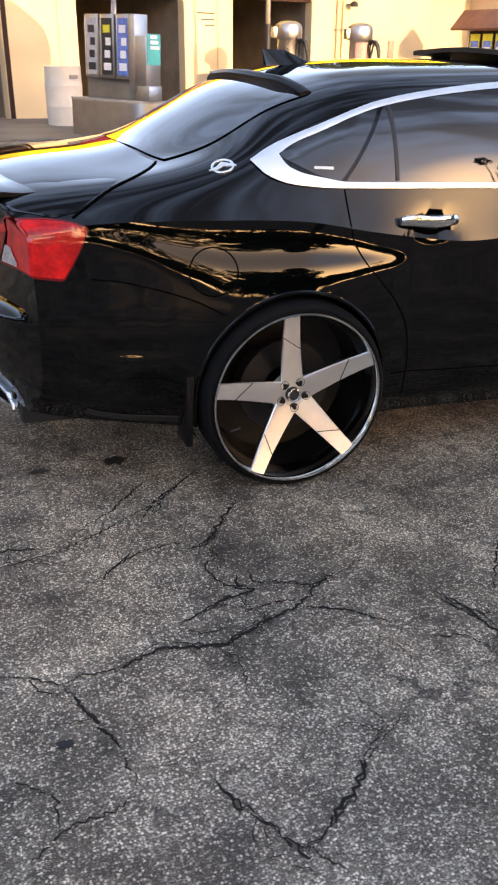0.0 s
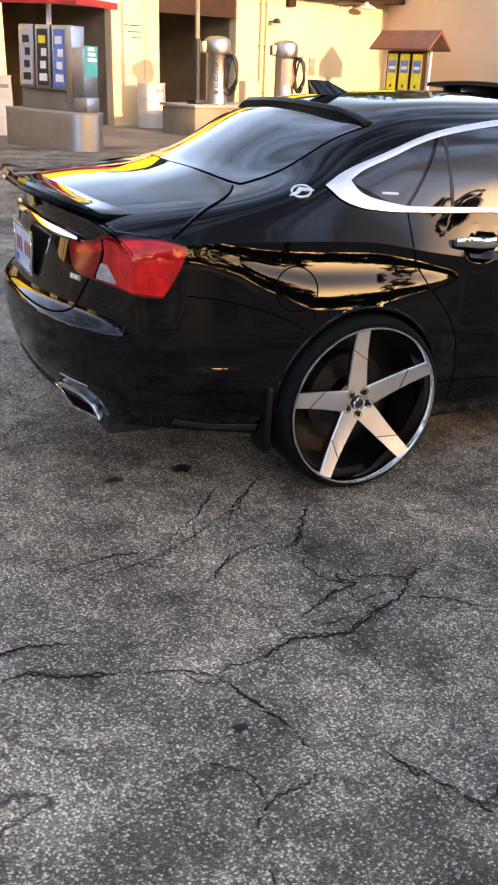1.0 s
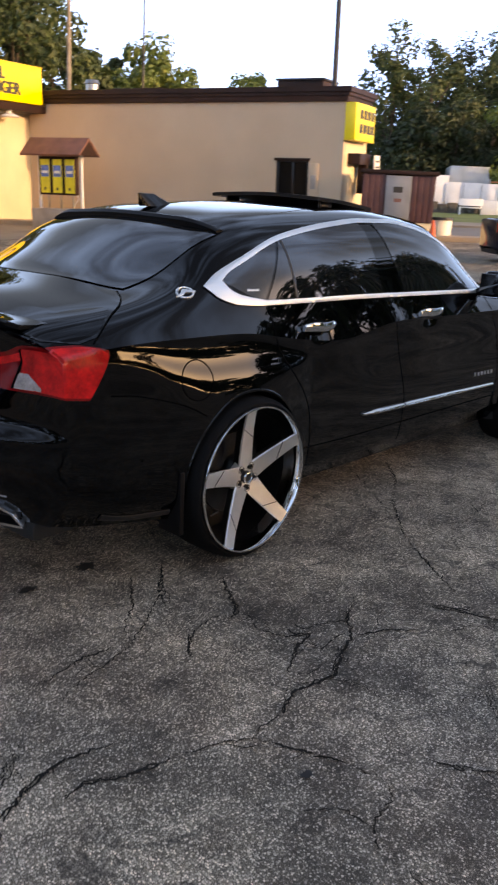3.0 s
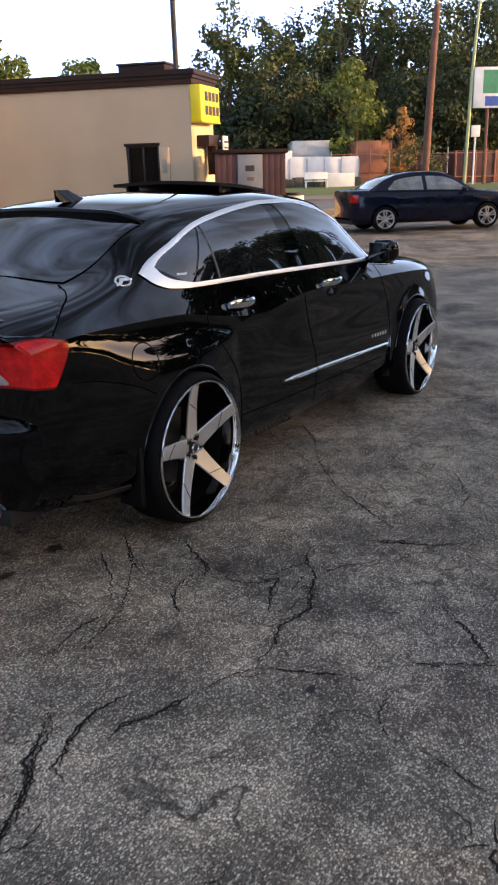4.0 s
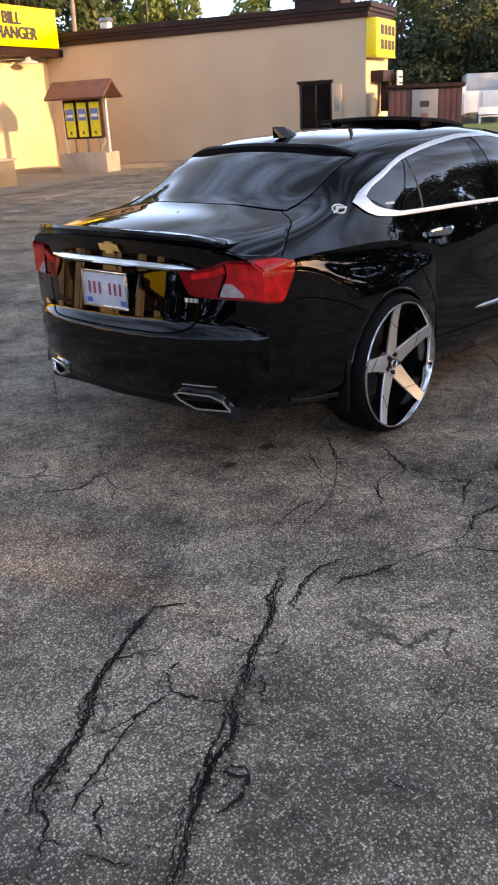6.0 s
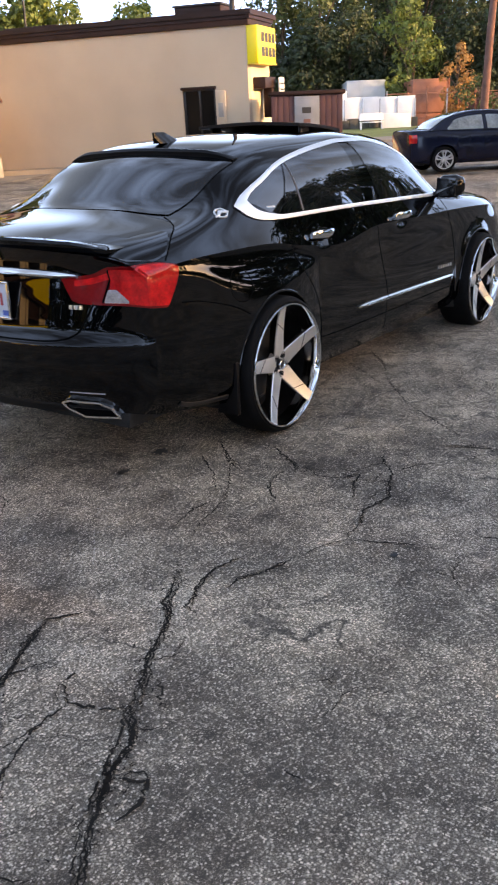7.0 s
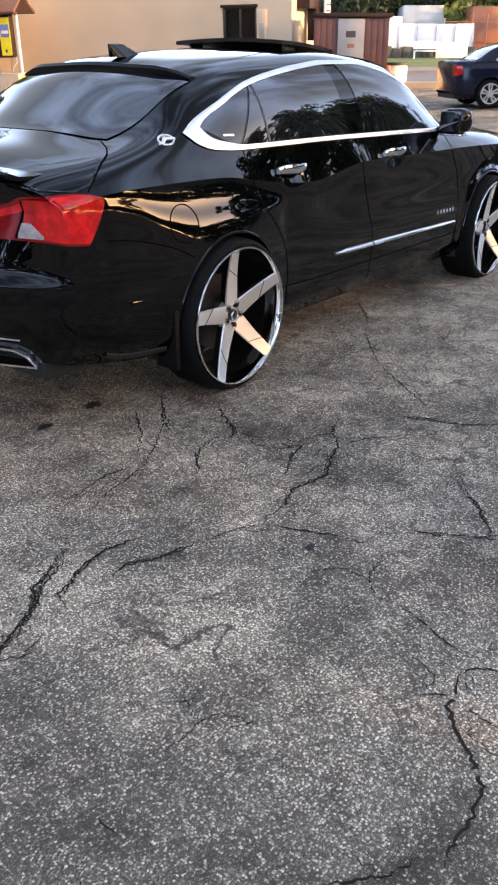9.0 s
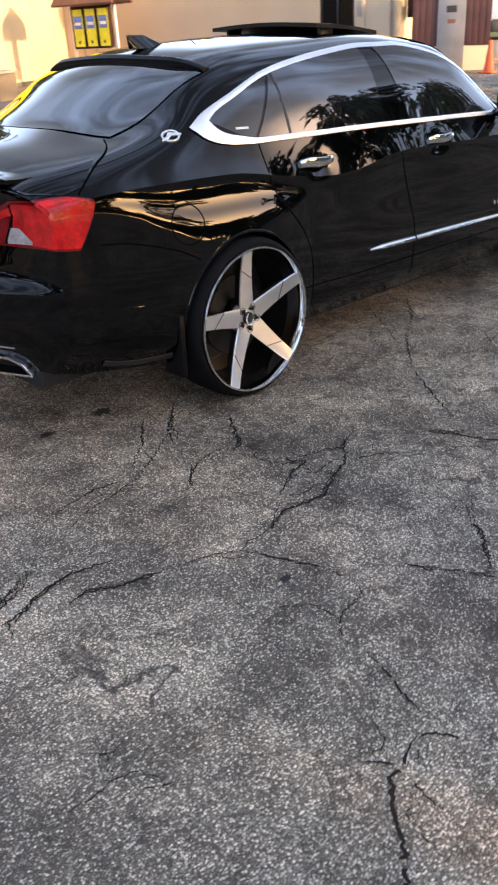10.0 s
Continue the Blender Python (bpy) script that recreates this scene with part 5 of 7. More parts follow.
def vacuum(x, y, base, turn, red=False):
    v = thing("vacuum_cleaner", "stainless steel coin vacuum with coiled black hoses on a plinth", "vacuum", "vacuum stations", BM @ pose(x, y, base, 0, 0, turn))
    r = .27
    part("body", Geo().turned([(0, 0), (r, 0), (r, .03), (r * .96, .05), (r * .96, 1.12), (r, 1.14)], (0, 0, 0), "z", 32), STEEL, v)
    part("dome", Geo().turned([(r * 1.18, 1.14), (r * 1.22, 1.16), (r * 1.22, 1.38), (r * 1.1, 1.46), (r * .7, 1.52), (0, 1.54)], (0, 0, 0), "z", 32), STEEL, v, "stainless steel domed head")
    part("side_box", Geo().box(-r - .14, -.10, 1.16, -r - .02, .10, 1.40, .01), STEEL, v)
    if red:
        part("sticker", Geo().loft([[(r * 1.0 * math.sin(t), -r * 1.0 * math.cos(t), z) for t in np.linspace(-.75, .75, 9)] for z in (.45, 1.08)], False, False), CANRED, v, "faded red sticker")
    else:
        for k, ch in enumerate("VACUUM"):
            part("letter", moved(lettering(ch, .17), pose(-.10, -r * .96 - .004, 1.04 - .155 * k, 90, 0, 0)), LETTER, v, smooth=False)
    right, back = Vector((.91, -.41, 0)), Vector((.41, .91, 0))
    for j, (a, wd, hg, dz) in enumerate(((.36, .16, .42, 0), (.38, .12, .36, .03), (.33, .17, .46, -.03), (.40, .10, .40, .02))):
        pts = []
        for k in range(26):
            t = 2 * math.pi * k / 26
            pts.append(right * (a + wd * math.cos(t) + .03 * math.sin(2 * t + j)) - back * (.10 + .04 * j + .03 * math.cos(t)) + Vector((0, 0, .70 + dz + hg * math.sin(t))))
        part("hose_coil", Geo().tube(pts, .028, 8, True), HOSE, v, "coil of black hose")
    part("hose_hook", Geo().tube([(r * .9, -.05, 1.1), (r + .2, -.06, 1.14), (r + .26, -.06, 1.2)], .015, 6), STEEL, v)
    return v


def vacuum_island():
    g = .0
    isl = thing("vacuum_island", "waist-high brown concrete island under the vacuums", "plinth", at=BM @ pose(0, 0, g))
    part("block", Geo().box(-11.15, -3.65, -.15, -6.9, -2.35, .66, .03), BAYSHADE_BROWN, isl)
    part("capping", Geo().box(-11.2, -3.7, .66, -6.85, -2.3, .72, .012), CONCRETE, isl)
    vacuum(-9.95, -3.0, g + .72, -20)
    vacuum(-7.60, -3.0, g + .72, -20, True)
    p = thing("canopy_pole", "slim pole with a dark lower sleeve on the island", "pole", at=BM @ pose(-10.65, -3.1, g + .72))
    part("foot", Geo().box(-.18, -.18, 0, .18, .18, .10, .015), DARKPOLE, p)
    part("sleeve", Geo().tube([(0, 0, .1), (0, 0, 1.45)], .075, 14), DARKPOLE, p)
    part("shaft", Geo().tube([(0, 0, 1.45), (0, 0, 5.2)], .055, 14), GREYPOLE, p)


def vending_station():
    """Steel-clad island with a row of three vending fronts and a change box."""
    st = thing("vending_station", "stainless steel island with three tall product vending fronts", "vending machine", at=pose(2.67, 12.96, .01, 0, 0, 125))
    # own x runs along the island from its near corner, own y towards the camera side is negative depth
    W, D, H = 1.95, .80, .66
    out = [(W, 0), (W, -D)] + [(.40 + .40 * math.cos(t), -D / 2 + D / 2 * math.sin(t)) for t in np.linspace(-math.pi / 2, -3 * math.pi / 2, 15)]
    part("island", Geo().prism(out, -.05, H, "xy"), STEEL, st, "brushed steel clad island")
    part("capping", Geo().prism([(x * 1.01, y * 1.015) for x, y in out], H, H + .04, "xy"), CONCRETE, st)
    part("backboard", Geo().box(.30, -.42, H + .04, 1.80, -.30, H + .42, .01), BAYSHADE_BROWN, st)
    for k, mat in enumerate((POSTER_B, POSTER_K, POSTER_G)):
        x0 = .53 + .40 * k
        m = part("vending_front", Geo().box(x0, -.34, H + .40, x0 + .365, -.16, H + 1.50, .012), STEEL, st, "tall steel vending front with a poster")
        part("poster", Geo().box(x0 + .05, -.158, H + .46, x0 + .315, -.150, H + 1.43), mat, m, smooth=False)
        for j in range(4):
            z = H + .54 + .215 * j
            part("poster_patch", Geo().box(x0 + .08 + .02 * (j % 2), -.1495, z, x0 + .27 - .03 * (j % 3), -.1475, z + .13), (WHITE, POSTER_Y if j == 3 and k == 1 else WHITE, POSTER_K)[k], m, smooth=False)
        part("coin_rail", Geo().box(x0 + .33, -.162, H + .44, x0 + .35, -.145, H + 1.46), CHROME, m, smooth=False)
    part("change_box", Geo().box(.36, -.46, H + .20, .515, -.10, H + 1.50, .012), STEEL, st)
    sb = part("side_box", Geo().box(.10, -.52, H + .30, .36, -.12, H + 1.14, .012), STEEL, st)
    part("teal_sign", Geo().box(.085, -.50, H + .66, .098, -.14, H + 1.18), TEAL, sb, "teal and white notice", smooth=False)
    for j in range(3):
        part("notice_bar", Geo().box(.079, -.46 + .03 * j, H + .92 + .09 * j, .084, -.22, H + .98 + .09 * j), WHITE, sb, smooth=False)
    part("foot_box", Geo().box(.05, -.50, H + .04, .40, -.14, H + .30, .01), STEEL, st)
    p = part("canopy_post", Geo().tube([(1.15, -.40, H), (1.15, -.40, 2.75)], .05, 12), WHITE, st)
    # Barrel awning on the post.
    g = Geo()
    rings = []
    for x in (.0, .25, .6, 1.2, 1.8, 2.1, 2.35):
        e = 1 - abs(x - 1.175) / 1.175
        rad = .62 * min(1, e * 3 + .35) ** .5
        rings.append([(x, -.40 + rad * math.cos(t), 2.86 + rad * .95 * math.sin(t)) for t in np.linspace(0, math.pi, 15)])
    g.loft(rings, False, False)
    aw = thing("awning", "red barrel awning with a pale lettered band over the vending island", "awning", at=pose(2.67, 12.96, .01, 0, 0, 125))
    part("canvas", g, AWNING, aw)
    part("valance", Geo().box(.0, .17, 2.60, 2.35, .19, 2.86, .004), WHITE, aw, "pale valance with dark lettering")
    part("valance", Geo().box(.0, -.99, 2.60, 2.35, -.97, 2.86, .004), AWNING, aw)
    part("valance", Geo().box(-.01, -.98, 2.60, .01, .18, 2.86, .004), WHITE, aw, "pale valance with dark lettering")
    part("hem", Geo().box(-.01, -.98, 2.48, .012, .192, 2.60, .004), AWNING, aw)
    part("hem", Geo().box(.0, .168, 2.48, 2.35, .192, 2.60, .004), AWNING, aw)
    part("lettering", moved(lettering("VENDING PRODUCTS VENDING", .165), pose(1.17, .195, 2.73, 90, 0, 180)), LETTER, aw, smooth=False)
    part("top_board", Geo().box(.02, -.97, 2.84, 2.33, .17, 2.87), AWNING, aw, smooth=False)


def sunglass_kiosk():
    """Small roofed stand with three poster fronts on a concrete planter, before the office wall."""
    g = .0
    k = thing("vending_kiosk", "small brown-roofed vending kiosk on a concrete base, three yellow posters", "kiosk", at=BM @ pose(-2.9, 0, g))
    part("base", Geo().box(0, -3.97, -.2, .75, -2.21, .60, .02), CONCRETE, k, "rough concrete base block")
    for y in (-3.90, -2.322):
        part("post", Geo().box(.30, y - .035, .60, .37, y + .035, 2.36, .005), WHITE, k)
    roof = Geo()
    out = [(-.22, 2.22), (.33, 2.72), (.88, 2.22), (.85, 2.17), (.33, 2.64), (-.19, 2.17)]
    roof.loft([[(x, y, z) for x, z in out] for y in (-4.22, -2.012)])
    part("roof", roof, RUSTROOF, k, "red-brown pitched roof", angle=20)
    for y in (-4.203, -2.029):
        part("gable", Geo().loft([[(x, y + d, z) for x, z in ((-.15, 2.19), (.33, 2.62), (.81, 2.19))] for d in (-.012, .012)]), BROWN, k, smooth=False)
    for j in range(3):
        y1 = -2.46 - .46 * j
        m = part("vending_front", Geo().box(.12, y1 - .43, 1.02, .32, y1, 2.16, .012), BROWN, k, "dark steel vending front with a yellow poster")
        part("poster", Geo().box(.108, y1 - .41, 1.08, .118, y1 - .06, 2.08), POSTER_Y, m, "yellow and blue poster", smooth=False)
        part("poster_patch", Geo().box(.102, y1 - .38, 1.56, .107, y1 - .09, 1.90), POSTER_B, m, smooth=False)
        part("poster_patch", Geo().box(.099, y1 - .35, 1.66, .1015, y1 - .13, 1.74), WHITE, m, smooth=False)
        part("poster_patch", Geo().box(.102, y1 - .26, 1.16, .107, y1 - .19, 1.24), LETTER, m, smooth=False)
        part("leg", Geo().box(.20, y1 - .29, .60, .25, y1 - .24, 1.02, .004), STEEL, m)
    part("cable", Geo().tube([(.25, -3.80, 1.05), (.2, -3.87, .9), (.15, -3.75, .75), (.22, -3.65, .62)], .012, 6), WHITE, k)


bay_front()
yellow_band()
office()
wall_fittings()
drum_bin(-10.30, -.75, .37, 1.12)
drum_bin(-15.45, -2.0, .40, 1.22, 10)
vacuum_island()
vending_station()
sunglass_kiosk()

# Pale slab in front of the bays.
g = Geo()
rows = []
for i in range(41):
    for j in range(9):
        p = BM @ Vector((BAY_END + (-.4 - BAY_END) * i / 40, -5.2 + 5.2 * j / 8, 0))
        rows.append((p.x, p.y, lift(p.x) + .012))
g.add(rows, [(i * 9 + j, (i + 1) * 9 + j, (i + 1) * 9 + j + 1, i * 9 + j + 1) for i in range(40) for j in range(8)])
solid("apron", g, SLAB, "pale worn concrete apron before the wash bays", "pavement", "structure")


# ---- road, verge and what stands beyond ----
# Own axes: x away from the lot across the road, y along it.
RM = pose(0, 0, 0, 0, 0, 33)


def across(name, x0, x1, up, mat, label, y0=-90, y1=60):
    """A strip along the road that follows the ground."""
    g = Geo()
    rows = []
    ny, nx = 60, 6
    for i in range(nx + 1):
        for j in range(ny + 1):
            p = RM @ Vector((x0 + (x1 - x0) * i / nx, y0 + (y1 - y0) * j / ny, 0))
            rows.append((p.x, p.y, lift(p.x) + up))
    m = ny + 1
    g.add(rows, [(i * m + j, (i + 1) * m + j, (i + 1) * m + j + 1, i * m + j + 1) for i in range(nx) for j in range(ny)])
    k = len(g.v)
    for i in (0, nx):
        for j in range(m):
            v = g.v[i * m + j]
            g.v.append((v[0], v[1], v[2] - up - .06))
    for e, i in enumerate((0, nx)):
        g.f += [(i * m + j, i * m + j + 1, k + e * m + j + 1, k + e * m + j) for j in range(ny)]
    solid(name, g, mat, label, name, "structure", smooth=False)


across("kerb", 23.6, 24.6, .14, KERB, "low tan concrete kerb at the road's edge")
across("road", 25.4, 33.0, .015, ROAD, "pale worn asphalt road")
across("pavement", 33.0, 36.5, .10, SLAB, "pale dusty pavement beyond the road")
across("verge", 36.5, 52.0, .06, GRASS, "strip of green grass beyond the road")


def spot(n, az, up=0.0, turn=33.0):
    """The pose of a place at the distance n across the road, seen from the lot in the direction az."""
    b = -1.08 + (n + 4.76) * math.tan(radians(az - 33))
    p = RM @ Vector((n, b, 0))
    return pose(p.x, p.y, lift(p.x) + up, 0, 0, turn)


def enclosure():
    e = thing("bin_enclosure", "maroon boarded enclosure with a grey metal door on a beige base", "enclosure", at=spot(21.6, 31.6))
    part("base_wall", Geo().box(0, -1.02, -.3, 1.9, 1.02, .62, .015), STUCCO, e)
    for k in range(4):
        part("board", Geo().box(-.02, .36 + .165 * k, .62, .06, .52 + .165 * k, 1.92, .006), MAROON, e)
        part("board", Geo().box(-.02, -1.02 + .165 * k, .62, .06, -.86 + .165 * k, 1.92, .006), MAROON, e)
    part("side_boards", Geo().box(.06, -1.02, .62, 1.9, -.96, 1.92, .006), MAROON, e)
    part("side_boards", Geo().box(.06, .96, .62, 1.9, 1.02, 1.92, .006), MAROON, e)
    part("back_boards", Geo().box(1.84, -.96, .62, 1.9, .96, 1.92, .006), MAROON, e)
    part("roof", Geo().box(-.10, -1.10, 1.92, 2.0, 1.10, 2.02, .01), BROWN, e)
    d = part("door", Geo().box(-.05, -.36, .05, .03, .36, 1.88, .01), GREYDOOR, e, "grey metal door")
    part("door_sign", Geo().box(-.058, -.12, 1.42, -.051, .14, 1.58), LETTER, d, smooth=False)
    part("door_sign", Geo().box(-.058, -.10, 1.16, -.051, .10, 1.26), RUSTROOF, d, smooth=False)


def traffic_cone(m):
    c = thing("traffic_cone", "orange traffic cone standing on the asphalt", "cone", at=m)
    part("foot", Geo().box(-.19, -.19, 0, .19, .19, .035, .01), CONE, c)
    part("cone", Geo().turned([(.15, .03), (.135, .05), (.035, .74), (.028, .76), (0, .76)], (0, 0, 0), "z", 24), CONE, c)
    return c


def bollard():
    b = thing("planter_tub", "short pale tub with a dark rim beside the road", "tub", at=spot(24.6, 28.9))
    part("tub", Geo().turned([(0, 0), (.36, 0), (.38, .55), (.36, .60), (0, .60)], (0, 0, 0), "z", 24), WHITEBIN, b)
    part("rim", Geo().turned([(.30, .60), (.40, .60), (.40, .68), (.30, .68)], (0, 0, 0), "z", 24), DARKPOLE, b)


def beyond_road():
    w = thing("stone_wall", "low dark overgrown stone wall beyond the verge", "wall", at=spot(51.0, 29.0))
    for k in range(16):
        random.seed(k)
        part("stone", Geo().box(random.uniform(-.1, .1), -4.6 + .6 * k, -.2, .6, -4.02 + .6 * k, .62 + random.uniform(-.08, .08), .06), STONE, w)
    f = thing("white_fence", "white panel fence, panels bright and slightly uneven", "fence", at=spot(51.8, 29.0))
    for k in range(9):
        random.seed(20 + k)
        t = random.uniform(-.012, .012)
        part("fence_panel", Geo().box(.02 * (k % 2), -4.45 + 1.08 * k, .62, .07 + .02 * (k % 2), -3.39 + 1.08 * k, 1.86 + t, .02), WHITE, f)
        part("fence_post", Geo().box(-.04, -4.50 + 1.08 * k, 0, .04, -4.42 + 1.08 * k, 1.75, .01), STEEL, f)
    t = thing("garden_bench", "white slatted bench on the grass", "bench", at=spot(49.0, 27.2))
    part("seat", Geo().box(-.25, -.70, .42, .25, .70, .48, .01), WHITE, t)
    part("back", Geo().box(.20, -.70, .55, .26, .70, .95, .01), WHITE, t)
    for y in (-.62, .62):
        part("leg", Geo().box(-.22, y - .04, 0, .24, y + .04, .45, .01), WHITE, t)
    bl = thing("white_block", "pale painted block beside the fence", "block", at=spot(50.0, 25.7))
    part("block", Geo().box(-.4, -.85, 0, .4, .85, .85, .03), WHITE, bl)
    c = thing("skip_container", "rust-red steel container raised on a frame", "container", at=spot(58.0, 23.75))
    part("box", Geo().box(-1.2, -1.20, .85, 3.2, 1.20, 2.95, .04), RUST, c)
    for y in (-1.17, 1.17):
        part("corner_post", Geo().box(-1.23, y - .05, .85, -1.2, y + .05, 2.95, .01), RUST, c)
    part("frame", Geo().box(-1.1, -1.0, .0, 3.0, 1.0, .85, .03), RUST, c)
    v = thing("box_trailer", "pale grey box trailer behind the white fence", "trailer", at=spot(61.0, 27.6))
    part("box", Geo().box(-1.2, -1.35, .9, 4.0, 1.35, 3.15, .05), PALEBOX, v)
    part("chassis", Geo().box(-1.0, -1.1, .35, 3.8, 1.1, .9, .03), DARKPOLE, v)
    for x in (0.2, 3.0):
        for y in (-1.0, 1.0):
            part("wheel", Geo().turned([(0, y - .12), (.42, y - .12), (.45, y), (.42, y + .12), (0, y + .12)], (x, 0, .45), "y", 20), RUBBER, v)
    v = thing("box_trailer", "small white trailer end behind the fence", "trailer", at=spot(57.0, 29.6))
    part("box", Geo().box(-1.0, -.9, .3, 2.6, .9, 2.35, .05), WHITE, v)
    fence = thing("chain_fence", "rusty post and rail fence along the yard beyond the road", "fence", at=spot(53.0, 20.0))
    for k in range(22):
        random.seed(50 + k)
        y = 6.5 - 1.25 * k
        h = 2.1 + random.uniform(-.15, .25)
        part("post", Geo().tube([(0, y, 0), (random.uniform(-.05, .05), y + random.uniform(-.04, .04), h)], .045, 6), RUST if k % 3 else STEEL, fence)
    for z in (.5, 1.95):
        part("rail", Geo().tube([(0, 6.6, z), (0, -20, z)], .03, 6), RUST, fence)
    for k, (n, az, w_, h_) in enumerate(((58, 21.6, 2.6, 2.3), (59, 19.6, 3.4, 2.0), (57, 17.6, 3.0, 2.2), (60, 15.8, 3.2, 2.1))):
        b = thing("scrap_container", "low rusty red container behind the yard fence", "container", "yard containers", spot(n, az))
        part("box", Geo().box(-1.0, -w_ / 2, .1, 1.2, w_ / 2, h_, .05), RUST if k % 2 else MAROON, b)
        for j in range(5):
            y = -w_ / 2 + .15 + (w_ - .3) * j / 4
            part("rib", Geo().box(-1.06, y - .05, .1, -1.0, y + .05, h_, .01), RUST, b)
    m = spot(50.0, 20.45)
    p = thing("street_lamp", "leaning red-brown pole with a thin grey lamp mast", "street lamp", at=m)
    part("pole", Geo().tube([(0, 0, -.2), (-.05, -.15, 5), (-.1, -.35, 10.0)], [.25, .22, .18], 14), POLE, p)
    part("mast", Geo().tube([(-.1, -.35, 10.0), (-.12, -.42, 13.6)], .09, 10), GREYPOLE, p)
    part("lamp_head", Geo().turned([(0, 14.6), (.3, 14.5), (.55, 14.1), (.85, 13.4), (.82, 13.3), (.0, 13.7)], (-.2, .3, 0), "z", 20), STEEL, p)
    g = thing("pole_sign", "green and white board sign on a pale pole", "sign", at=spot(46.0, 17.1))
    part("pole", Geo().tube([(0, .9, -.1), (0, .75, 6), (0, .5, 10.5)], [.10, .09, .07], 10), LEAFPOLE, g)
    part("post", Geo().tube([(0, -.2, 0), (0, -.2, 4.2)], .09, 10), POLE, g)
    part("board", Geo().box(-.12, -.95, 4.1, .05, .65, 6.2, .02), WHITE, g)
    part("board_face", Geo().box(-.13, -.85, 4.85, -.121, .15, 6.05), TEALGREEN, g, smooth=False)
    part("board_face", Geo().box(-.13, -.85, 4.2, -.121, .0, 4.7), PLATE_BLUE, g, smooth=False)
    part("small_board", Geo().box(-.05, .15, 2.6, .03, .65, 3.2, .01), WHITE, g)
    part("small_post", Geo().tube([(0, .4, 0), (0, .4, 2.6)], .05, 8), WHITE, g)


LEAFPOLE = material("pale_green_pole", (0.30, 0.36, 0.20), 0.5, 0.2, 0.1)
TEALGREEN = material("green_sign_face", (0.03, 0.26, 0.13), 0.45, 0, 0.1, 4, 40)
enclosure()
traffic_cone(pose(18.44, 8.75, lift(18.44)))
bollard()
beyond_road()


def utility_pole(name, label, az, dist, height, r, arms=False, mat=None):
    x, y = -3.4 + dist * math.cos(radians(az)), -3.4 + dist * math.sin(radians(az))
    p = thing(name, label, "pole", at=pose(x, y, lift(x), 0, 0, az - 90))
    part("shaft", Geo().tube([(0, 0, -.2), (0, 0, height * .5), (.05, 0, height)], [r, r * .85, r * .7], 12), mat or GREYPOLE, p)
    if arms:
        part("cross_arm", Geo().box(-.9, -.08, height - .9, 1.0, .08, height - .72, .01), mat or GREYPOLE, p)
        for x_ in (-.75, .1, .85):
            part("insulator", Geo().turned([(0, 0), (.05, 0), (.06, .08), (.03, .16), (0, .17)], (x_, 0, height - .72), "z", 10), STEEL, p)
    return p


utility_pole("utility_pole", "grey wooden utility pole behind the building", 52.3, 55.0, 12.5, .16, True)
utility_pole("light_pole", "thin dark pole behind the building", 47.9, 62.0, 14.0, .09, False, DARKPOLE)


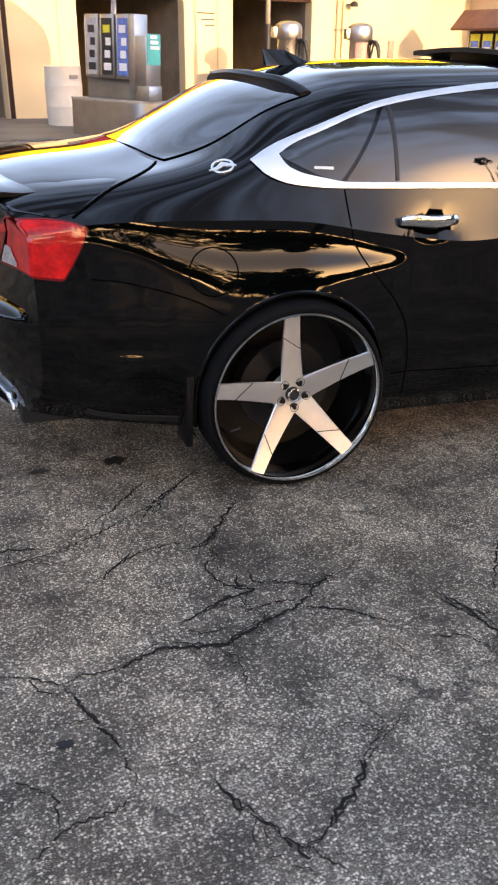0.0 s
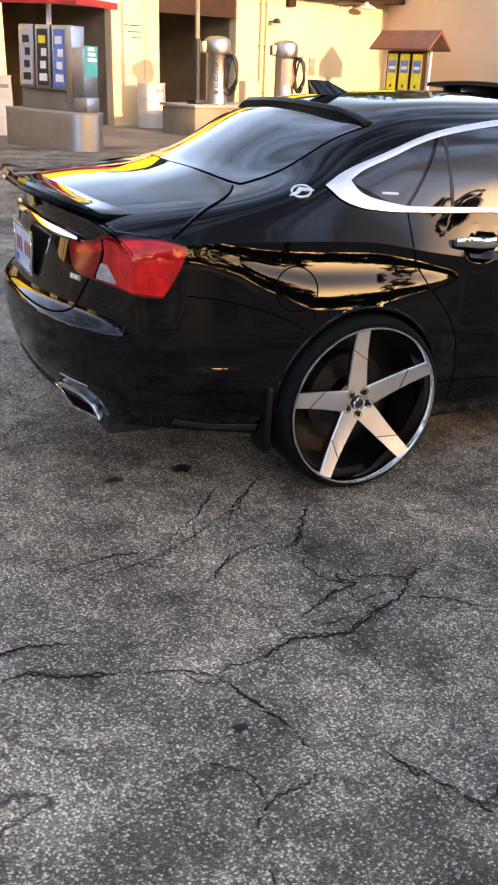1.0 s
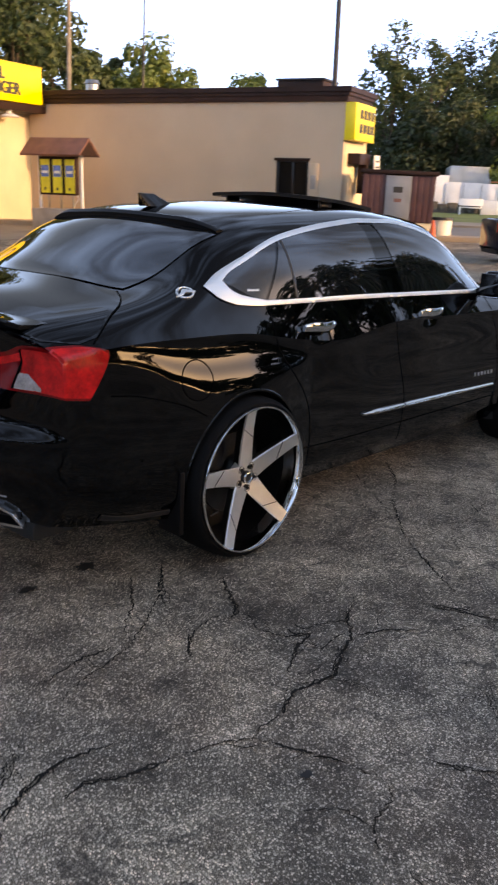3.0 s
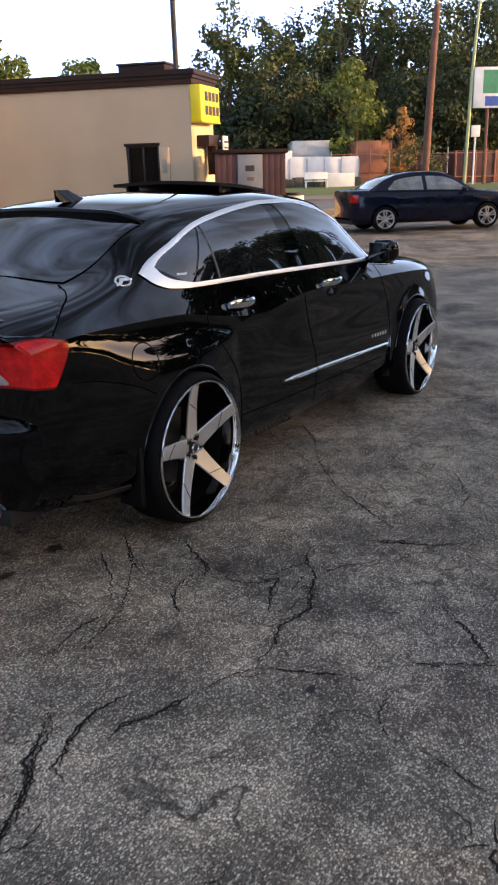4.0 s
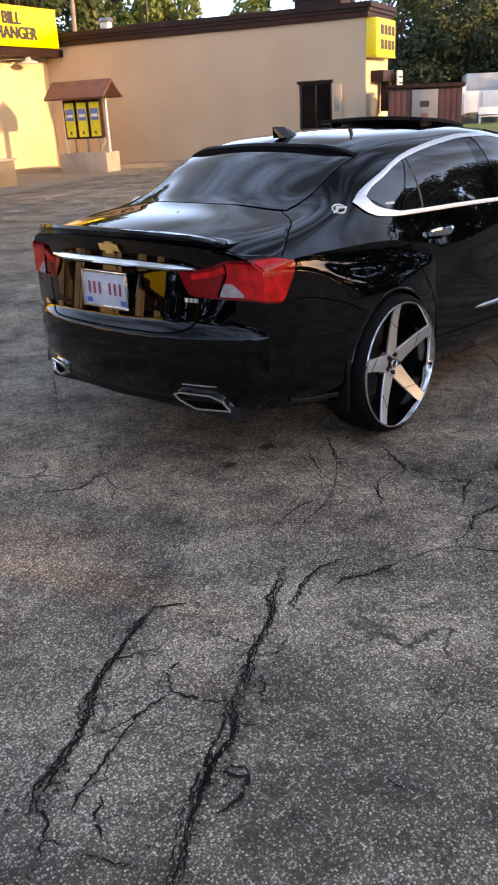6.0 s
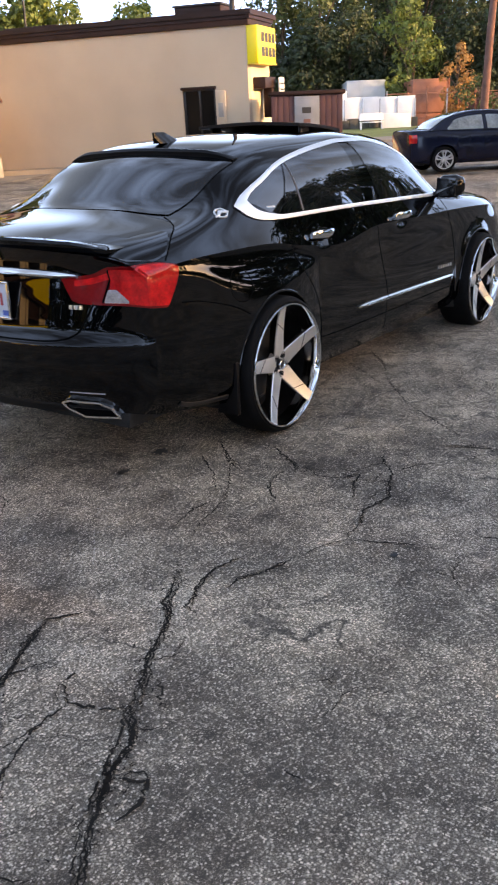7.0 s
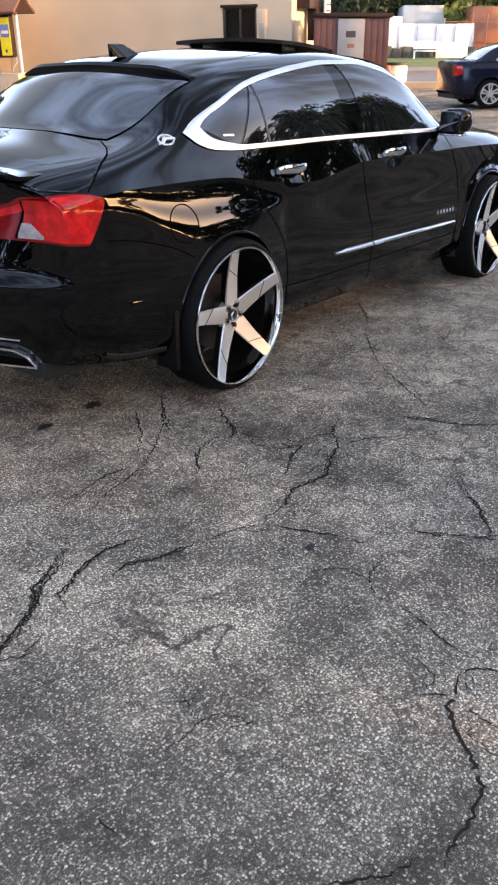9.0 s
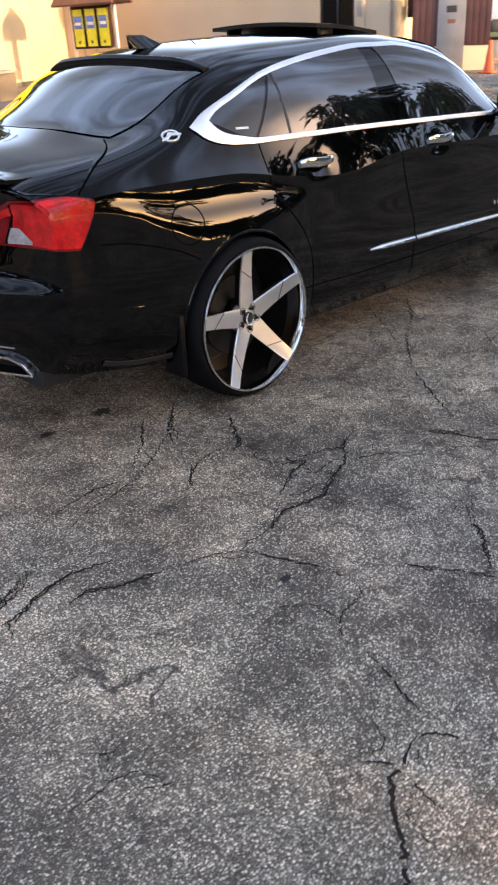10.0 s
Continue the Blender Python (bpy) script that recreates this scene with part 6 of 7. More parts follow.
# ---- the second car ----
def navy_saloon():
    """A plain four-door car parked along the far side of the lot; rear axle at 0, front at 2.70."""
    car = thing("parked_car", "dark navy blue four-door saloon parked by the road", "car", at=Matrix.Translation((16.55, 5.35, 0)) @ pose(0, 0, lift(17.2) - .0, 0, 0, -48) @ pose(0, 0, 0, 0, -0.9, 0) @ Matrix.Diagonal((.93, .95, .90, 1)))
    kn = [-.93, -.87, -.6, -.2, .35, .8, 1.3, 1.7, 2.25, 2.7, 3.3, 3.72]
    half = pch(kn, [.70, .78, .85, .87, .88, .88, .88, .88, .88, .87, .82, .62])
    low = pch(kn, [.36, .29, .26, .22, .21, .21, .21, .21, .21, .22, .24, .30])
    deck = pch(kn, [1.02, 1.04, 1.055, 1.05, 1.03, 1.02, 1.01, 1.0, .99, .96, .88, .74])
    roof = pch([-.42, -.30, .12, .50, .85, 1.2, 1.55, 1.80, 2.30, 2.52], [1.03, 1.08, 1.32, 1.435, 1.475, 1.48, 1.455, 1.385, 1.06, .98])

    def bent(s, y):
        b = .20 * max(0, (-.5 - s) / .47) ** 1.6 - .42 * max(0, (s - 2.8) / .92) ** 1.5
        return s + b * (abs(y) / .9) ** 2.5

    def sec(s):
        h, z0, z1 = float(half(s)), float(low(s)), float(deck(s))
        y = [h * .92, h * .985, h, h * .985, h * .955, h * .90, h * .80, h * .4, 0]
        z = [z0, z0 + .10, .60, z1 - .16, z1 - .075, z1 - .03, z1 - .012, z1 + .012, z1 + .018]
        return y, z

    def skin(s, z):
        yy, zz = sec(s)
        w = float(np.interp(z, zz, yy))
        return np.array([bent(s, w), -w, z])

    def glass_house(s, q):
        """On the side of the cabin: q 0 at the belt, 1 at the roof rail."""
        r, d = float(roof(s)), float(deck(s)) - .03
        rail = .80 - .25 * (r - d) / .48
        y, z = .80 + (rail - .80) * q, d + (r - .045 - d) * q
        return Vector((s, -y - .012 * math.sin(math.pi * q), z))
    g = Geo()
    st = np.unique(np.round(np.r_[np.arange(-.93, 3.72, .035), 3.72], 3))
    ring_n = 26
    co, f = [], []
    for s in st:
        yy, zz = sec(s)
        t = np.r_[0, np.cumsum(np.hypot(np.diff(yy), np.diff(zz)))]
        q = np.linspace(0, t[-1], ring_n)
        row = [(bent(s, y), -y, z) for y, z in zip(pch(t, yy)(q), pch(t, zz)(q))]
        co += row + [(x, -y, z) for x, y, z in row[-2::-1]]
    m = 2 * ring_n - 1
    cen = ((0.0, .315), (2.70, .315))
    for i in range(len(st) - 1):
        for j in range(m - 1):
            q = (i * m + j, (i + 1) * m + j, (i + 1) * m + j + 1, i * m + j + 1)
            if not all(any(math.hypot(co[k][0] - c[0], co[k][2] - c[1]) < .36 and abs(co[k][1]) > .5 for c in cen) for k in q):
                f.append(q)
    for k, p in enumerate(co):
        for c in cen:
            d = math.hypot(p[0] - c[0], p[2] - c[1])
            if 1e-6 < d < .36 and abs(p[1]) > .5:
                co[k] = (c[0] + (p[0] - c[0]) * .36 / d, p[1], c[1] + (p[2] - c[1]) * .36 / d)
    f += [tuple(range(m))[::-1], tuple(range((len(st) - 1) * m, len(st) * m))]
    g.add(co, f)
    part("body", g, NAVY, car, "dark navy painted body", angle=40)
    cab = Geo()
    rings = []
    for s in np.linspace(-.40, 2.50, 60):
        sidep = [glass_house(float(s), q / 6) for q in range(7)]
        r, y1 = float(roof(s)), -sidep[-1].y
        ring = [tuple(p) for p in sidep] + [(float(s), -y1 * .86, r - .016), (float(s), -y1 * .45, r - .003), (float(s), 0, r)]
        rings.append(ring + [(x, -y, z) for x, y, z in ring[-2::-1]])
    cab.loft(rings, False)
    part("cabin", cab, NAVY, car, "dark navy roof and pillars", angle=50)
    part("underbody", Geo().box(-.8, -.66, .20, 3.3, .66, .30), UNDER, car, smooth=False)

    def both(name, geo, mat, label=""):
        a = part(name, geo, mat, car, label)
        b = part(name, mirrored(geo), mat, car, label)
        return a, b
    for a0, a1, name in ((.10, 1.02, "rear_door_window"), (1.12, 2.20, "front_door_window")):
        gg = Geo()
        rows = []
        for i in range(25):
            s = a0 + (a1 - a0) * i / 24
            r, d = float(roof(s)), float(deck(s))
            hi = max(.12, (r - .10 - d) / max(.05, r - .045 - d + .03))
            if name == "rear_door_window":
                hi *= min(1, .35 + 3.2 * i / 24)
            for j in range(7):
                p = glass_house(s, .06 + (hi - .06) * j / 6)
                rows.append((p.x, p.y - .008, p.z))
        gg.add(rows, [(i * 7 + j, (i + 1) * 7 + j, (i + 1) * 7 + j + 1, i * 7 + j + 1) for i in range(24) for j in range(6)])
        both(name, gg, CARGLASS, "pale side window, light through the cabin put into its colour")
    rw = lambda s: -glass_house(float(s), 1.0).y
    for a in (.45, 1.45):
        p = skin(a, .86)
        both("door_handle", Geo().box(p[0] - .08, p[1] - .025, .855, p[0] + .08, p[1] + .01, .885, .008), NAVY)
    for pts in ([(1.02, .95), (1.03, .6), (1.03, .28)], [(.16, .95), (.20, .8), (.38, .6), (.42, .3)], [(2.08, .92), (2.10, .6), (2.08, .28)]):
        gg = Geo()
        path = smooth_path(pts, 12)
        gg.loft([[tuple(skin(a, z) + np.array([d, -.003, 0])) for d in (-.005, .005)] for a, z in path], False, False)
        both("door_gap", gg, GAP)
    both("rubbing_strip", Geo().loft([[tuple(skin(a, z) + np.array([0, -o, 0])) for z, o in ((.50, .0), (.505, .012), (.545, .012), (.55, .0))] for a in np.linspace(.45, 2.2, 12)], False, False), NAVY)
    # Rear lamps.
    gg = Geo()
    rows = []
    for i in range(9):
        for j in range(4):
            s, z = -.925 + .20 * i / 8, .74 + .20 * j / 3
            p = skin(s, z)
            rows.append((p[0] - .008, p[1] - .008, p[2]))
    gg.add(rows, [(i * 4 + j, (i + 1) * 4 + j, (i + 1) * 4 + j + 1, i * 4 + j + 1) for i in range(8) for j in range(3)])
    both("tail_lamp", gg, RED, "red tail lamp")
    # Rear window and screen.
    for name, s0, s1 in (("rear_window", -.34, .36), ("windscreen", 1.74, 2.44)):
        gg = Geo()
        rows = []
        for i in range(11):
            for j in range(11):
                s = s0 + (s1 - s0) * i / 10
                c = -1 + 2 * j / 10
                rows.append((s, rw(s) * .90 * c, float(roof(s)) - .018 * c * c + .010))
        gg.add(rows, [(i * 11 + j, (i + 1) * 11 + j, (i + 1) * 11 + j + 1, i * 11 + j + 1) for i in range(10) for j in range(10)])
        part(name, gg, CARGLASS, car)
    for sgn in (-1, 1):
        part("wing_mirror", Geo().box(1.98, min(sgn * .86, sgn * 1.03), .93, 2.08, max(sgn * .86, sgn * 1.03), 1.06, .03), NAVY, car)
    for c in cen:
        for sgn in (-1, 1):
            w = new("wheel")
            w.parent = car
            w.matrix_basis = pose(c[0], sgn * .80, .315, 0, 0, 0 if sgn < 0 else 180)
            part("tyre", Geo().turned([(.20, -.085), (.29, -.09), (.315, -.06), (.315, .10), (.28, .12)], (0, 0, 0), "y", 36), RUBBER, w)
            rim = part("rim", Geo().turned([(.212, -.085), (.205, -.075), (.19, -.05), (.05, -.045), (0, -.045)], (0, 0, 0), "y", 36), BARREL, w)
            part("rim_lip", Geo().turned([(.236, -.092), (.232, -.097), (.218, -.096), (.208, -.084)], (0, 0, 0), "y", 36), ALLOY, w)
            for k in range(5):
                t = radians(90 + 72 * k)
                u, v = Vector((math.cos(t), 0, math.sin(t))), Vector((-math.sin(t), 0, math.cos(t)))
                part("spoke", Geo().loft([[u * r + v * o + Vector((0, d, 0)) for o, d in ((-h, -.05), (-h * .8, -.088), (h * .8, -.088), (h, -.05))] for r, h in ((.02, .050), (.10, .042), (.205, .075))]), ALLOY, w)
                part("spoke_slot", Geo().loft([[u * r + v * o + Vector((0, d, 0)) for o, d in ((-h, -.070), (-h, -.090), (h, -.090), (h, -.070))] for r, h in ((.085, .006), (.15, .016), (.185, .012))]), BARREL, w)
            part("hub_cap", Geo().turned([(0, -.10), (.04, -.098), (.05, -.085)], (0, 0, 0), "y", 18), ALLOY, w)
    return car


navy_saloon()


# ---- trees ----
def tree(at, height, spread, leaves, seed, label, count=1500, leaf=.30, low=.28, group="trees beyond the road"):
    """A tapered trunk with limbs and a crown of leaf clumps with gaps."""
    rng = random.Random(seed)
    t = thing("tree", label, "tree", group, at)
    tr = Geo()
    lean = rng.uniform(-.03, .03) * height
    tr.tube([(0, 0, -.3), (lean * .3, 0, height * .25), (lean * .7, lean * .3, height * .55), (lean, lean * .4, height * .86)], [height * .016, height * .012, height * .008, height * .003], 8)
    clumps = []
    for k in range(15):
        h = low + (1 - low) * (k + rng.random()) / 15
        prof = math.sin(math.pi * min(1, max(.06, (h - low) / (1 - low) * .86 + .12))) ** .7
        for _ in range(2 if k < 12 else 1):
            a = rng.uniform(0, 2 * math.pi)
            r = spread * prof * rng.uniform(.45, 1.0)
            clumps.append((Vector((lean * h + r * math.cos(a), lean * .4 * h + r * math.sin(a), height * h * .97)), spread * rng.uniform(.22, .42)))
    for c, _ in clumps[::2]:
        z0 = c.z * rng.uniform(.55, .8)
        tr.tube([(lean * .5, 0, z0), (c.x * .5, c.y * .5, (z0 + c.z) / 2 + .1), tuple(c)], [height * .008, height * .005, height * .002], 5)
    part("trunk", tr, BARK, t)
    g = Geo()
    for i in range(count):
        c, r = clumps[rng.randrange(len(clumps))]
        d = Vector((rng.gauss(0, 1), rng.gauss(0, 1), rng.gauss(0, .8)))
        d.normalize()
        p = c + d * r * rng.uniform(.35, 1.0) ** .6
        n = (d + Vector((rng.uniform(-.7, .7), rng.uniform(-.7, .7), rng.uniform(-.2, .9)))).normalized()
        a = n.orthogonal().normalized()
        a.rotate(Matrix.Rotation(rng.uniform(0, 6.28), 3, n))
        b = n.cross(a)
        s = leaf * rng.uniform(.6, 1.25)
        k = len(g.v)
        g.v += [tuple(p + a * s * x + b * s * y + n * s * z) for x, y, z in ((-.6, 0, 0), (-.1, .34, .06), (.6, 0, -.08), (-.1, -.34, .06))]
        g.f.append((k, k + 1, k + 2, k + 3))
    me = bpy.data.meshes.new("crown")
    me.from_pydata(g.v, [], g.f)
    me.materials.append(leaves)
    ob = new("crown", me)
    ob.parent = t
    return t


def far(az, dist):
    x, y = -3.4 + dist * math.cos(radians(az)), -3.4 + dist * math.sin(radians(az))
    return pose(x, y, lift(x), 0, 0, (az * 77) % 360)


DARK_L, MID_L, LIGHT_L = "tall dark green leafy tree", "tall mid-green leafy tree with an open crown", "rounded light green leafy tree"
WOODS = []
WOODS += [(32.4, 78, 14.6, 3.6, LEAF_MID, 0), (30.2, 76, 12.8, 3.4, LEAF_MID, 0), (27.9, 84, 14.6, 4.2, LEAF_DARK, 0)]
WOODS += [(25.6, 82, 17.2, 3.8, LEAF_MID, 0), (24.0, 84, 17.0, 4.0, LEAF_MID, 0), (22.2, 88, 15.6, 5.0, LEAF_DARK, 0)]
WOODS += [(19.8, 84, 15.8, 5.0, LEAF_DARK, 0), (17.8, 80, 16.0, 4.8, LEAF_MID, 0), (15.6, 82, 16.0, 5.0, LEAF_DARK, 0), (13.4, 82, 15.0, 5.0, LEAF_DARK, 0)]
WOODS += [(29.2, 90, 11.5, 4.5, LEAF_DARK, 0), (26.5, 92, 12.0, 4.5, LEAF_DARK, 0), (31.2, 92, 10.5, 4.5, LEAF_DARK, 0), (34.2, 90, 9.5, 4.0, LEAF_DARK, 0)]
WOODS += [(23.2, 94, 12.5, 5.0, LEAF_DARK, 0), (20.8, 95, 13.0, 5.0, LEAF_DARK, 0), (28.4, 72, 8.0, 3.4, LEAF_DARK, 0), (26.3, 74, 7.5, 3.4, LEAF_DARK, 0), (30.5, 70, 7.5, 3.2, LEAF_DARK, 0), (21.0, 72, 8.5, 3.6, LEAF_DARK, 0), (18.6, 70, 8.0, 3.6, LEAF_DARK, 0), (16.6, 70, 7.5, 3.4, LEAF_MID, 0)]
WOODS += [(55.6, 60, 15.5, 5.2, LEAF_MID, 1), (59.5, 58, 15.0, 5.2, LEAF_MID, 1), (63.5, 60, 15.0, 5.0, LEAF_MID, 1), (53.2, 66, 12.5, 3.8, LEAF_MID, 1), (57.5, 66, 14.5, 5.0, LEAF_DARK, 1), (61.5, 66, 14.5, 5.0, LEAF_DARK, 1)]
WOODS += [(32.5, 97, 13.0, 5.0, LEAF_DARK, 0), (28.8, 99, 16.5, 5.5, LEAF_DARK, 0), (26.8, 98, 17.5, 5.5, LEAF_DARK, 0), (24.4, 100, 18.5, 5.8, LEAF_DARK, 0), (21.6, 100, 18.5, 5.8, LEAF_DARK, 0), (18.8, 99, 18.5, 5.8, LEAF_DARK, 0), (16.4, 98, 18.5, 5.8, LEAF_DARK, 0), (14.0, 98, 18.5, 5.8, LEAF_DARK, 0)]
WOODS += [(47.4, 72, 11.4, 3.6, LEAF_LIGHT, 1), (49.2, 74, 10.6, 2.6, LEAF_MID, 1), (50.6, 76, 11.0, 2.6, LEAF_MID, 1), (45.6, 76, 10.0, 2.8, LEAF_LIGHT, 1), (41.6, 80, 10.6, 3.2, LEAF_LIGHT, 1), (68, 62, 15, 5, LEAF_DARK, 1), (73, 64, 14, 5, LEAF_DARK, 1)]
for i, (az, dist, h, r, mat, side_no) in enumerate(WOODS):
    lab = {LEAF_DARK: DARK_L, LEAF_MID: MID_L, LEAF_LIGHT: LIGHT_L}[mat]
    tree(far(az, dist), h, r, mat, 100 + i, lab, 6500 if side_no else 4300, .38 if dist > 94 or side_no else .33, .22 if side_no == 0 else .3, "trees beyond the road" if side_no == 0 else "trees behind the building")
# Out of view: added to keep bright horizon sky out of the tail's reflections.
for i in range(10):
    tree(pose(-38 - 3 * (i % 2), -18 + 3.8 * i, 0, 0, 0, i * 71), 11.5 + .9 * (i % 3), 4.4, LEAF_DARK, 400 + i, DARK_L, 2600, .60, .03, "trees past the end of the wash bays")
tree(far(24.7, 66), 8.6, 3.0, LEAF_LIGHT, 200, LIGHT_L, 2600, .30, .12)
tree(far(21.9, 61), 5.0, 1.25, LEAF_RUST, 201, "small tree with orange-brown autumn leaves", 1300, .22, .12)
tree(far(20.6, 58), 2.9, 1.5, LEAF_MID, 203, "low green bush by the yard fence", 700, .22, .1)

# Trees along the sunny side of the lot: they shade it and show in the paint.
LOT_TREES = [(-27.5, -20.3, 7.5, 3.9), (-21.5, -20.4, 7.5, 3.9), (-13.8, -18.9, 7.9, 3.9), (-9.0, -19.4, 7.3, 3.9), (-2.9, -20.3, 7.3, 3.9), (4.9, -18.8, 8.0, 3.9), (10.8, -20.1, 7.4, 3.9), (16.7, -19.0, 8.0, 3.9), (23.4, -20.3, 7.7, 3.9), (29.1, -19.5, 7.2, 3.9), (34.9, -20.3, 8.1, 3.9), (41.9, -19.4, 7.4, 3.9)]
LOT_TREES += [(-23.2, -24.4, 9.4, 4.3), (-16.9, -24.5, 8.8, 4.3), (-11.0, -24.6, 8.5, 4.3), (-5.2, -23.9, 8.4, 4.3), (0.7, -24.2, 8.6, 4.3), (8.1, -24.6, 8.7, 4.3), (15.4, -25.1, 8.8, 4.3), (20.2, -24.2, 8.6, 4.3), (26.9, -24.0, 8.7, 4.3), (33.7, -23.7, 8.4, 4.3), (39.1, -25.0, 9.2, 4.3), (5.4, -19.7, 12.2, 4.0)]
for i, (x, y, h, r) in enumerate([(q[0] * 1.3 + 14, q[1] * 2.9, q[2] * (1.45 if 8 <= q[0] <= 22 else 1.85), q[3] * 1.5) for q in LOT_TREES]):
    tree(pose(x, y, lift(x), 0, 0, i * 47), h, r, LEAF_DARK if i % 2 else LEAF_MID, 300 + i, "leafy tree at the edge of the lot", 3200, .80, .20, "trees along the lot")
tree(pose(15.4, -19.3, lift(15.4), 0, 0, 70), 9.9, 1.45, LEAF_DARK, 341, "slender leafy tree beside the lot", 1900, .30, .10, "trees along the lot")
tree(pose(1.2, -17.5, 0, 0, 0, 20), 12.0, 3.5, LEAF_DARK, 335, "tall leafy tree beside the lot", 5200, .34, .10, "trees along the lot")
for i, (x, y, h, r) in enumerate([(9.0, -6.4, 4.5, 1.5), (12.6, -6.9, 5.2, 1.8), (16.4, -6.6, 6.2, 2.0), (20.5, -7.2, 6.8, 2.1), (3.9, -9.6, 4.5, 1.05)]):
    tree(pose(x, y, lift(x), 0, 0, i * 61), h, r, LEAF_DARK, 340 + i, "young leafy tree beside the lot", 2600, .20, .42, "young trees beside the lot")
for i in range(9):
    tree(pose(14.0 + 3.3 * i, -12.5 - .6 * (i % 3), lift(14.0 + 3.3 * i), 0, 0, i * 83), 2.7 + .3 * (i % 2), 2.3, LEAF_DARK, 380 + i, "low dense bush beside the lot", 1500, .24, .04, "bushes beside the lot")
for i in range(16):
    rng = random.Random(700 + i)
    x = -40 + 8.5 * i + rng.uniform(-2, 2)
    tree(pose(x, -50 + rng.uniform(-7, 7), 0 if x < 3 else lift(x)), rng.uniform(2.0, 5.2), rng.uniform(1.8, 3.2), LEAF_DARK, 720 + i, "low leafy bush far behind the lot", 700, .34, .05, "bushes far behind the lot")


# ---- cracks and stains in the asphalt ----
CRACKS = []


def crack(width, *points):
    """One crack through a few points of the ground."""
    CRACKS.append((width, points))


# Cracks behind the rear wheel.
crack(0.0101, (-0.36, -0.76), (-0.53, -0.93), (-0.75, -1.09), (-0.90, -1.17), (-0.99, -1.20), (-1.16, -1.23), (-1.28, -1.28))
crack(0.0058, (-0.53, -0.76), (-0.68, -0.94), (-0.83, -1.07), (-0.86, -1.14))
crack(0.0058, (-0.52, -0.91), (-0.61, -1.06))
crack(0.0058, (-0.94, -1.14), (-1.05, -1.12), (-1.20, -1.15), (-1.29, -1.15))
crack(0.0065, (-0.24, -0.99), (-0.34, -1.12), (-0.42, -1.24), (-0.46, -1.27))
crack(0.0051, (-0.46, -1.27), (-0.53, -1.22), (-0.66, -1.25), (-0.74, -1.30), (-0.80, -1.38))
crack(0.0051, (-0.41, -1.28), (-0.48, -1.39), (-0.46, -1.48), (-0.42, -1.53), (-0.35, -1.55))
crack(0.0072, (-0.40, -1.46), (-0.41, -1.51), (-0.37, -1.55), (-0.43, -1.57), (-0.48, -1.57), (-0.53, -1.61))
crack(0.0058, (-0.42, -1.58), (-0.43, -1.64), (-0.31, -1.63), (-0.27, -1.63))
crack(0.0058, (-0.49, -1.58), (-0.64, -1.66))
crack(0.0080, (0.02, -1.48), (-0.18, -1.58), (-0.28, -1.67), (-0.41, -1.71), (-0.52, -1.77), (-0.62, -1.76), (-0.71, -1.74), (-0.84, -1.80), (-0.92, -1.79), (-0.97, -1.81))
crack(0.0065, (-0.56, -1.79), (-0.52, -1.85), (-0.53, -1.92), (-0.54, -1.96))
crack(0.0051, (-0.27, -1.67), (-0.14, -1.72), (-0.05, -1.82))
crack(0.0072, (-0.98, -1.81), (-1.05, -1.76), (-1.14, -1.74), (-1.18, -1.71))
crack(0.0085, (-1.18, -1.71), (-1.25, -1.70), (-1.34, -1.68), (-1.44, -1.63), (-1.51, -1.63))
crack(0.0058, (-1.27, -1.55), (-1.34, -1.53), (-1.42, -1.51), (-1.44, -1.51), (-1.55, -1.53), (-1.61, -1.56), (-1.67, -1.60))
# Cracks out on the open lot.
crack(0.0075, (-0.98, -1.81), (-0.95, -1.88), (-0.91, -2.00), (-0.88, -2.07), (-0.88, -2.13), (-0.86, -2.20))
crack(0.0035, (-0.86, -2.20), (-0.93, -2.24), (-1.02, -2.25), (-1.11, -2.32))
crack(0.0065, (-0.70, -2.24), (-0.68, -2.31), (-0.62, -2.39), (-0.58, -2.49))
crack(0.0055, (-0.20, -2.16), (-0.34, -2.26), (-0.42, -2.35), (-0.50, -2.41), (-0.58, -2.46))
crack(0.0075, (-0.71, -2.20), (-0.69, -2.27), (-0.67, -2.31), (-0.62, -2.39), (-0.60, -2.43), (-0.57, -2.45), (-0.54, -2.50), (-0.51, -2.55))
crack(0.0060, (-0.58, -2.44), (-0.53, -2.43), (-0.47, -2.37), (-0.41, -2.33), (-0.36, -2.26), (-0.28, -2.20), (-0.25, -2.18))
crack(0.0065, (-1.27, -2.67), (-1.32, -2.68), (-1.36, -2.70), (-1.41, -2.70), (-1.45, -2.73), (-1.49, -2.77), (-1.55, -2.84), (-1.62, -2.88), (-1.69, -2.89), (-1.77, -2.89), (-1.83, -2.90))
crack(0.0040, (-1.43, -2.63), (-1.39, -2.64), (-1.37, -2.69))
crack(0.0040, (-1.38, -2.73), (-1.40, -2.78), (-1.40, -2.83))
crack(0.0040, (-1.27, -2.67), (-1.23, -2.70), (-1.21, -2.75))
crack(0.0060, (0.15, -1.71), (0.19, -1.79), (0.21, -1.87), (0.22, -1.94))
crack(0.0035, (0.22, -1.94), (0.13, -2.07))
crack(0.0035, (-0.17, -2.06), (-0.10, -2.03))
crack(0.0040, (-1.80, -2.16), (-1.80, -2.22), (-1.83, -2.26), (-1.89, -2.26), (-1.95, -2.26))
crack(0.0040, (-1.80, -2.32), (-1.74, -2.36))
crack(0.0040, (-2.17, -2.28), (-2.17, -2.33))
crack(0.0040, (-2.01, -2.73), (-1.96, -2.78), (-1.93, -2.82), (-1.84, -2.85))
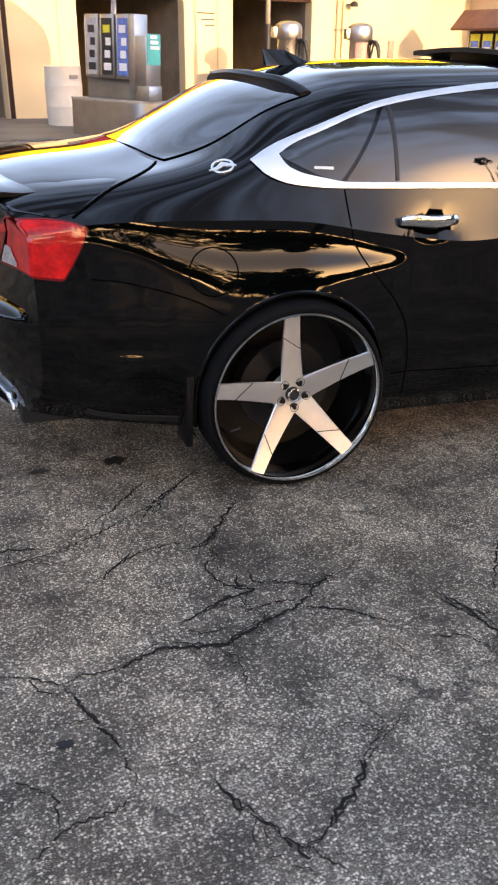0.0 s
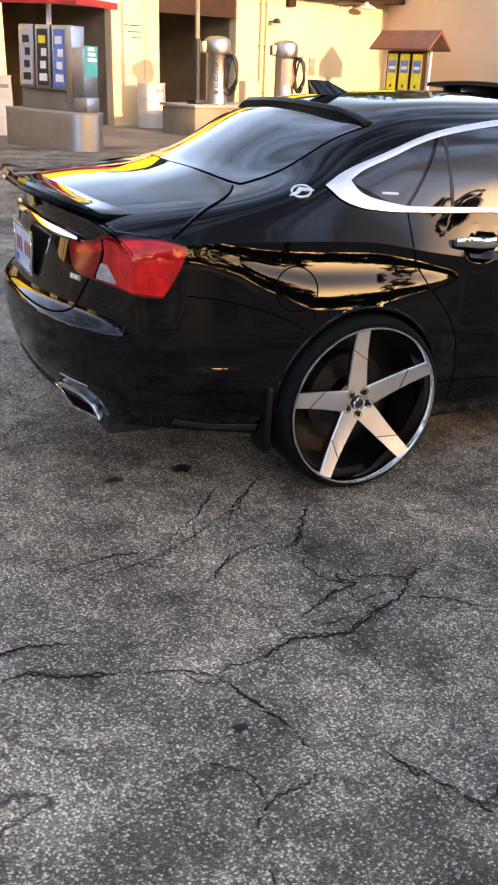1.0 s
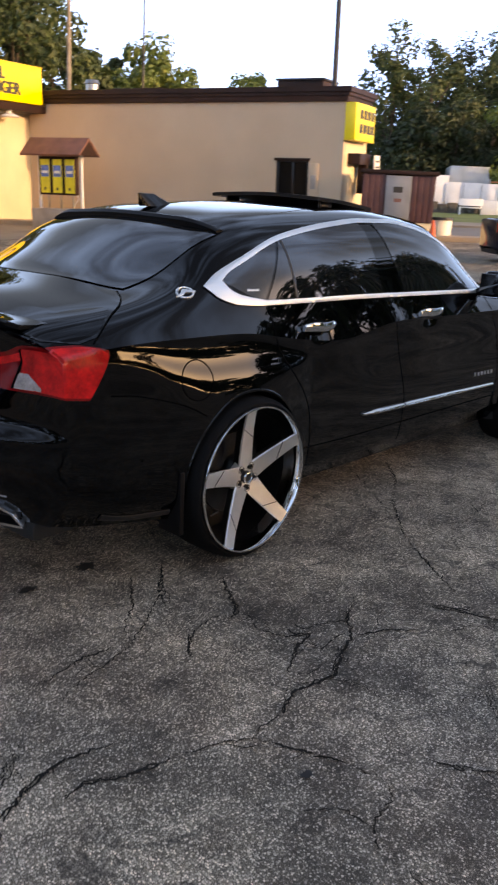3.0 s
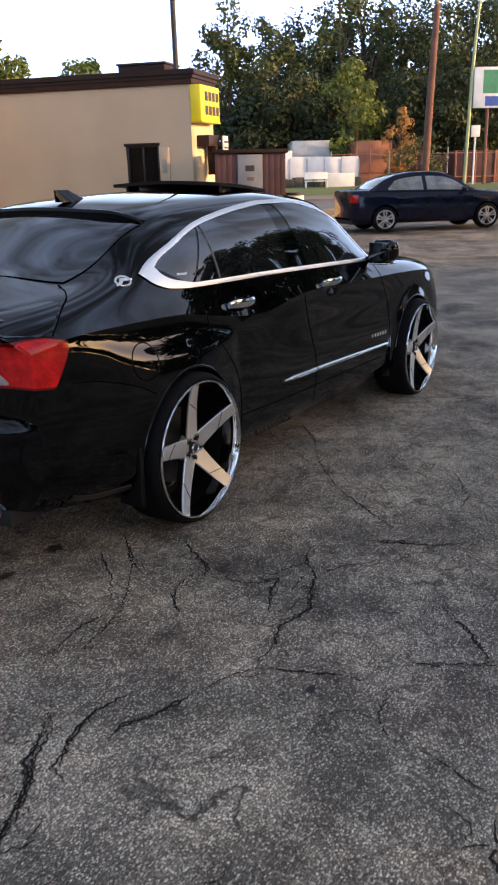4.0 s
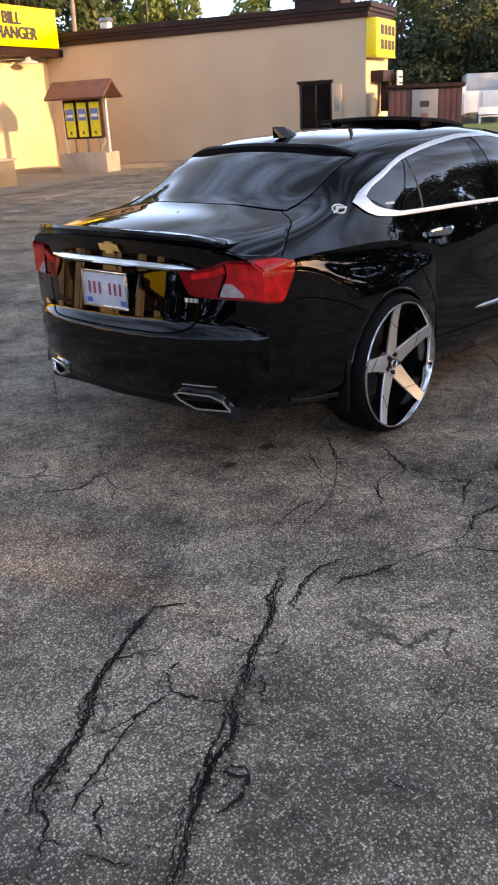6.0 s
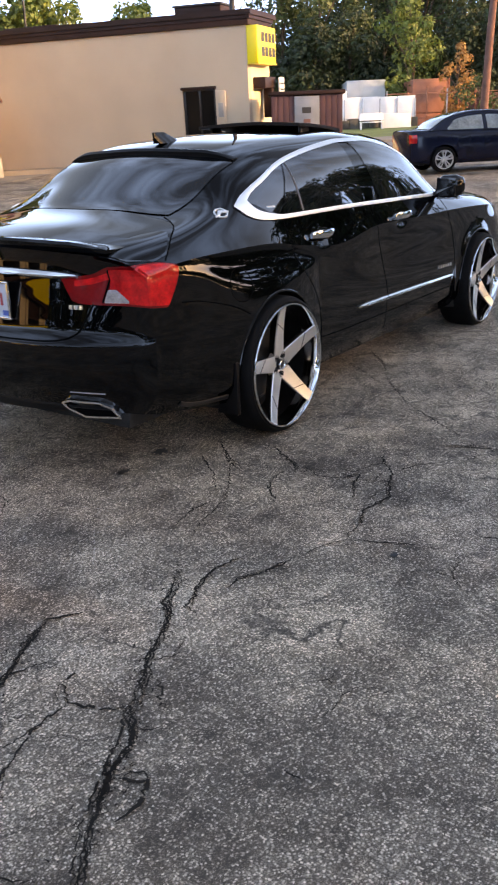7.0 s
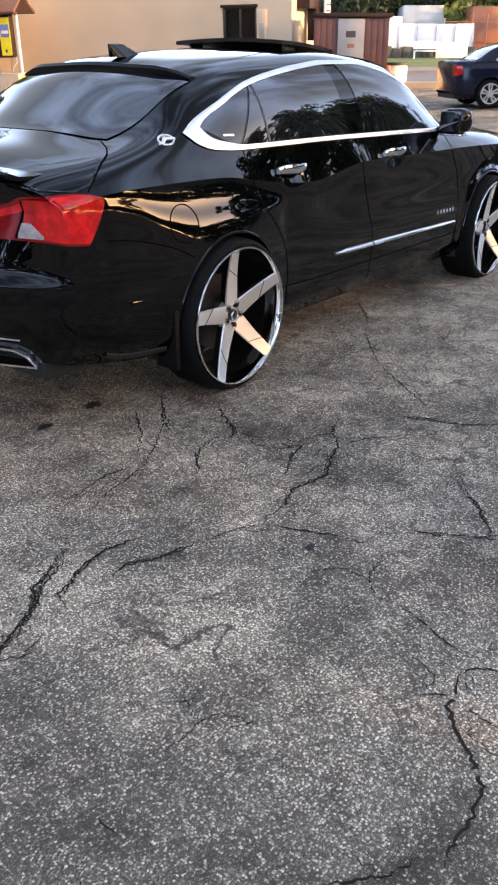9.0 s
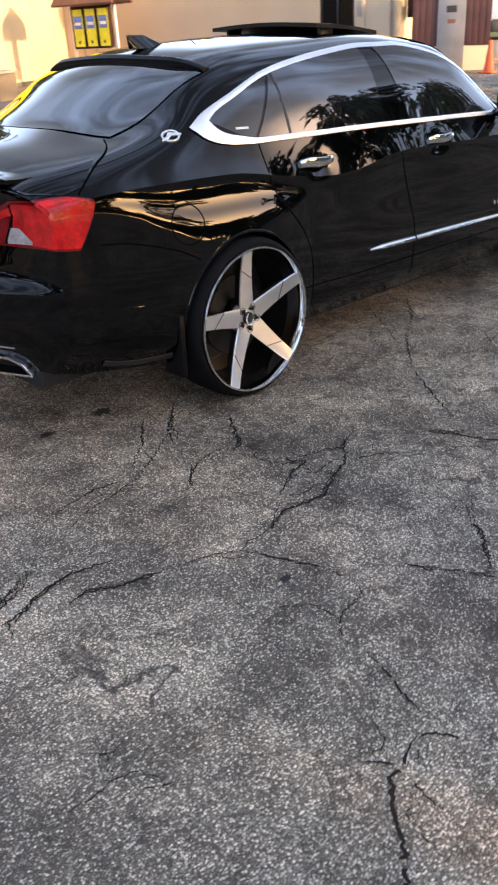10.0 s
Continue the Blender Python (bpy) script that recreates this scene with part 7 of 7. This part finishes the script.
# Broad cracks along the worn track.
crack(0.0240, (-1.51, -1.41), (-1.57, -1.45), (-1.70, -1.50), (-1.75, -1.57), (-1.86, -1.62), (-1.97, -1.67), (-2.06, -1.73), (-2.14, -1.77), (-2.19, -1.78))
crack(0.0300, (-2.18, -1.78), (-2.25, -1.84), (-2.31, -1.89), (-2.40, -1.91), (-2.46, -1.95), (-2.50, -1.97))
crack(0.0120, (-2.05, -1.77), (-2.09, -1.82), (-2.14, -1.85))
crack(0.0070, (-2.16, -1.79), (-2.20, -1.77), (-2.23, -1.72), (-2.25, -1.67), (-2.27, -1.62))
crack(0.0070, (-1.69, -1.58), (-1.63, -1.57), (-1.57, -1.54), (-1.47, -1.52), (-1.43, -1.51))
crack(0.0100, (-1.52, -1.64), (-1.44, -1.62), (-1.36, -1.67), (-1.29, -1.70), (-1.21, -1.71))
crack(0.0100, (-2.41, -1.96), (-2.37, -1.96), (-2.36, -2.00), (-2.40, -2.03))
crack(0.0050, (-2.27, -1.62), (-2.33, -1.62), (-2.39, -1.62), (-2.46, -1.62), (-2.54, -1.59))
crack(0.0060, (-2.27, -1.62), (-2.20, -1.54), (-2.15, -1.53))
crack(0.0260, (-2.00, -1.24), (-2.12, -1.29), (-2.21, -1.34), (-2.32, -1.39), (-2.40, -1.44), (-2.46, -1.48))
crack(0.0120, (-1.90, -1.31), (-1.95, -1.27), (-2.00, -1.24))
crack(0.0060, (-2.28, -1.37), (-2.20, -1.40), (-2.13, -1.44))
crack(0.0120, (-2.76, -1.67), (-2.79, -1.75), (-2.85, -1.82), (-2.91, -1.86))
crack(0.0050, (-2.53, -1.68), (-2.61, -1.75), (-2.66, -1.73), (-2.72, -1.76))
# Their run towards the near edge of the lot.
crack(0.0280, (-2.38, -1.90), (-2.51, -1.96), (-2.60, -2.02), (-2.68, -2.08), (-2.75, -2.12))
crack(0.0240, (-2.38, -1.42), (-2.46, -1.49), (-2.55, -1.56), (-2.66, -1.61), (-2.75, -1.66), (-2.81, -1.68))
crack(0.0060, (-2.35, -1.63), (-2.41, -1.63), (-2.53, -1.68), (-2.66, -1.73), (-2.73, -1.77))
crack(0.0120, (-2.41, -1.94), (-2.38, -2.01), (-2.44, -2.05), (-2.52, -2.04))
crack(0.0080, (-2.65, -1.79), (-2.71, -1.83), (-2.74, -1.90))
crack(0.0060, (-2.81, -1.87), (-2.77, -1.94), (-2.74, -2.01))
crack(0.0050, (-1.11, -2.41), (-1.14, -2.50), (-1.17, -2.55), (-1.20, -2.64))
# Cracks beside and under the car.
crack(0.0085, (1.72, -0.53), (1.45, -0.77), (1.05, -1.01), (0.71, -1.28), (0.58, -1.44), (0.44, -1.61), (0.33, -1.76))
crack(0.0050, (1.40, -1.26), (1.28, -1.38), (1.29, -1.51), (1.28, -1.68))
crack(0.0055, (0.13, -1.72), (0.20, -1.86), (0.23, -1.97), (0.29, -2.05))
crack(0.0050, (-0.35, -1.44), (-0.36, -1.51), (-0.25, -1.54), (-0.19, -1.59), (-0.09, -1.52))
crack(0.0045, (-0.37, -1.52), (-0.42, -1.61), (-0.37, -1.70))
crack(0.0055, (-0.84, -1.80), (-0.70, -1.71), (-0.64, -1.74), (-0.55, -1.78), (-0.41, -1.70))
crack(0.0045, (-0.33, -0.73), (-0.47, -0.88), (-0.58, -1.04))
crack(0.0045, (-0.31, -1.09), (-0.41, -1.23), (-0.51, -1.28))
crack(0.0045, (-0.68, -1.24), (-0.77, -1.34), (-0.83, -1.38))
crack(0.0050, (0.14, -1.73), (0.22, -1.84), (0.24, -1.98), (0.33, -2.09), (0.31, -2.21))
crack(0.0040, (1.22, -1.74), (0.90, -1.92), (0.65, -1.95))
crack(0.0050, (1.45, -0.42), (1.20, -0.74), (0.96, -1.02), (0.88, -1.11))
crack(0.0040, (1.02, -1.33), (1.23, -1.50), (1.22, -1.74), (1.41, -1.86))
crack(0.0060, (-1.69, -0.07), (-1.58, -0.17), (-1.50, -0.22), (-1.35, -0.17), (-1.25, -0.16), (-1.00, -0.11))
crack(0.0040, (-1.07, 0.19), (-1.23, -0.05))
crack(0.0050, (-0.38, 1.68), (-0.41, 1.48), (-0.64, 1.14), (-1.05, 0.54))
crack(0.0040, (-1.24, 0.57), (-1.09, 0.59), (-1.07, 0.46))
crack(0.0040, (-1.32, -0.12), (-1.40, -0.35), (-1.54, -0.47))
crack(0.0040, (1.64, -0.60), (1.44, -0.76), (1.36, -0.85))
crack(0.0040, (0.88, -1.42), (1.33, -1.36), (1.55, -1.29))
crack(0.0040, (1.12, -1.50), (1.35, -1.55), (1.51, -1.59))


def crack_lines():
    """Jagged dark cracks, each a ribbon of uneven width with short side cracks."""
    g = Geo()
    rng = random.Random(11)

    def ribbon(pts, wide):
        fine = []
        for (x0, y0), (x1, y1) in zip(pts, pts[1:]):
            n = max(2, int(math.hypot(x1 - x0, y1 - y0) / .012))
            for k in range(n):
                t = k / n
                fine.append((x0 + (x1 - x0) * t + rng.gauss(0, .0042), y0 + (y1 - y0) * t + rng.gauss(0, .0042)))
        fine.append(pts[-1])
        k0 = len(g.v)
        m = len(fine)
        swell = 1.0
        for i, (x, y) in enumerate(fine):
            a, b = fine[max(i - 1, 0)], fine[min(i + 1, m - 1)]
            d = math.hypot(b[0] - a[0], b[1] - a[1]) or 1
            nx, ny = -(b[1] - a[1]) / d, (b[0] - a[0]) / d
            swell = min(1.5, max(.45, swell + rng.gauss(0, .16)))
            taper = min(1, .3 + 4 * min(i, m - 1 - i) / m)
            w0, w1 = (wide * .5 * taper * swell * rng.uniform(.45, 1.25) for _ in range(2))
            g.v += [(x + nx * w0, y + ny * w0, lift(x) + .0032), (x - nx * w1, y - ny * w1, lift(x) + .0032)]
        g.f += [(k0 + 2 * i, k0 + 2 * i + 1, k0 + 2 * i + 3, k0 + 2 * i + 2) for i in range(m - 1) if rng.random() > .06]
        return fine
    for wide, pts in CRACKS:
        wide = wide * (1.3 if wide < .0075 else 1.0 if wide < .0110 else .80)
        if wide > .012:
            # A broad crack: several broken strands with crumbled edges.
            for strand in range(5):
                o = rng.uniform(-.8, .8) * wide
                ribbon([(x + rng.gauss(0, .35) * wide, y + o + rng.gauss(0, .35) * wide) for x, y in pts], wide * .25)
            for x, y in pts[:-1]:
                for _ in range(9):
                    a, r = rng.uniform(0, 6.28), rng.uniform(.004, .022)
                    px, py = x + rng.uniform(-.09, .05), y + rng.uniform(-.05, .03)
                    ribbon([(px, py), (px + r * math.cos(a), py + r * math.sin(a))], .006)
            wide *= .27
        fine = ribbon(pts, wide)
        for _ in range(max(1, len(fine) // 40)):
            x, y = fine[rng.randrange(len(fine))]
            a = rng.uniform(0, 6.28)
            r = rng.uniform(.06, .2)
            ribbon([(x, y), (x + r * .5 * math.cos(a), y + r * .5 * math.sin(a)), (x + r * math.cos(a + .5), y + r * math.sin(a + .5))], .0035)
    # Further cracks over the rest of the lot.
    for _ in range(90):
        x, y = rng.uniform(-5, 22), rng.uniform(-6, 14)
        a = rng.uniform(0, 6.28)
        pts = [(x, y)]
        for _ in range(rng.randrange(3, 8)):
            a += rng.uniform(-.7, .7)
            pts.append((pts[-1][0] + .35 * math.cos(a), pts[-1][1] + .35 * math.sin(a)))
        if not any(-3.3 < x < 1.3 and -3.6 < y < 0 for x, y in pts):
            ribbon(pts, rng.uniform(.005, .009))
    solid("cracks", g, CRACK, "network of dark cracks in the old asphalt", "cracks", "stuff", smooth=False)


def stain(x, y, rx, ry, seed, mat, label):
    g = Geo()
    rng = random.Random(seed)
    pts = []
    for k in range(28):
        t = 2 * math.pi * k / 28
        q = 1 + rng.uniform(-.28, .28)
        pts.append((x + rx * q * math.cos(t), y + ry * q * math.sin(t), lift(x) + .0045))
    g.add([(x, y, lift(x) + .0045)] + pts, [(0, 1 + k, 1 + (k + 1) % 28) for k in range(28)])
    solid("oil_stain", g, mat, label, "stain", "stuff", smooth=False)


crack_lines()
stain(-.595, -.556, .045, .035, 1, OIL, "small black oil stain on the asphalt")
stain(-.89, -.576, .035, .022, 2, OIL, "small black oil stain on the asphalt")
stain(-1.0, -2.02, .020, .014, 3, OIL, "small dark tar spot on the asphalt")

# Pale scrapes in the asphalt.
g = Geo()
rng = random.Random(5)
for pts in ([(-1.62, -.96), (-1.45, -.93), (-1.31, -.93)], [(-1.36, -.81), (-1.25, -.79)], [(-1.39, -.87), (-1.53, -1.01), (-1.63, -1.10)], [(-1.31, -.59), (-1.27, -.71), (-1.24, -.86)]):
    for (x0, y0), (x1, y1) in zip(pts, pts[1:]):
        for k in range(9):
            if rng.random() < .55:
                t0, t1 = k / 9, (k + rng.uniform(.4, .95)) / 9
                d = math.hypot(x1 - x0, y1 - y0)
                nx, ny = -(y1 - y0) / d * .0022, (x1 - x0) / d * .0022
                q = [(x0 + (x1 - x0) * t, y0 + (y1 - y0) * t) for t in (t0, t1)]
                b = len(g.v)
                g.v += [(q[0][0] + nx, q[0][1] + ny, .0036), (q[0][0] - nx, q[0][1] - ny, .0036), (q[1][0] - nx, q[1][1] - ny, .0036), (q[1][0] + nx, q[1][1] + ny, .0036)]
                g.f.append((b, b + 1, b + 2, b + 3))
solid("scrapes", g, CONCRETE, "thin pale scrapes in the asphalt", "scrapes", "stuff", smooth=False)
